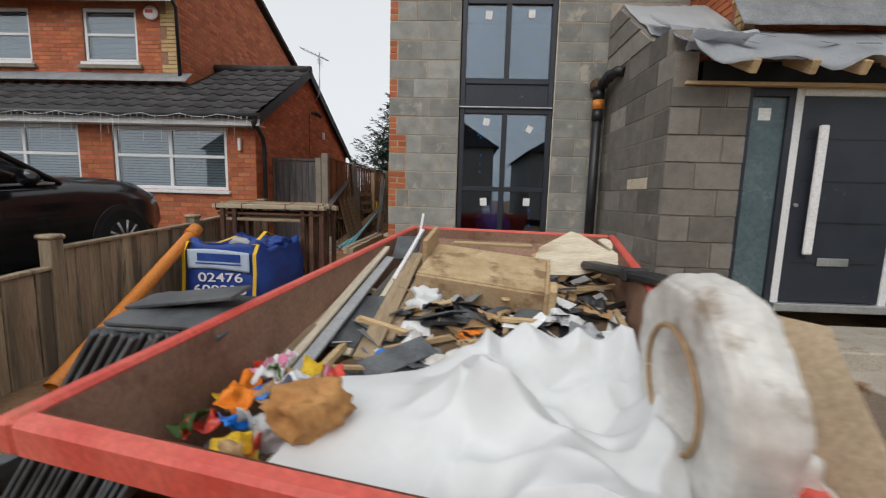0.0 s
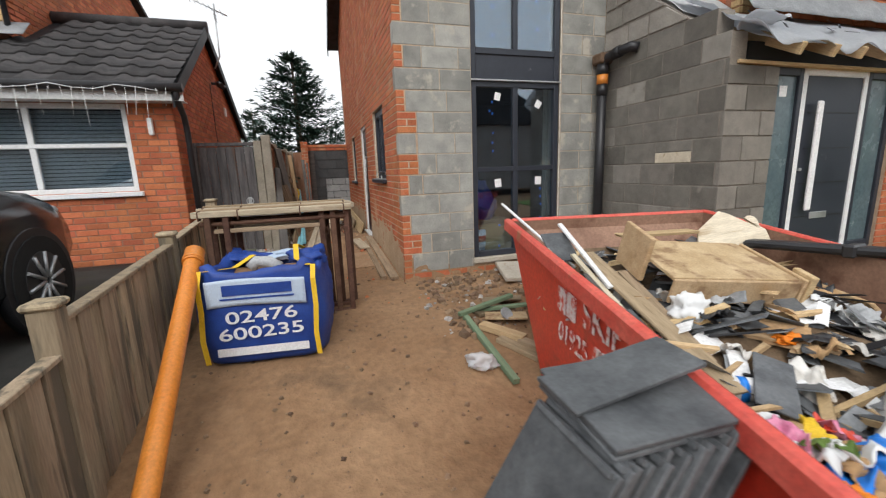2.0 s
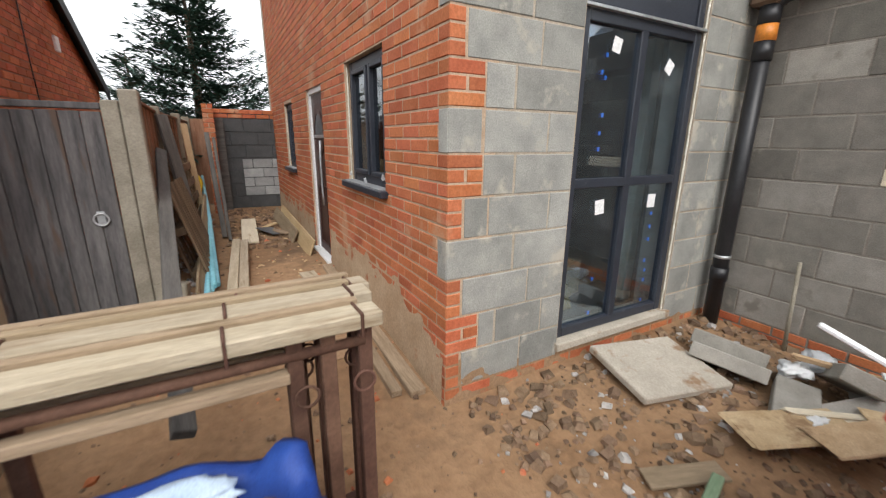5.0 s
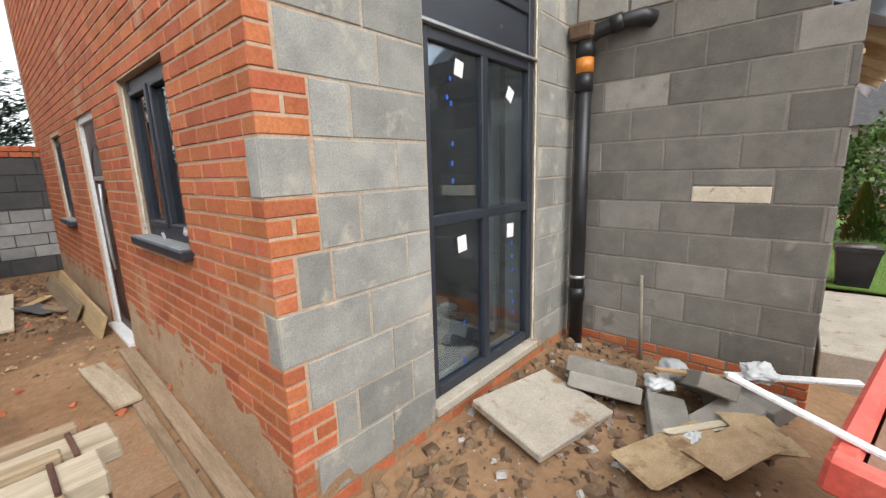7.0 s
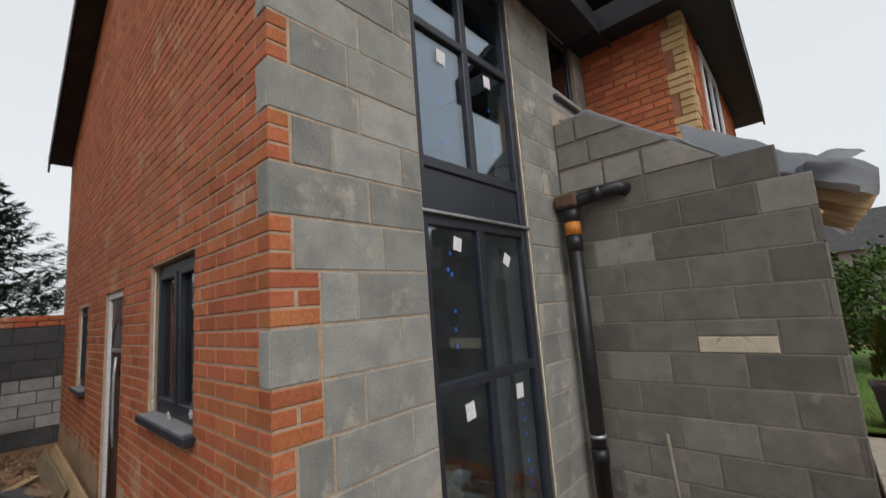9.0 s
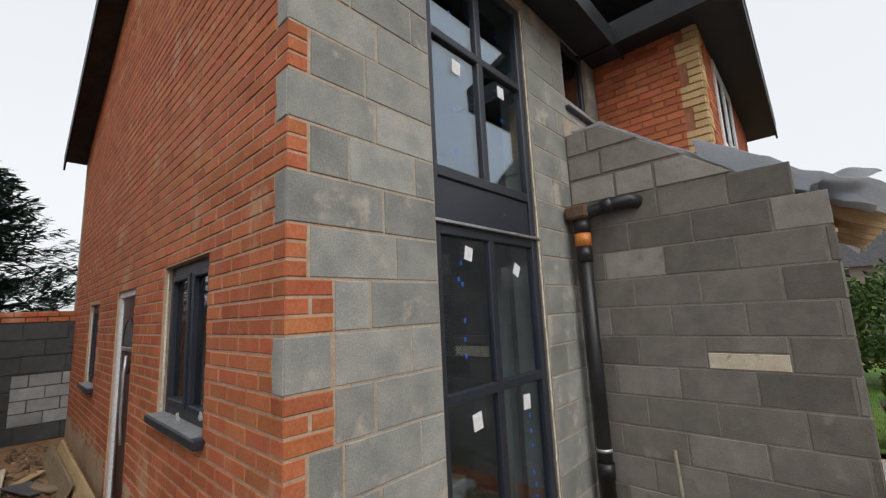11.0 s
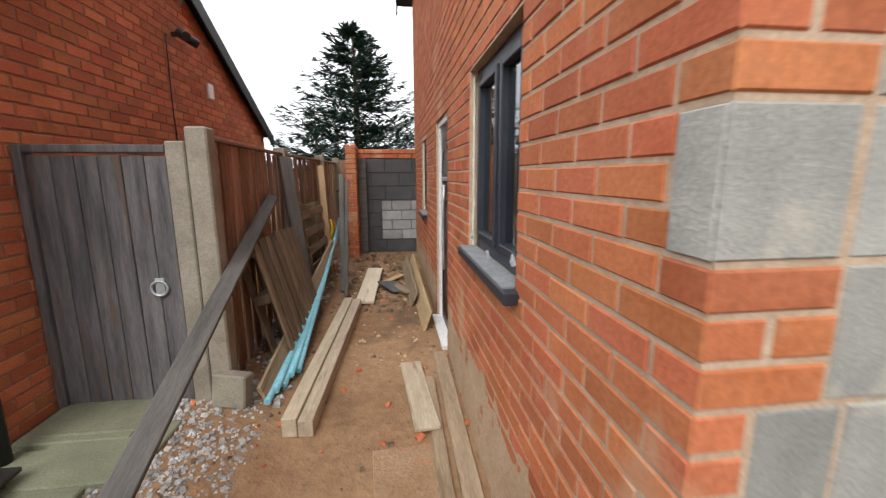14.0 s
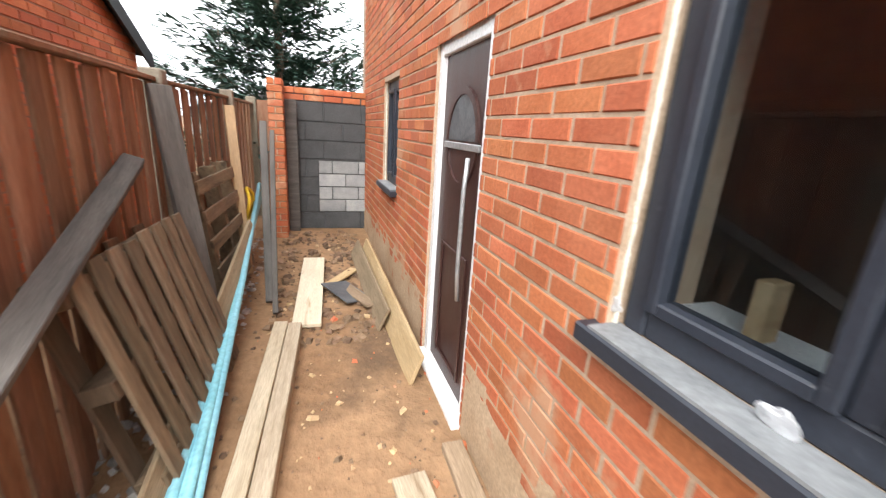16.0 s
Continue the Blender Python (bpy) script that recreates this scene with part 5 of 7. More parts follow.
scraps("plastic_strips", BLACK, 70, ((0.12, 0.45), (0.02, 0.07), (0.004, 0.02)), "black plastic offcuts in the skip", (0.6, SW - 0.08, 1.0, 2.6), 0.7)
scraps("card_scraps", CARD, 40, ((0.08, 0.25), (0.08, 0.2), (0.003, 0.006)), "torn brown cardboard in the skip", flat=0.9)
scraps("grey_scraps", LEAD, 60, ((0.08, 0.28), (0.05, 0.16), (0.003, 0.008)), "grey sheet scraps in the skip", flat=0.9)
# long pieces along the wall
for k, (a, b, w, h, mt, lab) in enumerate((
        ((-0.06, 2.64, 0.77), (-0.18, 1.58, 0.44), 0.10, 0.022, OLD_TIMBER, "long grey-brown board lying in the skip"),
        ((-0.12, 2.70, 0.76), (-0.28, 1.66, 0.42), 0.035, 0.02, PALE_TIMBER, "pale thin batten lying in the skip"),
        ((-0.29, 2.74, 0.80), (-0.52, 1.40, 0.40), 0.05, 0.02, PALE_TIMBER, "pale batten along the skip side"),
        ((-0.25, 2.66, 0.74), (-0.44, 1.46, 0.41), 0.065, 0.02, GREY_PLASTIC, "pale grey plastic strip lying in the skip"),
        ((-0.33, 2.50, 0.70), (-0.60, 1.22, 0.37), 0.045, 0.018, OLD_TIMBER, "thin brown batten along the skip side"),
        ((-0.16, 2.50, 0.69), (-0.37, 1.74, 0.43), 0.05, 0.02, GREY_TIMBER, "grey batten lying in the skip"),
        ((0.02, 2.42, 0.70), (-0.10, 1.75, 0.47), 0.06, 0.018, OLD_TIMBER, "old board lying in the skip"),
        ((-0.05, 2.95, 0.92), (-0.16, 2.30, 0.66), 0.028, 0.02, WHITE, "white plastic strip sticking up in the skip"),
        ((0.16, 1.92, 0.52), (0.40, 1.58, 0.50), 0.05, 0.02, TIMBER, "short softwood piece on the heap"),
        ((0.20, 2.66, 0.86), (0.72, 2.58, 0.86), 0.10, 0.02, TIMBER, "short softwood board on the heap"))):
    plank("board", a, b, w, h, mt, lab, "board", "boards in the skip", rag=0.01)
solo("slate_sheet", cube(-0.075, 0.075, -0.24, 0.24, 0, 0.014, 0.003), SLATE, "long dark grey slate lying on boards in the skip", "slate", Matrix.Translation((-0.275, 1.93, 0.515)) @ pose(0, 0, 0, 17, -4, -11))
solo("slate_sheet", cube(-0.09, 0.09, -0.12, 0.12, 0, 0.014, 0.003), SLATE, "dark grey slate propped at the skip corner", "slate", Matrix.Translation((-0.15, 2.80, 0.80)) @ pose(0, 0, 0, 38, 0, -6))
solo("slate_sheet", cube(-0.07, 0.07, -0.17, 0.17, 0, 0.012, 0.003), SLATE, "dark slate half buried in the rubbish", "slate", Matrix.Translation((-0.02, 1.55, 0.47)) @ pose(0, 0, 0, 10, 14, -50))
# upturned drawer
dr = thing("wooden_drawer", "upturned dirty chipboard drawer with pale wooden ends", "drawer", Matrix.Translation((0.40, 2.20, 0.775)) @ pose(0, 0, 0, 15, 5, -11))
part("base_panel", cube(-0.36, 0.34, -0.22, 0.22, 0.0, 0.018, 0.003), CHIP, dr, "dirty chipboard base")
part("end_board", cube(0.341, 0.362, -0.25, 0.20, -0.15, 0.03, 0.004), TIMBER, dr)
part("end_board", cube(0.363, 0.40, -0.26, -0.14, -0.13, 0.05, 0.004), TIMBER, dr)
part("end_board", cube(-0.39, -0.361, -0.02, 0.24, -0.12, 0.13, 0.004), TIMBER, dr)
part("side_board", cube(-0.36, 0.34, -0.241, -0.221, -0.12, 0.012, 0.004), CHIP, dr)
part("side_board", cube(-0.36, 0.34, 0.221, 0.241, -0.12, 0.012, 0.004), TIMBER, dr)
# cream panel with round cut-outs
bm = bmesh.new()
out = [(-0.30, -0.14), (0.02, -0.16), (0.28, -0.10), (0.29, -0.02)]
for i in range(7):
    a = math.radians(-20 - i * 25)
    out.append((0.20 + 0.07 * math.cos(a + math.pi / 2 + 0.6), 0.03 + 0.07 * math.sin(a + math.pi / 2 + 0.9)))
out += [(0.08, 0.14), (0.02, 0.17), (-0.20, 0.06)]
f = bm.faces.new([bm.verts.new((x, y, 0)) for x, y in out])
for e in bmesh.ops.extrude_face_region(bm, geom=[f])["geom"]:
    if isinstance(e, bmesh.types.BMVert): e.co.z += 0.012
solo("cut_panel", bm, PALE_TIMBER, "cream laminate panel with curved cut-outs on the heap", "panel", Matrix.Translation((0.98, 2.55, 0.83)) @ pose(0, 0, 0, 55, -6, -6))
gut = thing("gutter_length", "black plastic gutter length across the heap", "gutter", along((1.08, 2.48, 0.75), (1.24, 1.30, 0.83)))
part("channel", cube(0, 1.15, -0.06, 0.06, 0, 0.05, 0.015), BLACK, gut)
part("bracket", cube(0.5, 0.56, -0.07, 0.07, -0.01, 0.06, 0.01), BLACK, gut)
# white plastic sheet
def sheet(u, v):
    """Smooth on its open half, in soft folds on the other."""
    far = 0.60 + 0.40 * min(1, u * 1.5)
    x, y = 0.42 + 1.12 * u + 0.10 * (0.5 - abs(v - 0.3)) * (1 - u), 0.035 + (far - 0.035) * v
    n = lambda s, o: noise.noise(Vector((x * s, y * s, o)))
    k = min(1, max(0, (u - 0.22) / 0.3)); k = k * k * (3 - 2 * k)
    edge = min(u * 1.6, (1 - u) * 1.6, 1 - v, v * 2)
    fold = 0.13 * n(2.6, 2) + 0.08 * abs(n(4.2, 8)) - 0.30 * abs(n(2.1, 21)) - 0.10 * abs(n(5.5, 4)) + 0.10 + 0.004 * n(15, 3)
    z = 0.80 + 0.05 * k + fold * k + (0.022 * n(2.4, 5) + 0.006 * n(7, 1)) * (1 - k) + 0.05 * math.sin(math.pi * v) - 0.20 * max(0, 0.07 - edge) / 0.07
    return in_skip(x + 0.05 * n(3, 6) * k, y + 0.03 * n(3, 9), z)
solo("plastic_sheet", grid_sheet(130, 110, sheet, 0.002), SHEET, "crumpled white plastic dust sheet heaped in the skip", "plastic sheet")
def bagform(r, sx, sy, sz, seed, amp=0.55):
    bm = bmesh.new()
    bmesh.ops.create_icosphere(bm, subdivisions=4, radius=1)
    for v in bm.verts:
        p = v.co.copy()
        p += 0.35 * Vector((noise.noise(p * 1.3 + Vector((seed, 3, 1))), noise.noise(p * 1.3 + Vector((1, seed, 4))), noise.noise(p * 1.3 + Vector((7, 2, seed)))))
        k = 1 + amp * (0.22 - 0.9 * abs(noise.noise(p * 1.2 + Vector((seed, 0, 0)))) - 0.34 * abs(noise.noise(p * 2.9 + Vector((0, seed, 0)))) - 0.08 * abs(noise.noise(p * 7 + Vector((0, 0, seed)))))
        v.co = Vector((p.x * sx, p.y * sy, p.z * sz)) * r * k
    for f in bm.faces: f.smooth = True
    return bm
solo("plastic_bag", bagform(0.125, 1.25, 0.9, 0.6, 2, 0.7), BLUE_BAG, "crumpled bright blue plastic bag in the skip", "plastic bag", Matrix.Translation((-0.20, 1.11, 0.48)))
solo("paper_bag", bagform(0.098, 1.15, 0.85, 0.85, 5, 0.75), KRAFT, "large crumpled orange-brown paper bag in the skip", "paper bag", Matrix.Translation((-0.155, 0.86, 0.60)))
solo("plastic_bag", bagform(0.055, 1.5, 0.7, 0.5, 7, 0.8), ORANGE_RAG, "small crumpled orange bag on the heap", "plastic bag", Matrix.Translation((0.32, 1.72, 0.53)))
solo("plastic_bag", bagform(0.10, 1.0, 0.7, 0.9, 9, 0.9), SHEET, "white crumpled carrier bag on the heap", "plastic bag", Matrix.Translation((0.06, 2.02, 0.60)))
solo("plastic_bag", bagform(0.07, 1.0, 0.8, 0.9, 12, 0.8), PLASTIC, "clear crumpled plastic bag in the skip", "plastic bag", Matrix.Translation((-0.28, 0.92, 0.50)))
for k, (p, q, r, mt, lab) in enumerate((((-0.45, 0.80, 0.44), (-0.36, 0.82, 0.45), 0.034, BLUE_BAG, "crushed blue drink can"), ((-0.28, 0.78, 0.45), (-0.22, 0.74, 0.46), 0.036, STEEL, "silver drink can on its side"), ((-0.20, 0.80, 0.46), (-0.18, 0.72, 0.48), 0.03, SKIP_RED, "red drink can on its side"))):
    c = thing("drink_can", lab, "can", along(p, q), "cans in the skip")
    L = (Vector(q) - Vector(p)).length
    part("can_body", tube(bmesh.new(), [(-0.01, 0, 0), (0.004, 0, 0), (L, 0, 0), (L + 0.01, 0, 0)], r, 14), mt, c)
    part("can_rim", tube(bmesh.new(), [(L + 0.0105, 0, 0), (L + 0.016, 0, 0)], r * 0.85, 14), STEEL, c)
def wrapper(w, h, seed, amp):
    """A torn, creased flat packet."""
    def f(u, v):
        q = Vector((u * 3.1, v * 2.6, seed))
        return ((u - 0.5) * w * (1 + 0.2 * noise.noise(q * 0.7)), (v - 0.5) * h * (1 + 0.25 * noise.noise(q + Vector((4, 0, 0)))), amp * (noise.noise(q) + 0.5 * abs(noise.noise(q * 2.3))))
    return grid_sheet(12, 12, f, 0.0015)
WRAP = ((SHEET, "white torn plastic"), (YELLOW, "yellow crisp"), (PINK, "pink foil"), (SKIP_RED, "red foil"), (SHEET, "white paper"), (LEAF, "green foil"), (ORANGE_RAG, "orange foil"), (GREY_PLASTIC, "grey film"), (PINK, "pink and white"), (CARD, "brown card"), (BLUE_BAG, "blue foil"), (SKIP_RED, "red torn"))
rng = random.Random(5)
for k in range(26):
    mt, lab = WRAP[k % len(WRAP)]
    u, v = rng.random(), rng.random()
    p = in_skip(0.10 + 0.34 * u, 0.14 + 0.52 * v, 0.745 + 0.05 * math.sin(3 * u) + rng.uniform(-0.02, 0.03))
    solo("food_packet", wrapper(rng.uniform(0.09, 0.17), rng.uniform(0.06, 0.11), k * 3.7, rng.uniform(0.03, 0.06)), mt, lab + " packet among the rubbish in the skip", "packet", Matrix.Translation(p) @ pose(0, 0, 0, rng.uniform(-35, 45), rng.uniform(-35, 35), rng.uniform(0, 360)), "packets in the skip")
for k in range(22):
    mt, lab = ((SHEET, "white crumpled plastic scrap"), (FILM, "dirty white plastic scrap"), (CARD, "torn brown paper scrap"), (BLACK, "black plastic scrap"), (GREY_PLASTIC, "grey plastic scrap"))[k % 5]
    x, y = rng.uniform(0.45, 1.45), rng.uniform(0.85, 1.75)
    solo("plastic_scrap", wrapper(rng.uniform(0.12, 0.26), rng.uniform(0.09, 0.18), 50 + k * 2.3, rng.uniform(0.03, 0.08)), mt, lab + " on the rubbish heap", "scrap", Matrix.Translation(in_skip(x, y, heap_z(x, y) + 0.05)) @ pose(0, 0, 0, rng.uniform(-30, 40), rng.uniform(-30, 30), rng.uniform(0, 360)), "scraps in the skip")
tin = thing("tape_roll", "blue and white cardboard tube on its side", "cardboard tube", along((-0.14, 1.64, 0.43), (-0.02, 1.56, 0.43)))
part("tube", tube(bmesh.new(), [(0, 0, 0), (0.12, 0, 0)], 0.05, 16), PAPER, tin)
part("band", tube(bmesh.new(), [(0.03, 0, 0), (0.06, 0, 0)], 0.0515, 16), BLUE_BAG, tin)
# wrapped coil of pipe
coil = thing("pipe_coil", "coil of pipe wrapped in dirty white plastic film", "coil", Matrix.Translation((0.835, 0.80, 0.745)) @ pose(0, 0, 0, 0, -4, -6))
bm = bmesh.new()
NR, NS = 72, 60
rings = []
for i in range(NR):
    a = 2 * math.pi * i / NR
    ring = []
    for j in range(NS):
        b = 2 * math.pi * j / NS
        ca, sa = math.cos(b), math.sin(b)
        rr = 0.195 + 0.075 * math.copysign(abs(ca) ** 0.55, ca)
        w = 0.07 * math.copysign(abs(sa) ** 0.5, sa)
        k = 1 + 0.05 * noise.noise(Vector((math.cos(a) * 3, math.sin(a) * 3, b))) + 0.014 * abs(math.sin(b * 7 + 2 * noise.noise(Vector((math.cos(a) * 2, math.sin(a) * 2, 7))))) + 0.035 * noise.noise(Vector((math.cos(a) * 6, math.sin(a) * 6, math.cos(b) * 2)))
        ring.append(bm.verts.new((w * k, rr * k * math.cos(a), rr * k * math.sin(a))))
    rings.append(ring)
for i in range(NR):
    for j in range(NS):
        f = bm.faces.new((rings[i][j], rings[(i + 1) % NR][j], rings[(i + 1) % NR][(j + 1) % NS], rings[i][(j + 1) % NS])); f.smooth = True
part("film", bm, FILM, coil)
part("band", tube(bmesh.new(), [(-0.074, 0.15 * math.cos(t), 0.15 * math.sin(t)) for t in [0.13 * i for i in range(49)]], 0.006, 6, False), CARD, coil, "brown band of pipe")
part("loose_film", bagform(0.09, 0.7, 0.9, 1.3, 31, 0.8), FILM, coil, "loose dirty film", m=Matrix.Translation((0.06, -0.20, -0.12)))
bm = bmesh.new()
q = [bm.verts.new(p) for p in ((1.07, 0.90, 0.90), (1.13, 0.82, 0.89), (0.98, 0.40, 0.62), (0.88, 0.56, 0.38))]
f = bm.faces.new(q)
bmesh.ops.subdivide_edges(bm, edges=bm.edges[:], cuts=8, use_grid_fill=True)
for v in bm.verts:
    v.co += Vector((0.004, 0.002, 0.006)) * noise.noise(v.co * 9)
bm.normal_update()
bmesh.ops.solidify(bm, geom=bm.faces[:], thickness=0.013)
solo("plasterboard_sheet", bm, PLASTERBOARD, "torn tan plasterboard sheet propped on the skip rim", "plasterboard")
plank("white_strip", (-0.118, 3.70, 1.012), (-0.085, 2.72, 0.67), 0.022, 0.016, WHITE, "white plastic trim sticking out over the skip end", "plastic trim")

# ---- stack of roof tiles ----
def slate_tile():
    bm = cube(-0.165, 0.165, -0.21, 0.21, -0.008, 0.008, 0.003)
    add_box(bm, -0.15, 0.15, 0.195, 0.209, -0.02, -0.008)
    return bm
SLT = mesh_of("roof_tile", slate_tile(), SLATE)
rng = random.Random(21)
def put_tile(m, lab):
    ob = new("roof_tile", SLT)
    ob.matrix_basis = m
    return tagged(ob, lab, "roof tile", "stacked roof tiles")
TIP = (-0.84, 1.36, 0.665)
LEAN = 32
ld = Vector((math.sin(math.radians(LEAN)), 0, math.cos(math.radians(LEAN))))
for tier in range(2):
    for k in range(14):
        c = Vector(TIP) - ld * (0.212 + 0.425 * tier) + Vector((-0.225 + 0.0345 * k, rng.uniform(-0.02, 0.02), rng.uniform(-0.012, 0.004)))
        put_tile(Matrix.Translation(c) @ pose(0, 0, 0, 0, LEAN + rng.uniform(-1.2, 1.2), rng.uniform(-1.5, 1.5)) @ pose(0, 0, 0, 0, 90, 0) @ pose(0, 0, 0, 0, 0, 90), "dark grey roof tile stacked on edge beside the skip")
for x, y, z, r, a in ((-0.845, 1.385, 0.684, 90, 6), (-0.84, 1.378, 0.708, 89, 6.5)):
    put_tile(Matrix.Translation((x, y, z)) @ pose(0, 0, 0, 1, -a, r), "dark grey roof tile lying flat on the tile stack")
solo("roof_tile", cube(-0.215, 0.215, -0.085, 0.085, -0.008, 0.008, 0.003), SLATE, "half of a grey roof tile lying on the stack", "roof tile", Matrix.Translation((-0.86, 1.425, 0.748)) @ pose(0, 0, 0, 4, -7, 1), "stacked roof tiles")
for k in range(5):
    put_tile(Matrix.Translation((-1.66 - 0.028 * k, 1.16 - 0.02 * k, -0.05)) @ pose(0, 0, 0, 0, 32, -14) @ pose(0, 0, 0, 0, 90, 0), "dark grey roof tile leaning against the tile stack")
for k in range(6):
    put_tile(Matrix.Translation((-1.12 + 0.03 * k, 0.92 - 0.01 * k, -0.10)) @ pose(0, 0, 0, 0, 24, 20) @ pose(0, 0, 0, 0, 90, 0), "dark grey roof tile leaning by the skip")
for dy in (-0.12, 0.12):
    for dz in (0, 0.09):
        solo("timber_bearer", cube(-0.42, 0.42, -0.05, 0.05, 0, 0.089, 0.006), OLD_TIMBER, "rough timber bearer under the tile stack", "bearer", Matrix.Translation((-1.24, 1.36 + dy, -0.255 + dz)) @ pose(0, 0, 0, 0, 0, 2), "bearers under the tiles")

# ---- orange pipe ----
op = thing("drain_pipe", "orange plastic drain pipe leaning on the fence", "drain pipe", along((-2.46, 2.30, -0.16), (-2.50, 3.92, 0.79)))
PLn = (Vector((-2.50, 3.92, 0.79)) - Vector((-2.46, 2.30, -0.16))).length
part("pipe", tube(bmesh.new(), [(0, 0, 0), (PLn - 0.02, 0, 0)], 0.055, 22, False), ORANGE, op)
part("pipe_inside", tube(bmesh.new(), [(0.002, 0, 0), (0.3, 0, 0)], 0.050, 22, False), ORANGE, op, "shaded inside of the pipe")
part("socket", tube(bmesh.new(), [(PLn - 0.13, 0, 0), (PLn - 0.11, 0, 0), (PLn, 0, 0)], 0.066, 22, True), ORANGE, op)
part("socket_ring", tube(bmesh.new(), [(PLn - 0.11, 0, 0), (PLn - 0.085, 0, 0)], 0.071, 22, True), ORANGE, op)

# ---- bulk bag ----
BAG = Matrix.Translation((-2.02, 4.04, ground_z(-2.05, 4.0))) @ pose(0, 0, 0, 0, 0, -7)
bag = thing("bulk_bag", "blue woven builders' bulk bag of sand with yellow straps", "bulk bag", BAG)
def super_r(a, n): return (abs(math.cos(a)) ** n + abs(math.sin(a)) ** n) ** (-1 / n)
bm = bmesh.new()
NA, NH, HB = 72, 18, 0.66
rings = []
for j in range(NH + 1):
    h = j / NH
    ring = []
    for i in range(NA):
        a = 2 * math.pi * i / NA
        s = 0.415 + 0.035 * math.sin(math.pi * min(1, h * 1.05)) + 0.01 * (1 - h)
        r = s * super_r(a, 6)
        r *= 1 + 0.025 * noise.noise(Vector((math.cos(a) * 2.5, math.sin(a) * 2.5, h * 4))) + 0.012 * math.sin(h * 40 + 3 * noise.noise(Vector((a * 2, 0, 0)))) * (0.4 if math.sin(a) < -0.5 else 1)
        z = HB * h + (0.06 * noise.noise(Vector((math.cos(a) * 1.8, math.sin(a) * 1.8, 3))) + (0.04 if abs(math.cos(a)) > 0.6 and abs(math.sin(a)) > 0.6 else -0.02)) * h ** 4
        ring.append(bm.verts.new((r * math.cos(a), r * math.sin(a), z)))
    rings.append(ring)
for k, (s, dz) in enumerate(((0.93, 0.012), (0.82, -0.03), (0.80, -0.12))):
    rings.append([bm.verts.new((v.co.x * s, v.co.y * s, v.co.z + dz + 0.02 * noise.noise(v.co * 9))) for v in rings[NH]])
for a, b in zip(rings, rings[1:]):
    for i in range(NA):
        f = bm.faces.new((a[i], a[(i + 1) % NA], b[(i + 1) % NA], b[i])); f.smooth = True
bm.faces.new(rings[0][::-1])
part("sack", bm, BAG_BLUE, bag)
part("sand", grid_sheet(20, 20, lambda u, v: ((u - 0.5) * 0.70, (v - 0.5) * 0.70, 0.54 + 0.06 * math.sin(math.pi * u) * math.sin(math.pi * v) + 0.02 * noise.noise(Vector((u * 6, v * 6, 0))))), SOIL, bag, "brown sand in the bag")
FB = -0.463
part("print_panel", grid_sheet(20, 8, lambda u, v: (-0.33 + 0.66 * u, FB - 0.003 + 0.012 * math.sin(u * 9) * 0.2, 0.43 + 0.19 * v + 0.012 * math.sin(4 * u)), 0.002), BAG_PALE, bag, "pale blue printed panel")
part("logo_bar", cube(-0.22, 0.24, FB - 0.009, FB - 0.006, 0.515, 0.59), BAG_BLUE, bag, "blue plain logo bar")
part("logo_bar", cube(-0.24, 0.25, FB - 0.009, FB - 0.006, 0.485, 0.497), BAG_BLUE, bag, "blue plain logo underline")
part("print_bar", cube(-0.30, 0.32, FB - 0.005, FB - 0.003, 0.07, 0.13), PRINT, bag, "white plain printed bar")
text_mesh("02476", 0.13, PRINT, bag, Matrix.Translation((0.02, FB - 0.005, 0.355)) @ pose(0, 0, 0, 90, -2, 0) @ Matrix.Diagonal((1.5, 0.95, 1, 1)), "white printed number")
text_mesh("600235", 0.13, PRINT, bag, Matrix.Translation((0.01, FB - 0.005, 0.235)) @ pose(0, 0, 0, 90, -2, 0) @ Matrix.Diagonal((1.5, 0.95, 1, 1)), "white printed number")
def strap(pts, w=0.035, wd=(1, 0, 0)):
    bm = bmesh.new()
    wd = Vector(wd).normalized() * w / 2
    rows = [(bm.verts.new(Vector(p) - wd), bm.verts.new(Vector(p) + wd)) for p in pts]
    for a, b in zip(rows, rows[1:]): bm.faces.new((a[0], a[1], b[1], b[0]))
    bm.normal_update()
    bmesh.ops.solidify(bm, geom=bm.faces[:], thickness=0.004)
    return bm
for x in (-0.37, 0.39):
    part("strap", strap([(x, FB - 0.004, 0.02), (x - 0.01, FB - 0.016, 0.2), (x + 0.005, FB - 0.016, 0.4), (x, FB - 0.008, 0.60), (x, FB + 0.05, 0.69)]), YELLOW, bag, "yellow lifting strap")
part("strap", strap([(-0.33, FB + 0.05, 0.69), (-0.20, -0.20, 0.66), (-0.10, -0.05, 0.72), (-0.16, 0.15, 0.68)], 0.04), YELLOW, bag, "yellow lifting strap")
part("strap", strap([(0.36, FB + 0.05, 0.69), (0.25, -0.22, 0.70), (0.22, -0.02, 0.78), (0.30, 0.12, 0.70)], 0.04), YELLOW, bag, "yellow lifting strap")
part("flap", bagform(0.14, 1.1, 0.9, 0.55, 3, 0.8), BAG_BLUE, bag, m=Matrix.Translation((0.30, 0.02, 0.66)))
part("flap", bagform(0.12, 1.6, 0.7, 0.4, 8, 0.8), BAG_BLUE, bag, m=Matrix.Translation((-0.22, 0.28, 0.64)))
part("flap", bagform(0.10, 1.6, 0.7, 0.4, 14, 0.8), BAG_PALE, bag, m=Matrix.Translation((0.05, 0.30, 0.64)))
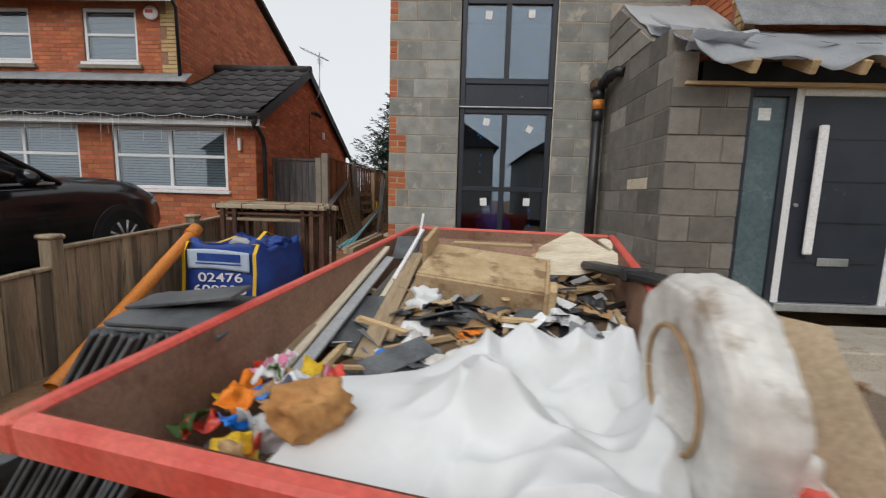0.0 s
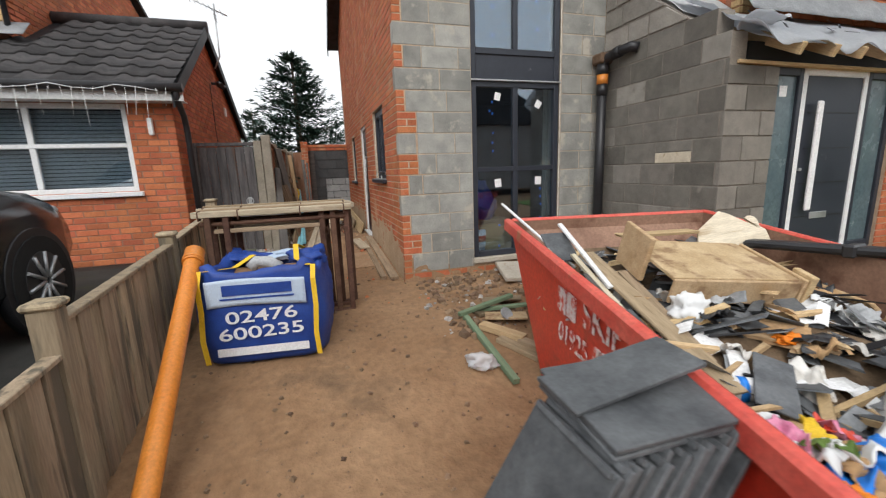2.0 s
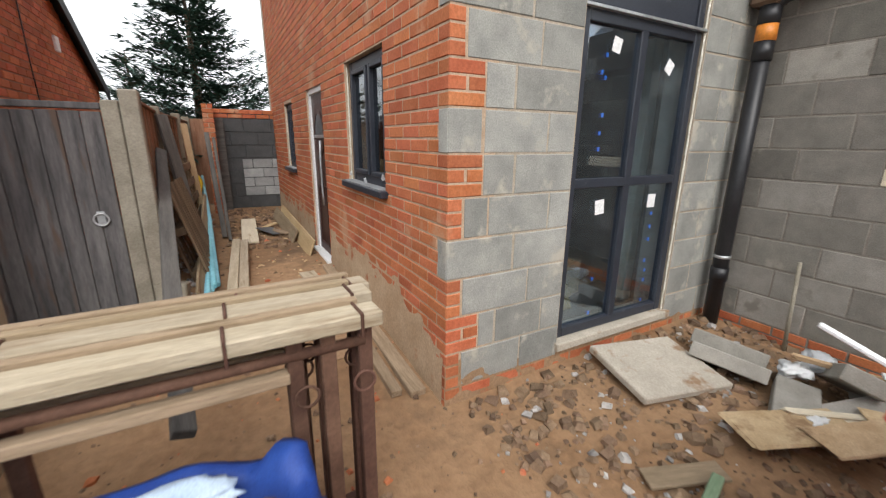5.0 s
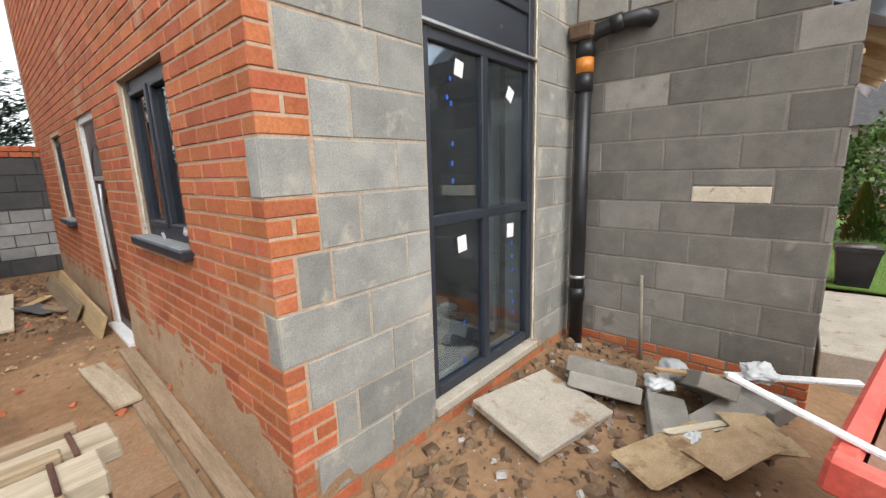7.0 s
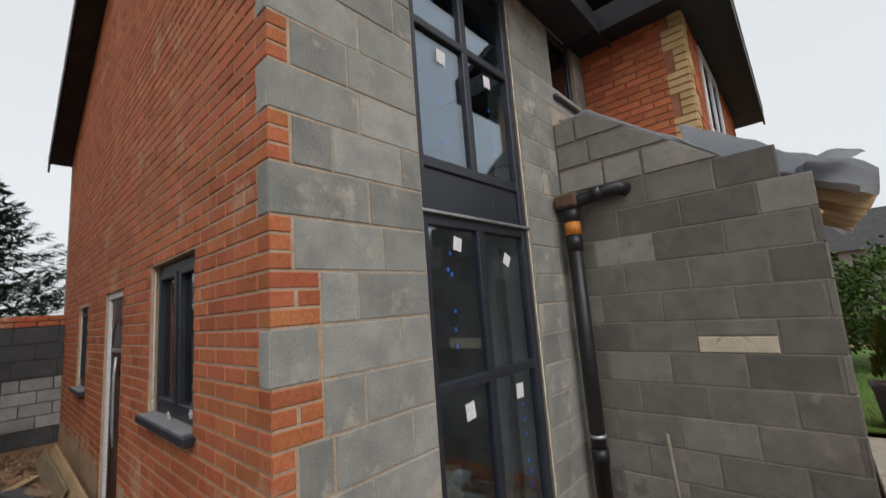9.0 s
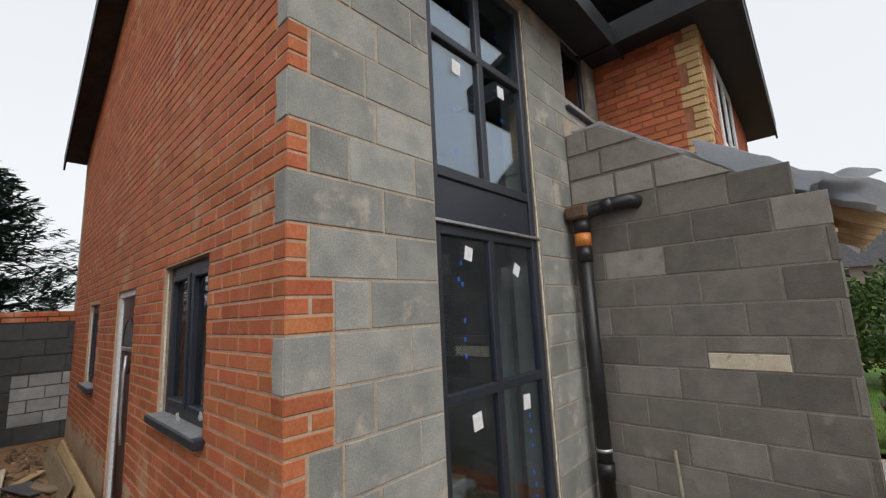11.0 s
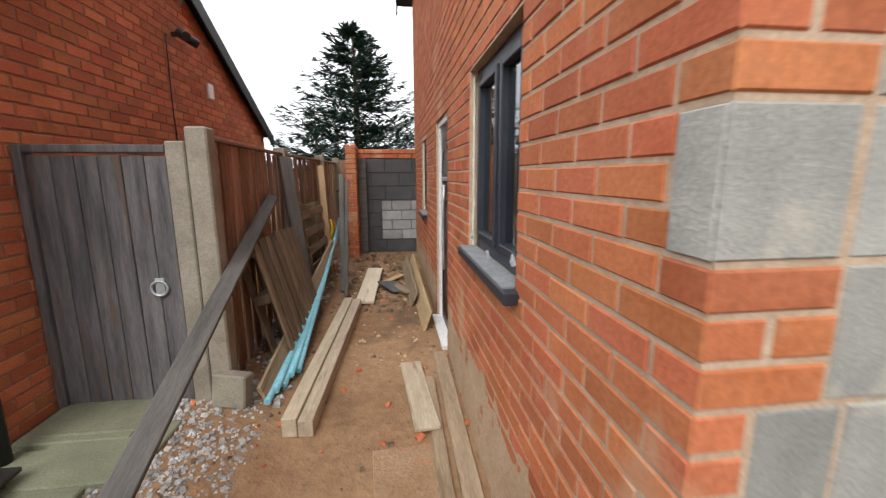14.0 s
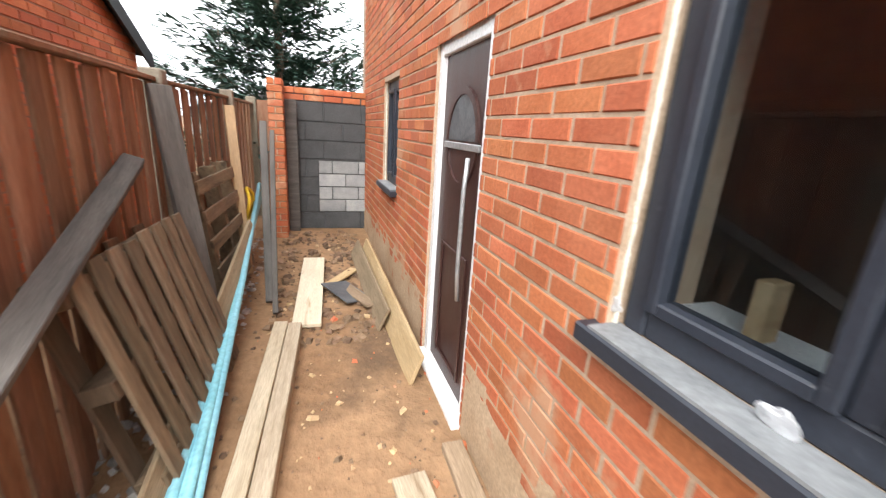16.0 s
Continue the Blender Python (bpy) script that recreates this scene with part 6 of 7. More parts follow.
solo("grey_pipe_bend", tube(bmesh.new(), [(0, 0, 0), (0.05, 0.01, 0.05), (0.14, 0, 0.04), (0.22, -0.02, -0.01)], 0.045, 14), GREY_PLASTIC, "grey plastic pipe bend lying on the sand", "pipe", Matrix.Translation((-2.15, 3.95, 0.62)))

# ---- steel trestles ----
def trestle(at, lab):
    t = thing("trestle", lab, "trestle", at, "stacked trestles")
    part("top_bar", cube(-0.65, 0.65, -0.05, 0.05, 0.98, 1.03, 0.005), WEATHERED, t, "weathered timber top")
    part("rail", cube(-0.5, 0.36, -0.025, 0.025, 0.84, 0.875, 0.004), OLD_TIMBER, t)
    part("rail", tube(bmesh.new(), [(-0.60, 0, 0.92), (0.60, 0, 0.92)], 0.018, 8), TRESTLE, t)
    for x in (-0.56, -0.42, 0.36, 0.46, 0.58):
        part("leg", cube(-0.024, 0.024, -0.022, 0.022, 0, 0.98, 0.004), TRESTLE, t, m=Matrix.Translation((x + 0.02, -0.02 + 0.03 * (x > 0), 0)))
    for x in (-0.60, -0.30, 0.20, 0.58):
        part("bracket", cube(x - 0.005, x + 0.005, -0.056, 0.056, 0.955, 1.037, 0.002), TRESTLE, t, "rusty steel bracket plate")
    part("edge_board", cube(-0.62, 0.60, 0.052, 0.085, 0.975, 1.045, 0.004), OLD_TIMBER, t, "muddy edge board")
    for x in (0.40, 0.58):
        part("ring", tube(bmesh.new(), [(x + 0.035 * math.cos(a), -0.05, 0.80 + 0.035 * math.sin(a)) for a in [2 * math.pi * i / 12 for i in range(13)]], 0.005, 6, False), TRESTLE, t, "rusty pin ring")
    for s in (-1, 1):
        part("foot", cube(0.5 * s - 0.12, 0.5 * s + 0.12, -0.022, 0.022, 0.0, 0.03, 0.003), TRESTLE, t)
    return t
t0 = trestle(Matrix.Translation((-1.96, 4.42, ground_z(-1.9, 4.4))) @ pose(0, 0, 0, 0, 0, 1), "rusty steel builders' trestle with a timber top")
for x, y, z, r in ((-1.95, 4.56, 0.015, 0.5), (-1.91, 4.69, -0.01, 2.0)):
    copy_thing(t0, Matrix.Translation((x, y, ground_z(x, y) + z)) @ pose(0, 0, 0, 0, 0, r))

# ---- timber by the skip end ----
gz = lambda x, y, d=0.0: (x, y, ground_z(x, y) + d)
for k, (a, b, w, h, mt, lab) in enumerate((
        (gz(-0.44, 3.80, 0.02), gz(-0.43, 2.85, 0.02), 0.05, 0.045, GREEN_TIMBER, "green treated batten on the soil"),
        (gz(-0.50, 3.78, 0.06), gz(0.10, 3.95, 0.10), 0.05, 0.035, GREEN_TIMBER, "green treated batten on the soil"),
        (gz(-0.32, 3.92, 0.02), gz(0.18, 3.80, 0.05), 0.05, 0.03, GREEN_TIMBER, "green treated batten on the soil"),
        (gz(-0.36, 3.62, 0.0), gz(-0.12, 3.30, 0.02), 0.10, 0.05, TIMBER, "sawn timber offcut beside the skip"),
        (gz(-0.30, 3.40, 0.0), gz(-0.10, 3.05, 0.0), 0.09, 0.04, OLD_TIMBER, "old timber offcut beside the skip"),
        (gz(-0.28, 3.72, 0.04), gz(0.06, 3.58, 0.06), 0.16, 0.02, CHIP, "dirty chipboard offcut beside the skip"),
        (gz(-0.30, 4.02, 0.0), gz(-0.26, 3.80, 0.01), 0.07, 0.03, OLD_TIMBER, "short old timber offcut"),
        (gz(-0.12, 4.15, 0.02), gz(0.22, 3.98, 0.05), 0.12, 0.02, OLD_TIMBER, "old board offcut by the wall"),
        (gz(-0.16, 3.30, 0.02), gz(0.02, 2.95, 0.04), 0.09, 0.04, OLD_TIMBER, "old timber offcut against the skip"))):
    plank("timber_offcut", a, b, w, h, mt, lab, "timber offcut", "timber by the skip")
solo("polythene", bagform(0.10, 1.2, 0.9, 0.6, 41, 0.9), PLASTIC, "crumpled clear polythene on the soil", "polythene", Matrix.Translation(gz(-0.56, 3.12, 0.04)))
solo("grinding_disc", tube(bmesh.new(), [(0, 0, 0), (0, 0, 0.012)], 0.06, 20), STEEL, "grey cutting disc among the timber", "disc", Matrix.Translation(gz(-0.12, 3.62, 0.09)) @ pose(0, 0, 0, 40, 20, 0))

# ---- slab and rubble before the tall window ----
solo("paving_slab", cube(-0.34, 0.34, -0.27, 0.27, -0.025, 0.025, 0.008), SLAB, "dirty pale concrete slab tipped on the soil under the window", "slab", Matrix.Translation((0.68, 4.64, 0.135)) @ pose(0, 0, 0, 7, 2, -12))
for k, (x, y, z, rx, ry, rz) in enumerate(((1.26, 4.50, 0.19, -22, 6, -74), (1.13, 4.43, 0.15, -26, 5, -74), (1.02, 4.02, 0.10, 6, -8, 20), (1.42, 3.92, 0.22, 20, 25, 30), (1.50, 3.70, 0.14, -10, 12, 60), (1.22, 3.78, 0.12, 5, -14, -30))):
    solo("concrete_block", cube(-0.22, 0.22, -0.107, 0.107, -0.05, 0.05, 0.007), BLOCK_PALE_TAN, "loose grey concrete block lying in the rubble", "block", Matrix.Translation((x, y, z)) @ pose(0, 0, 0, rx, ry, rz), "loose blocks by the wall")
plank("plastic_trim", (1.50, 3.82, 0.27), (1.78, 3.20, 0.30), 0.06, 0.02, WHITE, "white plastic trim lying on rubble", "plastic trim")
for k, (a, b, w, h, mt, lab) in enumerate((
        ((0.86, 4.00, 0.14), (1.32, 3.62, 0.14), 0.05, 0.03, PALE_TIMBER, "pale batten in the rubble"),
        ((1.28, 4.16, 0.28), (1.62, 3.74, 0.20), 0.04, 0.03, TIMBER, "broken batten in the rubble"),
        ((0.50, 4.06, 0.12), (1.02, 3.80, 0.14), 0.26, 0.018, CHIP, "muddy chipboard sheet in the rubble"),
        ((0.72, 3.80, 0.15), (1.05, 3.62, 0.19), 0.22, 0.015, CHIP, "torn chipboard piece in the rubble"),
        ((1.25, 3.72, 0.18), (1.02, 3.52, 0.15), 0.24, 0.015, CHIP, "triangular board piece in the rubble"))):
    plank("timber_offcut", a, b, w, h, mt, lab, "timber offcut", "timber in the rubble", rag=0.03)
for k, (x, y, z, r) in enumerate(((1.30, 4.14, 0.20, 0.08), (1.52, 4.10, 0.22, 0.09), (0.92, 3.88, 0.14, 0.05), (1.62, 3.66, 0.30, 0.09))):
    solo("plastic_scrap", bagform(r, 1.4, 1.0, 0.55, 60 + k, 0.9), SHEET if k != 1 else MEMBRANE_PALE, "crumpled pale plastic scrap in the rubble", "plastic scrap", Matrix.Translation((x, y, z)), "plastic scraps by the wall")
solo("steel_bar", tube(bmesh.new(), [(1.86, 4.40, 0.02), (1.885, 4.44, 0.74)], 0.014, 8), CONCRETE, "dusty steel bar standing against the block wall", "steel bar")

# ---- passage ----
for k, (a, b, w, h, mt, lab, ro) in enumerate((
        (gz(-0.78, 7.55, 0.0), gz(-0.80, 5.20, 0.0), 0.10, 0.045, OLD_TIMBER, "long muddy plank along the wall foot", 0),
        (gz(-0.90, 7.20, 0.0), gz(-0.92, 5.25, 0.0), 0.07, 0.045, OLD_TIMBER, "long muddy plank along the wall foot", 0),
        (gz(-1.02, 7.42, 0.02), gz(-0.96, 6.62, 0.03), 0.15, 0.025, WEATHERED, "short dirty scaffold board end", 0),
        (gz(-1.10, 6.55, 0.0), gz(-1.05, 5.75, 0.0), 0.34, 0.012, MUD, "muddy board trodden into the soil", 0),
        (gz(-1.37, 10.15, 0.04), gz(-1.44, 8.80, 0.02), 0.20, 0.03, PALE_TIMBER, "pale board lying in the passage", 0),
        ((-0.86, 10.2, 0.42), (-0.82, 8.05, 0.30), 0.22, 0.025, TIMBER, "wide timber board on edge against the wall", 72),
        ((-0.94, 10.3, 0.40), (-0.90, 8.7, 0.32), 0.18, 0.025, OLD_TIMBER, "old board on edge against the wall", 66),
        (gz(-1.15, 9.6, 0.02), gz(-0.95, 9.0, 0.05), 0.1, 0.02, OLD_TIMBER, "old board offcut in the passage", 0),
        (gz(-1.0, 9.9, 0.02), gz(-1.3, 9.45, 0.04), 0.09, 0.02, TIMBER, "board offcut in the passage", 0))):
    plank("plank", a, b, w, h, mt, lab, "plank", "planks in the passage", ro)
for dx in (0, 0.088):
    plank("concrete_beam", gz(-1.74 + dx, 6.72, 0.0), gz(-1.60 + dx, 8.75, 0.0), 0.086, 0.12 - 0.2 * dx, WEATHERED, "long pale timber beam on the soil beside the fence", "beam", "beams in the passage")
for k in range(5):
    solo("water_pipe", tube(bmesh.new(), [(-1.93 + 0.025 * k, 6.98 + 0.10 * k, 0.24 + 0.02 * (k % 2)), (-1.91 + 0.012 * k, 9.1, 0.50 + 0.02 * k), (-1.93, 11.0, 0.80 + 0.04 * k)], 0.022, 10), BLUE_PIPE, "pale blue plastic pipe length along the fence", "pipe", group="blue pipes")
plank("board", (-1.97, 7.0, 0.27), (-1.90, 9.9, 0.74), 0.13, 0.025, OLD_TIMBER, "long brown board on edge along the fence", "board", "boards along the fence", 70)
plank("strut", (-1.975, 5.0, 0.36), (-2.205, 8.42, 1.41), 0.09, 0.05, GREY_TIMBER, "long dark grey timber strut leaning on the fence", "strut", "", 20)
plank("strut", (-1.98, 8.62, 0.28), (-2.20, 8.90, 1.80), 0.12, 0.05, GREY_TIMBER, "tall grey board leaning on the fence", "strut", "boards along the fence")
plank("strut", (-1.72, 9.30, 0.26), (-1.78, 10.2, 1.62), 0.06, 0.05, GREY_TIMBER, "dark metal-grey post leaning in the passage", "post", "boards along the fence")
plank("strut", (-1.66, 9.05, 0.27), (-1.70, 10.1, 1.55), 0.04, 0.04, GREY_TIMBER, "pale grey post leaning in the passage", "post", "boards along the fence")
plank("strut", (-1.95, 9.9, 0.3), (-2.05, 10.2, 1.75), 0.08, 0.03, TIMBER, "pale board leaning on the fence", "strut", "boards along the fence")
def pallet(at, lab, n=6, w=1.0, h=0.95, gap=0.5):
    p = thing("pallet", lab, "pallet", at, "pallets")
    for k in range(n):
        x = -w / 2 + w * (k + 0.5) / n
        part("slat", cube(x - w / n * gap * 0.8, x + w / n * gap * 0.8, -0.075, -0.055, rng.uniform(-0.01, 0.0), h + rng.uniform(-0.01, 0.01), 0.003), PALLET_TIMBER, p)
        if k % 2 == 0: part("slat", cube(x - 0.045, x + 0.045, 0.055, 0.075, 0, h, 0.003), PALLET_TIMBER, p)
    for z in (0.03, h / 2, h - 0.1):
        part("bearer", cube(-w / 2, w / 2, -0.054, 0.054, z, z + 0.07, 0.004), PALLET_TIMBER, p)
    return p
pallet(Matrix.Translation((-1.925, 8.02, 0.27)) @ pose(0, 0, 0, 0, 0, 87) @ pose(0, 0, 0, -15), "weathered timber pallet leaning on the fence", 8, 1.05, 0.90, 0.37)
pallet(Matrix.Translation((-2.0, 9.55, 0.3)) @ pose(0, 0, 0, 0, 0, 87) @ pose(0, 0, 0, -8) @ pose(0, 0, 0, 0, 90, 0) @ Matrix.Translation((-0.5, 0, -0.5)), "brown timber pallet standing against the fence", 5, 1.0, 1.0, 0.28)
yl = thing("yellow_strap", "yellow plastic handle frame hanging by the fence", "plastic handle", (-1.95, 10.3, 0.82))
part("loop", tube(bmesh.new(), [(0.02 * math.sin(3 * t), 0.16 * math.cos(t), 0.2 * math.sin(t)) for t in [0.35 * i for i in range(19)]], 0.016, 8, False), YELLOW, yl)
part("bar", tube(bmesh.new(), [(0, -0.15, 0.0), (0, 0.15, 0.05)], 0.014, 8), YELLOW, yl)
solo("concrete_block", cube(-0.11, 0.11, -0.05, 0.05, 0, 0.21, 0.01), CONCRETE, "grey concrete block standing by the gate post", "block", Matrix.Translation(gz(-2.15, 7.02, 0.0)) @ pose(0, 0, 0, -5, 3, -14))
solo("slate_sheet", cube(-0.13, 0.13, -0.2, 0.2, 0, 0.012, 0.003), SLATE, "dark slate lying in the passage rubble", "slate", Matrix.Translation(gz(-1.12, 9.35, 0.04)) @ pose(0, 0, 0, 6, 8, 30))

# stones, gravel and chips: past counting
def stones(name, material, n, area, size, label, seed, bias=None):
    r2 = random.Random(seed)
    vs, fs = [], []
    base = [(-1, -1, -0.6), (1, -1, -0.6), (1, 1, -0.6), (-1, 1, -0.6), (-0.7, -0.7, 0.7), (0.7, -0.7, 0.7), (0.7, 0.7, 0.7), (-0.7, 0.7, 0.7)]
    for i in range(n):
        x, y = r2.uniform(area[0], area[1]), r2.uniform(area[2], area[3])
        if bias and not bias(x, y, r2): continue
        s = size[0] + (size[1] - size[0]) * r2.random() ** 3
        m = pose(x, y, ground_z(x, y) + s * 0.25, r2.uniform(-30, 30), r2.uniform(-30, 30), r2.uniform(0, 360))
        k = len(vs)
        vs += [m @ Vector((a * s * r2.uniform(0.6, 1.2), b * s * r2.uniform(0.5, 1), c * s * r2.uniform(0.4, 0.9))) for a, b, c in base]
        fs += [tuple(k + j for j in f) for f in ((4, 5, 6, 7), (0, 1, 5, 4), (1, 2, 6, 5), (2, 3, 7, 6), (3, 0, 4, 7))]
    me = bpy.data.meshes.new(name)
    me.from_pydata(vs, [], fs)
    me.materials.append(material)
    return tagged(new(name, me), label, "stones", "", "stuff")
stones("gravel_heap", GRAVEL, 3200, (-2.75, -1.9, 6.0, 7.1), (0.007, 0.022), "loose grey gravel by the gate", 1, lambda x, y, r: (x + 2.75) + (y - 6.2) * 0.25 < 0.85 * r.random() + 0.25)
stones("fence_gravel", GRAVEL, 700, (-2.3, -1.85, 7.0, 11.0), (0.008, 0.035), "grey gravel at the fence foot", 2)
stones("soil_stones", STONE, 1500, (-2.6, -0.3, 1.0, 11.3), (0.005, 0.022), "small stones and crumbs on the soil", 3)
stones("wall_rubble", STONE, 1100, (-0.6, 1.95, 3.5, 5.0), (0.008, 0.05), "soil clods and rubble before the wall", 4)
stones("pale_rubble", GRAVEL, 260, (-0.7, 1.95, 3.5, 5.0), (0.006, 0.035), "pale mortar crumbs before the wall", 5)
stones("passage_rubble", STONE, 700, (-1.7, -0.85, 8.6, 11.3), (0.008, 0.05), "rubble at the passage end", 6)
stones("passage_chips", TIMBER, 120, (-1.7, -0.8, 7.4, 11.0), (0.005, 0.03), "wood chips in the passage", 7)
stones("brick_crumbs", BRICK, 160, (-2.4, -0.4, 4.4, 9.0), (0.005, 0.03), "orange brick crumbs on the soil", 8)
stones("drive_gravel", GRAVEL, 500, (-2.98, -2.8, 0.5, 5.8), (0.008, 0.03), "gravel strip by the drive", 9)

# ---- car on the drive ----
CAR = Matrix.Translation((-4.55, 0.72, 0.0)) @ pose(0, 0, 0, 4.2, 0, 0)
car = thing("car", "black sport utility car parked on the drive", "car", CAR)


def loft(stations, smooth=True):
    bm = bmesh.new()
    rings = [[bm.verts.new(p) for p in s] for s in stations]
    n = len(rings[0])
    for a, b in zip(rings, rings[1:]):
        for i in range(n):
            f = bm.faces.new((a[i], a[(i + 1) % n], b[(i + 1) % n], b[i])); f.smooth = smooth
    bm.faces.new(rings[0][::-1]); bm.faces.new(rings[-1])
    return bm


def body_ring(y, w, lo, belt, top):
    h = [(-w * 0.90, lo), (-w, lo + 0.14), (-w, belt - 0.16), (-w * 0.95, belt - 0.02), (-w * 0.80, top), (0, top + 0.02), (w * 0.80, top), (w * 0.95, belt - 0.02), (w, belt - 0.16), (w, lo + 0.14), (w * 0.90, lo)]
    return [(x, y, z) for x, z in h]


part("body", loft([body_ring(*s) for s in ((0.0, 0.74, 0.42, 0.86, 0.90), (0.12, 0.86, 0.30, 0.95, 0.98), (0.6, 0.92, 0.24, 0.98, 1.0), (1.5, 0.93, 0.23, 0.98, 1.0), (2.6, 0.93, 0.23, 0.97, 0.99), (3.2, 0.93, 0.23, 0.97, 1.03), (3.7, 0.92, 0.24, 0.94, 1.02), (4.1, 0.89, 0.26, 0.88, 0.95), (4.38, 0.80, 0.32, 0.78, 0.84), (4.5, 0.64, 0.40, 0.66, 0.70))]), CAR_PAINT, car)
part("roof", loft([[(x, y, z) for x, z in ((-w, zb), (-w * 0.96, zb + 0.03), (-w * 0.5, zb + 0.07), (w * 0.5, zb + 0.07), (w * 0.96, zb + 0.03), (w, zb))] for y, w, zb in ((0.30, 0.60, 1.44), (0.9, 0.66, 1.55), (1.7, 0.67, 1.57), (2.25, 0.64, 1.51))]), CAR_PAINT, car)
part("glasshouse", loft([[(-w0, y, 0.98), (-w1, y + dy, zt), (w1, y + dy, zt), (w0, y, 0.98)] for y, dy, w0, w1, zt in ((0.16, 0.16, 0.78, 0.60, 1.44), (0.9, 0, 0.86, 0.665, 1.55), (1.7, 0, 0.87, 0.675, 1.57), (2.30, -0.05, 0.87, 0.645, 1.51), (3.05, -0.05, 0.84, 0.80, 1.02))]), glass("dark_car_glass", (0.10, 0.13, 0.13)), car, "dark tinted windows")
for s in (-1, 1):
    part("pillar", tube(bmesh.new(), [(0.88 * s, 3.02, 0.99), (0.66 * s, 2.25, 1.53), (0.68 * s, 1.7, 1.59), (0.67 * s, 0.9, 1.57), (0.62 * s, 0.3, 1.46)], 0.028, 8), CAR_PAINT, car)
    part("pillar", tube(bmesh.new(), [(0.88 * s, 1.65, 0.98), (0.675 * s, 1.6, 1.57)], 0.035, 6), CAR_PAINT, car)
    part("chrome_strip", tube(bmesh.new(), [(0.895 * s, 0.3, 1.0), (0.90 * s, 1.6, 1.0), (0.89 * s, 2.95, 1.0)], 0.011, 6), STEEL, car, "chrome strip under the windows")
    part("mirror", rough_lump(0.1, 1.0, 0.6, 0.75, 3, 2, 0.1), CAR_PAINT, car, m=Matrix.Translation((1.0 * s, 2.62, 1.06)))
    part("headlight", rough_lump(0.16, 0.7, 1.1, 0.4, 2, 2, 0.05), STEEL, car, "clear headlight", m=Matrix.Translation((0.70 * s, 4.22, 0.78)))
    for y in (1.0, 2.1):
        part("door_handle", cube(0.925 * s - 0.02, 0.925 * s + 0.02, y - 0.09, y + 0.09, 0.83, 0.86, 0.008), STEEL, car, "chrome door handle")
    for y in (0.85, 3.62):
        part("wheel_arch", tube(bmesh.new(), [(0.86 * s, y, 0.34), (0.935 * s, y, 0.34)], 0.40, 28), BLACK, car)
        wh = part("wheel", tube(bmesh.new(), [(0.84 * s, y, 0.34), (0.945 * s, y, 0.34)], 0.34, 28), RUBBER, car)
        part("rim", tube(bmesh.new(), [(0.9455 * s, y, 0.34), (0.950 * s, y, 0.34)], 0.225, 24), BLACK, wh)
        for k in range(10):
            a = 2 * math.pi * k / 10
            part("spoke", tube(bmesh.new(), [(0.955 * s, y + 0.03 * math.cos(a), 0.34 + 0.03 * math.sin(a)), (0.955 * s, y + 0.22 * math.cos(a + 0.1), 0.34 + 0.22 * math.sin(a + 0.1))], 0.014, 5), STEEL, wh)

# ---- trees and hedge ----
def conifer(x, y, z0, top, radius, seed, n=150):
    r2 = random.Random(seed)
    t = thing("conifer", "dark green spreading conifer with ragged drooping branches", "tree", (x, y, z0))
    H = top - z0
    part("trunk", tube(bmesh.new(), [(0, 0, 0), (0.02, 0, H * 0.5), (0, 0.02, H)], 0.16, 8, True, 0.015), BARK, t)
    vs, fs = [], []
    for i in range(n):
        tier = int(17 * i / n)
        h = (tier + 0.15 + 0.45 * r2.random()) / 17
        a = r2.uniform(0, 2 * math.pi)
        L = radius * (1.02 - h) ** 0.85 * r2.choice((0.45, 0.7, 0.9, 1.0, 1.2)) * r2.uniform(0.85, 1.1) + 0.12
        p0 = Vector((0, 0, H * (0.06 + 0.93 * h)))
        d = Vector((math.cos(a), math.sin(a), 0))
        pts = [p0 + d * L * s + Vector((0, 0, L * (0.02 * s - 0.10 * s * s + 0.34 * s ** 3))) for s in (0, 0.4, 0.75, 1)]
        if i % 5 == 0: part("limb", tube(bmesh.new(), pts, 0.025 * (1.1 - h), 5, False, 0.004), BARK, t)
        for j in range(int(30 + 120 * L / radius)):
            s = r2.uniform(0.15, 1.0)
            c = p0 + d * L * s + Vector((0, 0, L * (0.02 * s - 0.10 * s * s + 0.34 * s ** 3)))
            c += Vector((-d.y, d.x, 0)) * r2.gauss(0, 0.03 + 0.085 * L * (1.05 - s)) + Vector((0, 0, r2.gauss(-0.02, 0.035)))
            ax = (d * r2.uniform(0.5, 1.2) + Vector((-d.y, d.x, 0)) * r2.uniform(-0.8, 0.8) + Vector((0, 0, r2.uniform(-0.4, 0.5)))).normalized()
            sd = ax.cross(Vector((r2.uniform(-0.5, 0.5), r2.uniform(-0.5, 0.5), 1))).normalized()
            l, w = r2.uniform(0.10, 0.28), r2.uniform(0.014, 0.038)
            k = len(vs)
            vs += [c, c + ax * l * 0.5 + sd * w, c + ax * l, c + ax * l * 0.5 - sd * w]
            fs.append((k, k + 1, k + 2, k + 3))
    me = bpy.data.meshes.new("crown")
    me.from_pydata(vs, [], fs)
    me.materials.append(CONIFER)
    ob = new("crown", me); ob.parent = t
conifer(-1.9, 14.9, 0.3, 5.05, 2.5, 1, 250)
conifer(-3.9, 21.0, 0.2, 4.3, 1.0, 2, 60)


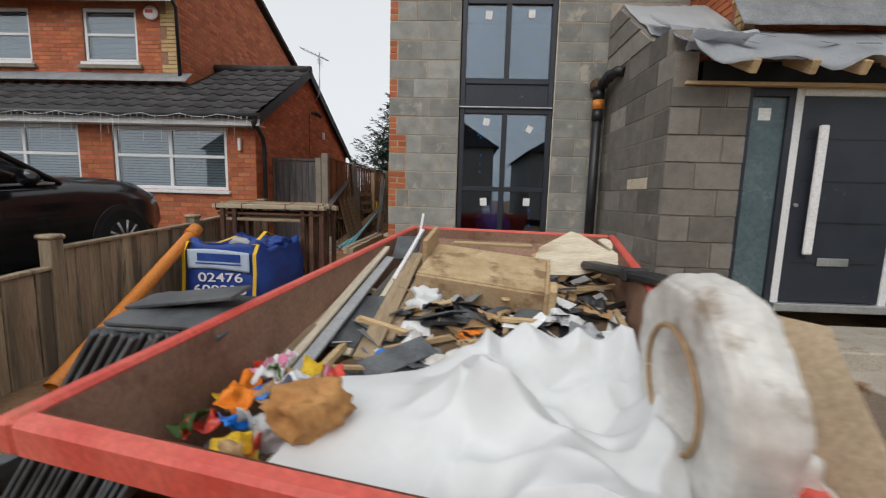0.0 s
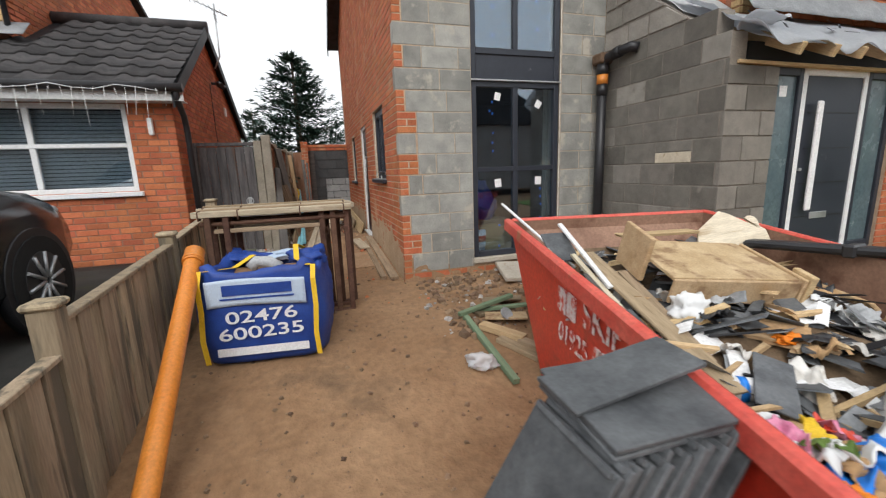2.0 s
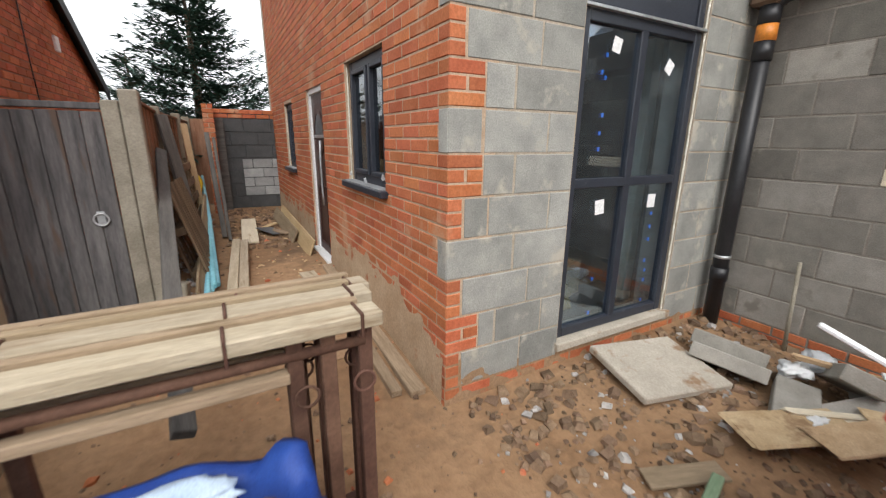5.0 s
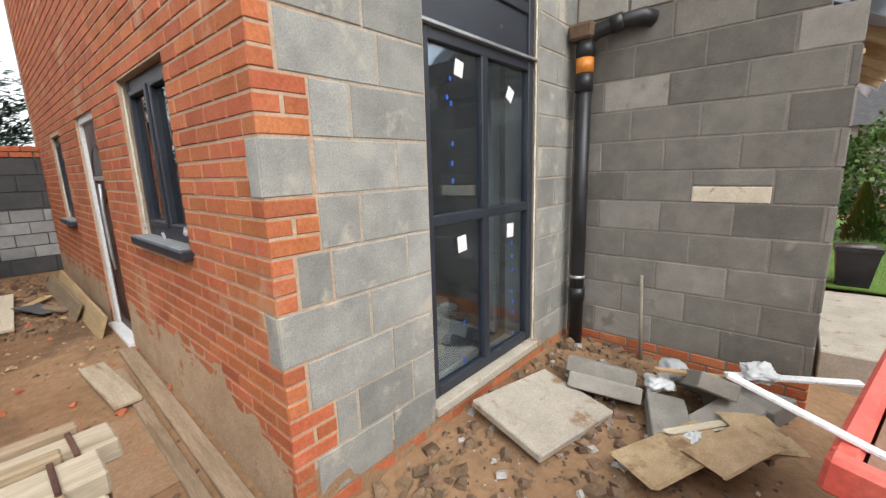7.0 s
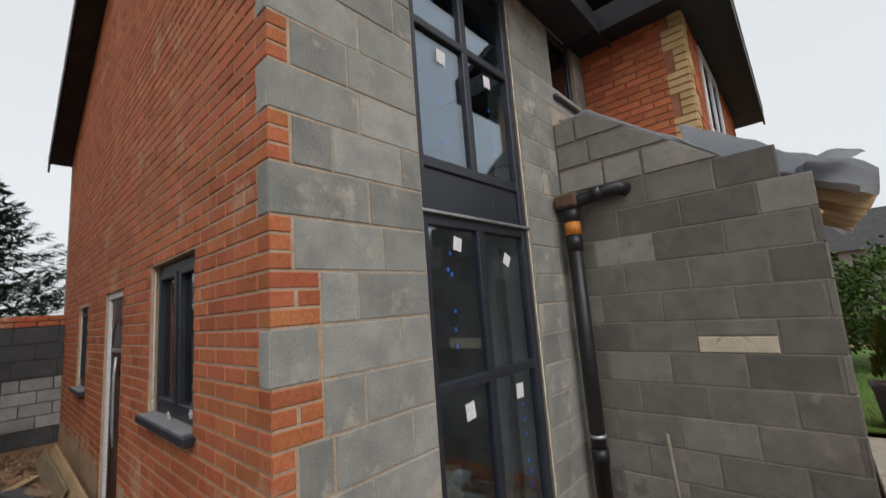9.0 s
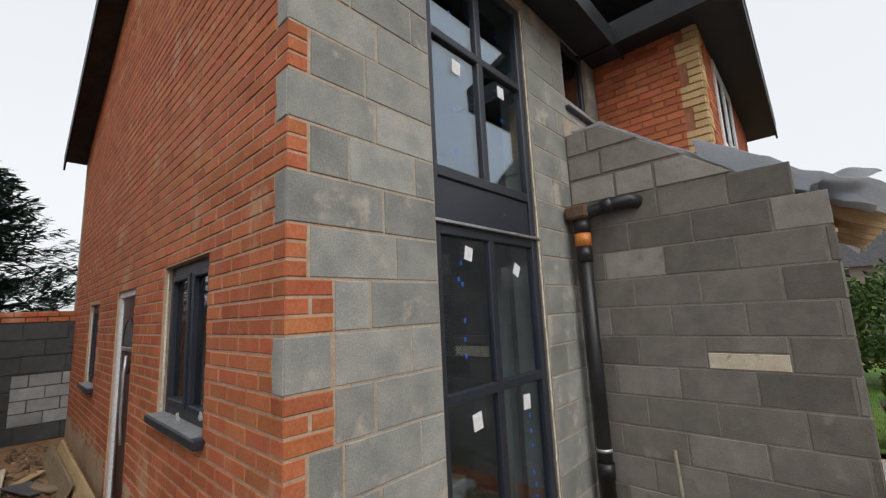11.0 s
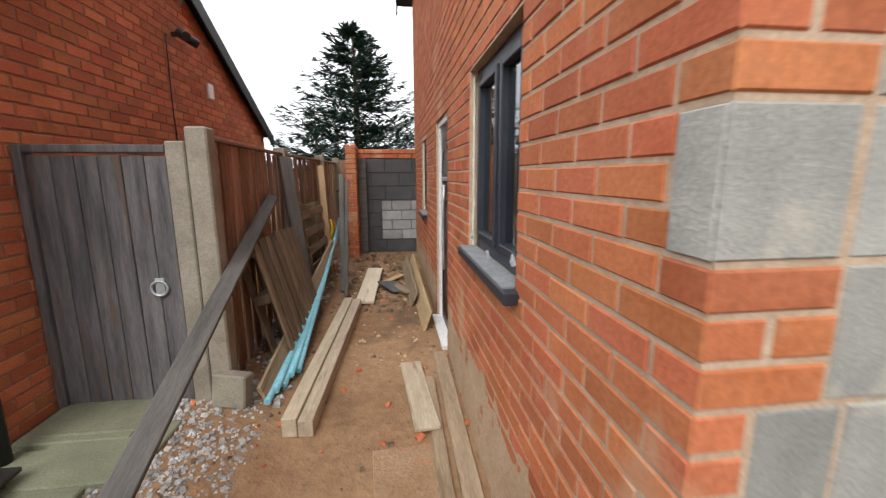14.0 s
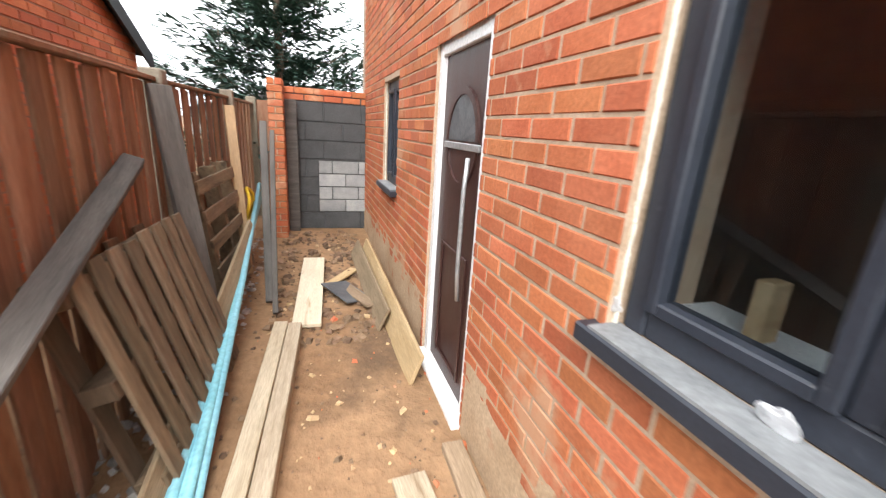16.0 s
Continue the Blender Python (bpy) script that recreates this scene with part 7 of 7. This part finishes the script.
def leafy(name, at, sx, sy, sz, n, label, cat, material, size, seed, kind=""):
    r2 = random.Random(seed)
    t = thing(name, label, cat, at, kind=kind)
    st = bmesh.new()
    for k in range(6):
        a = k * 1.05
        tube(st, [(0.1 * sx * math.cos(a), 0.1 * sy * math.sin(a), 0), (0.55 * sx * math.cos(a), 0.55 * sy * math.sin(a), sz * 0.7)], 0.03, 5, True, 0.008)
    part("stems", st, BARK, t)
    vs, fs = [], []
    for i in range(n):
        u, v = r2.uniform(0, 2 * math.pi), math.acos(r2.uniform(-1, 1))
        rad = r2.uniform(0.72, 1.0) * (1 + 0.30 * noise.noise(Vector((math.cos(u) * 2, math.sin(u) * 2, seed + v * 2))))
        c = Vector((sx * rad * math.sin(v) * math.cos(u), sy * rad * math.sin(v) * math.sin(u), sz / 2 + sz / 2 * rad * math.cos(v)))
        ax = Vector((r2.gauss(0, 1), r2.gauss(0, 1), r2.gauss(0, 1))).normalized()
        sd = ax.orthogonal().normalized()
        l = size * r2.uniform(0.7, 1.4)
        k = len(vs)
        vs += [c, c + ax * l * 0.5 + sd * l * 0.28, c + ax * l, c + ax * l * 0.5 - sd * l * 0.28]
        fs.append((k, k + 1, k + 2, k + 3))
    me = bpy.data.meshes.new("leaves")
    me.from_pydata(vs, [], fs)
    me.materials.append(material)
    ob = new("leaves", me); ob.parent = t
    return t
for k, (x, y, sx, sy, sz, s) in enumerate(((9.0, 2.2, 1.1, 1.2, 2.2, 1), (9.3, 4.0, 1.2, 1.3, 2.4, 2), (9.4, 0.4, 1.1, 1.2, 2.0, 3), (9.2, -1.4, 1.1, 1.2, 1.9, 4))):
    leafy("hedge_bush", (x, y, 0.1), sx, sy, sz, 5200, "rounded green garden bush behind the lawn", "bush", LEAF, 0.10, s)
structure("lawn", grid_sheet(20, 20, lambda u, v: (4.8 + 7 * u, -3 + 8 * v, 0.16 + 0.02 * noise.noise(Vector((u * 5, v * 5, 0)))), 0.03), GRASS, "mown green lawn of the next garden")
r2 = random.Random(5)
vs, fs = [], []
for i in range(5000):
    x, y = r2.uniform(4.9, 9), r2.uniform(0.5, 3.4)
    h, w, a = r2.uniform(0.03, 0.08), 0.006, r2.uniform(0, 6.28)
    k = len(vs)
    vs += [(x, y, 0.15), (x + w * math.cos(a), y + w * math.sin(a), 0.15), (x + r2.uniform(-0.02, 0.02), y + r2.uniform(-0.02, 0.02), 0.15 + h)]
    fs.append((k, k + 1, k + 2))
me = bpy.data.meshes.new("grass_blades"); me.from_pydata(vs, [], fs); me.materials.append(GRASS)
tagged(new("grass_blades", me), "blades of green lawn grass", "grass", "", "stuff")
pl = thing("planter", "black square planter with a bright green shrub", "planter", (5.0, 3.02, 0.16))
part("pot", loft([[(-w, -w, z), (w, -w, z), (w, w, z), (-w, w, z)] for w, z in ((0.13, 0), (0.18, 0.40), (0.19, 0.40), (0.19, 0.45))], False), BLACK, pl)
part("pebbles", rough_lump(0.15, 1, 1, 0.2, 2, 2, 0.3), GRAVEL, pl, "pale pebbles", m=Matrix.Translation((0, 0, 0.45)))
vs, fs = [], []
for i in range(700):
    a, h = r2.uniform(0, 6.28), r2.random()
    rad = 0.15 * (1 - h) * r2.uniform(0.5, 1) + 0.02
    c = Vector((rad * math.cos(a), rad * math.sin(a), 0.48 + 0.6 * h))
    k = len(vs)
    vs += [c, c + Vector((0.02, 0.01, 0.05)), c + Vector((0.01 * math.cos(a), 0.02, 0.10)), c + Vector((-0.02, 0, 0.05))]
    fs.append((k, k + 1, k + 2, k + 3))
me = bpy.data.meshes.new("foliage"); me.from_pydata(vs, [], fs); me.materials.append(LEAF)
ob = new("foliage", me); ob.parent = pl
for k, (x, y, w, h) in enumerate(((26, -2.0, 9, 4.6), (27, 9.5, 9, 4.8), (-4, 42, 10, 3.2), (-16, 38, 10, 4.2), (-13, -19, 9, 6.6), (-2.5, -18, 9, 6.8), (9, -19, 9.5, 6.6), (20, -20, 9, 6.6))):
    hs = thing("far_house", "distant pale house with a dark pitched roof", "house", (x, y, 0), "far houses")
    part("wall", cube(-w / 2, w / 2, -w / 2, w / 2, 0, h * 0.62), FAR_WALL, hs)
    bm = bmesh.new()
    q = [bm.verts.new(p) for p in ((-w / 2 - 0.3, -w / 2 - 0.3, h * 0.6), (w / 2 + 0.3, -w / 2 - 0.3, h * 0.6), (w / 2 + 0.3, w / 2 + 0.3, h * 0.6), (-w / 2 - 0.3, w / 2 + 0.3, h * 0.6), (0, -w / 2 - 0.3, h * 1.05), (0, w / 2 + 0.3, h * 1.05))]
    for f in ((0, 4, 5, 3), (1, 2, 5, 4), (0, 1, 4), (2, 3, 5), (3, 2, 1, 0)): bm.faces.new([q[i] for i in f])
    rf = part("roof", bm, ROOFTILE, hs)
    part("chimney", cube(-0.3, 0.3, -0.3, 0.3, h * 0.95, h * 1.25), OLD_BRICK, rf)
    for j in (-1, 1):
        part("window", cube(-w / 2 - 0.02, -w / 2 - 0.005, j * 2 - 0.6, j * 2 + 0.6, h * 0.25, h * 0.5), FRAME, hs)

# ---- things seen inside through the glass ----
solo("cardboard_box", cube(-0.22, 0.22, -0.02, 0.02, 0, 0.42, 0.004), CARD, "open brown cardboard box flap inside the window", "cardboard box", Matrix.Translation((0.62, 5.55, 0.165)) @ pose(0, 0, 0, -18, 0, 8))
solo("cardboard_box", cube(-0.2, 0.2, -0.2, 0.2, 0, 0.32, 0.004), CARD, "closed brown cardboard box on the bare floor", "cardboard box", Matrix.Translation((0.95, 5.95, 0.165)) @ pose(0, 0, 0, 0, 0, 20))
tub = thing("tub", "white and red plastic tub on the bare floor", "tub", (0.40, 5.60, 0.165))
part("tub_body", tube(bmesh.new(), [(0, 0, 0), (0, 0, 0.34)], 0.13, 20, True, 0.15), WHITE, tub)
part("band", tube(bmesh.new(), [(0, 0, 0.20), (0, 0, 0.28)], 0.149, 20), SKIP_RED, tub)
solo("rubble_sack", bagform(0.26, 1.0, 0.8, 1.3, 71, 0.6), BAG_BLUE, "dark blue sack of building waste inside", "sack", Matrix.Translation((0.72, 6.2, 0.75)))
solo("work_bench", cube(-0.4, 0.4, -0.3, 0.3, 0, 0.42, 0.01), OLD_TIMBER, "old wooden box bench inside the house", "bench", Matrix.Translation((0.70, 6.25, 0.165)))
structure("stud_wall", cube(1.42, 1.52, 5.5, 5.6, 0.16, 2.36), PALE_TIMBER, "bare timber stud inside the window")
solo("yellow_notice", cube(-0.002, 0.002, -0.1, 0.1, -0.14, 0.14), YELLOW, "yellow notice on the inner wall", "notice", Matrix.Translation((1.195, 8.9, 1.7)))

# ---- masonry: last ----
# brick side wall
teeth = {0: 0.10, 1: 0.215, 2: 0.10, 3: 0, 4: 0.10, 5: 0.215, 6: 0, 7: 0.215, 8: 0.10, 9: 0, 10: 0.10, 11: 0, 12: 0.10, 13: 0, 14: 0.1, 15: 0, 16: 0.1, 17: 0, 18: 0.1, 19: 0}
block_ends = [(0, Y0 + 0.102, 0.15 + 0.225 * k, 0.375 + 0.225 * k) for k, w in teeth.items() if w == 0]
rects = lay(Y0, REAR, 0.0, EAVE, 0.225, 0.075, 0.011, [W1, DOOR, W2] + block_ends)


def side_out(u, z, d): return (X0 + 0.004 - d, u, z)


near = lambda r: 5.2 < r[0] < 7.9 and 0.75 < r[2] < 2.45
pieces("brick", rects, side_out, 0.005, BRICK, wall_side, near, 300)
pieces("brick", lay(Y0, REAR, EAVE, RIDGE_Z, 0.225, 0.075, 0.011, [], top=gable_span), side_out, 0.005, BRICK, gable)
# block ends that turn the corner
for k, w in teeth.items():
    z = 0.15 + 0.225 * k
    if w == 0 and z < EAVE - 0.2:
        b2 = cube(X0 - 0.002, X0 + 0.0035, Y0 + 0.006, Y0 + 0.098, z + 0.005, z + 0.218, 0.003)
        part("block", b2, BLOCK, wall_side)
# cement smeared over the lowest bricks
def smear(u, v):
    y = 5.08 + 6.45 * u
    hi = 0.66 + 0.10 * noise.noise(Vector((y * 2.2, 0, 0))) + 0.05 * noise.noise(Vector((y * 8, 2, 0))) - 0.30 * max(0, 0.10 - u) / 0.10 + 0.05 * u
    z = -0.1 + (hi + 0.1) * v
    return (X0 - 0.0042 - 0.003 * (1 - v) + 0.006 * v ** 4 + 0.0040 * noise.noise(Vector((y * 6, z * 11, 1))), y, z)
sm = grid_sheet(260, 30, smear)
bmesh.ops.delete(sm, geom=[f for f in sm.faces if DOOR[0] - 0.03 < f.calc_center_median().y < DOOR[1] + 0.03 and f.calc_center_median().z > 0.10], context="FACES")
structure("cement_band", sm, RENDER, "sandy cement smeared along the wall foot")


def mud(u, v):
    x = X0 - 0.004 + 2.60 * u
    hi = 0.21 + 0.07 * noise.noise(Vector((x * 3.1, 5, 0))) + 0.03 * noise.noise(Vector((x * 11, 2, 0))) + 0.12 * max(0, 0.25 - u) / 0.25
    if 0.12 < x < 1.40: hi = min(hi, 0.17)
    z = -0.15 + (hi + 0.15) * v
    return (x, Y0 - 0.0035 + 0.006 * v * v + 0.004 * noise.noise(Vector((x * 8, z * 12, 3))), z)
structure("mud_band", grid_sheet(160, 20, mud), MUD, "dried mud splashed along the foot of the front wall")


def front_out(u, z, d): return (u, Y0 + 0.0035 - d, z)


# front wall: blocks toothed into the corner bricks
starts = {0: (-0.16,), 1: (-0.36, 0.0), 2: (-0.13,), 3: (-0.25,), 4: (-0.44, 0.0), 5: (-0.27,), 6: (-0.485, -0.045), 7: (-0.29,), 8: (-0.13,), 9: (-0.2,), 10: (-0.4, 0.02), 11: (-0.24,), 12: (-0.3,), 13: (-0.22,), 14: (-0.38, 0.03), 15: (-0.2,), 16: (-0.3,), 17: (-0.25,), 18: (-0.4,), 19: (-0.2,)}
J = 0.011
blocks, fbricks = [], []
for k in range(20):
    z = 0.15 + 0.225 * k
    h = min(0.225, EAVE - z) - J
    if h < 0.05: continue
    cuts = [X0 + teeth[k]] + list(starts[k]) + [TALL[0]]
    for a, b in zip(cuts, cuts[1:]): blocks.append((a + (J / 2 if a > X0 else 0), b - a - J, z + J / 2, h))
    right = [TALL[1], (1.62 if k % 2 else 1.78), X1 - 0.002]
    if z > 3.35: right = [TALL[1], (1.62 if k % 2 else 1.8)] + ([2.05, UPWIN[1], JX - 0.01] if UPWIN[2] < z + 0.1 < UPWIN[3] else [2.24 if k % 2 else 2.05, JX - 0.01])
    for a, b in zip(right, right[1:]):
        if (a, b) == (2.05, UPWIN[1]): continue
        blocks.append((a + J / 2, b - a - J, z + J / 2, h))
    if teeth[k]:
        for j in range(3):
            w = teeth[k]
            zz = z + 0.075 * j
            if w > 0.15 and j == 1:
                fbricks += [(X0, 0.105, zz + J / 2, 0.064), (X0 + 0.116, w - 0.12, zz + J / 2, 0.064)]
            else: fbricks.append((X0, w - J / 2, zz + J / 2, 0.064))
for k in range(2):
    a = X0
    while a < X1 - 0.05:
        b = min(a + (0.225 if a > X0 or k == 0 else 0.1125), X1 - 0.002)
        fbricks.append((a, b - a - J, 0.0 + 0.075 * k + J / 2, 0.064)); a = b
pieces("block", blocks, front_out, 0.0045, BLOCK, wall_front, lambda r: True)
pieces("brick", fbricks, front_out, 0.0045, BRICK, wall_front, lambda r: True)
# small upper window in the front wall
w5 = thing("window_5", "small dark grey window under the eaves", "window", kind="structure")
for a, b, c, d in ((UPWIN[0] + 0.01, UPWIN[1] - 0.01, UPWIN[2], UPWIN[2] + 0.06), (UPWIN[0] + 0.01, UPWIN[1] - 0.01, UPWIN[3] - 0.06, UPWIN[3]), (UPWIN[0] + 0.01, UPWIN[0] + 0.07, UPWIN[2] + 0.06, UPWIN[3] - 0.06), (UPWIN[1] - 0.07, UPWIN[1] - 0.01, UPWIN[2] + 0.06, UPWIN[3] - 0.06)):
    part("window_frame", cube(a, b, Y0 + 0.04, Y0 + 0.1, c, d, 0.006), FRAME, w5)
pane(UPWIN[0] + 0.07, UPWIN[1] - 0.07, Y0 + 0.06, Y0 + 0.066, UPWIN[2] + 0.06, UPWIN[3] - 0.06, w5)
part("window_sill", cube(UPWIN[0] - 0.03, UPWIN[1] + 0.03, Y0 - 0.04, Y0 + 0.03, UPWIN[2] - 0.04, UPWIN[2] - 0.002, 0.005), FRAME, w5)

# extension side wall blocks with one pale half block
WB = (3.72, 4.17, 1.305, 1.53)
eb, eb_pale = [], []
dry = random.Random(17)
for k in range(11):
    z = 0.18 + 0.225 * k
    off = 3.46 if k % 2 == 0 else 3.70
    front_end = EXT_F if z < 2.4 else 3.56
    cuts = [front_end] + [off + 0.45 * i for i in range(-1, 5) if front_end + 0.03 < off + 0.45 * i < Y0 - 0.03] + [Y0 - 0.002]
    if k == 5: cuts = [EXT_F, 3.72, 4.17, 4.62, Y0 - 0.002]
    for a, b in zip(cuts, cuts[1:]):
        if k == 5 and abs(a - 3.72) < 0.01: continue
        r = (a + (J / 2 if a > EXT_F else 0), b - a - J / 2 - (J / 2 if a > EXT_F else 0), z + J / 2, 0.225 - J)
        (eb_pale if dry.random() < (0.30 if k < 5 else 0.10) else eb).append(r)
ext_out = lambda u, z, d: (X1 + 0.003 - d, u, z)
pieces("block", eb, ext_out, 0.0035, BLOCK_TAN, wall_ext, lambda r: True)
pieces("block", eb_pale, ext_out, 0.004, BLOCK_PALE_TAN, wall_ext, lambda r: True)
# roughly cut blocks that follow the roof slope
for k in range(3):
    z0, z1 = CUT_Z + 0.225 * k + 0.007, CUT_Z + 0.225 * (k + 1) - 0.012
    first = CUT_Y + (z0 - CUT_Z) / CUT_K + 0.01
    joints = [first] + [y for y in (4.02 + 0.13 * k, 4.36 + 0.06 * k, 4.66 + 0.1 * k) if y > first + 0.3] + [Y0 - 0.002]
    for i, (a, b) in enumerate(zip(joints, joints[1:])):
        lean = (z1 - z0) / CUT_K if i == 0 else 0
        bm = bmesh.new()
        q = [(a + 0.01, z0), (b - 0.01, z0 + 0.004), (b - 0.012, z1), (min(a + lean + 0.012, b - 0.03), z1 - 0.004)]
        lo = [bm.verts.new((X1 + 0.003, y, z)) for y, z in q]
        hi = [bm.verts.new((X1 - 0.010, y + (0.005 if j in (0, 3) else -0.005), z + (0.005 if j < 2 else -0.005))) for j, (y, z) in enumerate(q)]
        bm.faces.new(hi)
        for j in range(4): bm.faces.new((lo[j], lo[(j + 1) % 4], hi[(j + 1) % 4], hi[j]))
        part("block", bm, BLOCK_PALE_TAN, wall_ext)
pieces("block", [(3.725, 0.44, 1.31, 0.105)], ext_out, 0.006, PALE_TIMBER, wall_ext, lambda r: True)
pieces("block", [(3.725, 0.44, 1.425, 0.10)], ext_out, 0.004, BLOCK_TAN, wall_ext, lambda r: True)
pieces("brick", lay(EXT_F, Y0 - 0.002, -0.045, 0.18, 0.225, 0.075, 0.011, []), ext_out, 0.006, BRICK, wall_ext, lambda r: True)
extf_out = lambda u, z, d: (u, EXT_F + 0.010 - d, z)
pieces("block", lay(X1 - 0.002, 2.58, 0.18, 2.15, 0.45, 0.225, 0.011, [], 0.55), extf_out, 0.012, BLOCK_TAN, wall_ext_front, lambda r: True)
part("corner_fill", cube(X1 + 0.009, X1 + 0.2, EXT_F + 0.0105, EXT_F + 0.0195, -0.3, 2.4), BLOCK_MORTAR, wall_ext_front)
pieces("brick", lay(4.42, 6.5, 0.1, 2.4, 0.225, 0.075, 0.011, []), extf_out, 0.012, BRICK, wall_ext_front, lambda r: r[0] < 5, 100)
# brick upper storey that stands forward
pieces("brick", lay(JX, 6.5, 2.7, EAVE, 0.225, 0.075, 0.011, [(3.55, 4.75, 3.35, 4.35), (JX, JX + 0.22, 0, 9)]), lambda u, z, d: (u, JY - d, z), 0.011, OLD_BRICK, wall_return, lambda r: r[0] < 3.4, 100)
pieces("brick", lay(JY, Y0, 2.7, EAVE, 0.225, 0.075, 0.011, [(JY, JY + 0.18, 0, 9)]), lambda u, z, d: (JX - d, u, z), 0.011, OLD_BRICK, wall_return, lambda r: True, 150)
for k in range(24):
    z = 2.7 + 0.075 * k
    w = 0.225 if (k // 3) % 2 else 0.12
    pieces("quoin_brick", [(JX, w - J, z, 0.064)], lambda u, z, d: (u, JY - d, z), 0.013, YELLOW_BRICK, wall_return, lambda r: True)
    pieces("quoin_brick", [(JY, (0.12 if (k // 3) % 2 else 0.2) - J, z, 0.064)], lambda u, z, d: (JX - d, u, z), 0.013, YELLOW_BRICK, wall_return, lambda r: True)

# neighbour's bricks
nf = lambda u, z, d: (u, NY + 0.010 - d, z)
pieces("brick", lay(-9.0, NX, 0.0, 2.30, 0.225, 0.075, 0.011, NW), nf, 0.0055, OLD_BRICK, nwall, lambda r: r[0] > -4.2, 250)
ns = lambda u, z, d: (NX - 0.010 + d, u, z)
pieces("brick", lay(NY, NBY, 0.0, NRZ, 0.225, 0.075, 0.011, [], top=nspan), ns, 0.0055, OLD_BRICK, ngab, lambda r: r[0] < 8.4 and r[2] > 1.2, 250)
uf = lambda u, z, d: (u, UY + 0.010 - d, z)
pieces("brick", lay(-9.6, UX - 0.35, 3.2, 4.75, 0.225, 0.075, 0.011, UW), uf, 0.0055, OLD_BRICK, upper, None)
pieces("brick", lay(UX - 0.35, UX, 3.2, 4.75, 0.225, 0.075, 0.011, [(UX - 0.34, UX, 3.2, 4.75)]), uf, 0.0055, OLD_BRICK, upper, None)
us = lambda u, z, d: (UX - 0.010 + d, u, z)
uspan = lambda z: (UY, 13.6) if z < 4.75 else (UY + (z - 4.85) / 1.25 * 2.7, 13.6 - (z - 4.75) / 1.35 * 3.3)
pieces("brick", lay(UY, 13.6, 3.2, 6.1, 0.225, 0.075, 0.011, [], top=uspan), us, 0.0055, OLD_BRICK, upgab, None)
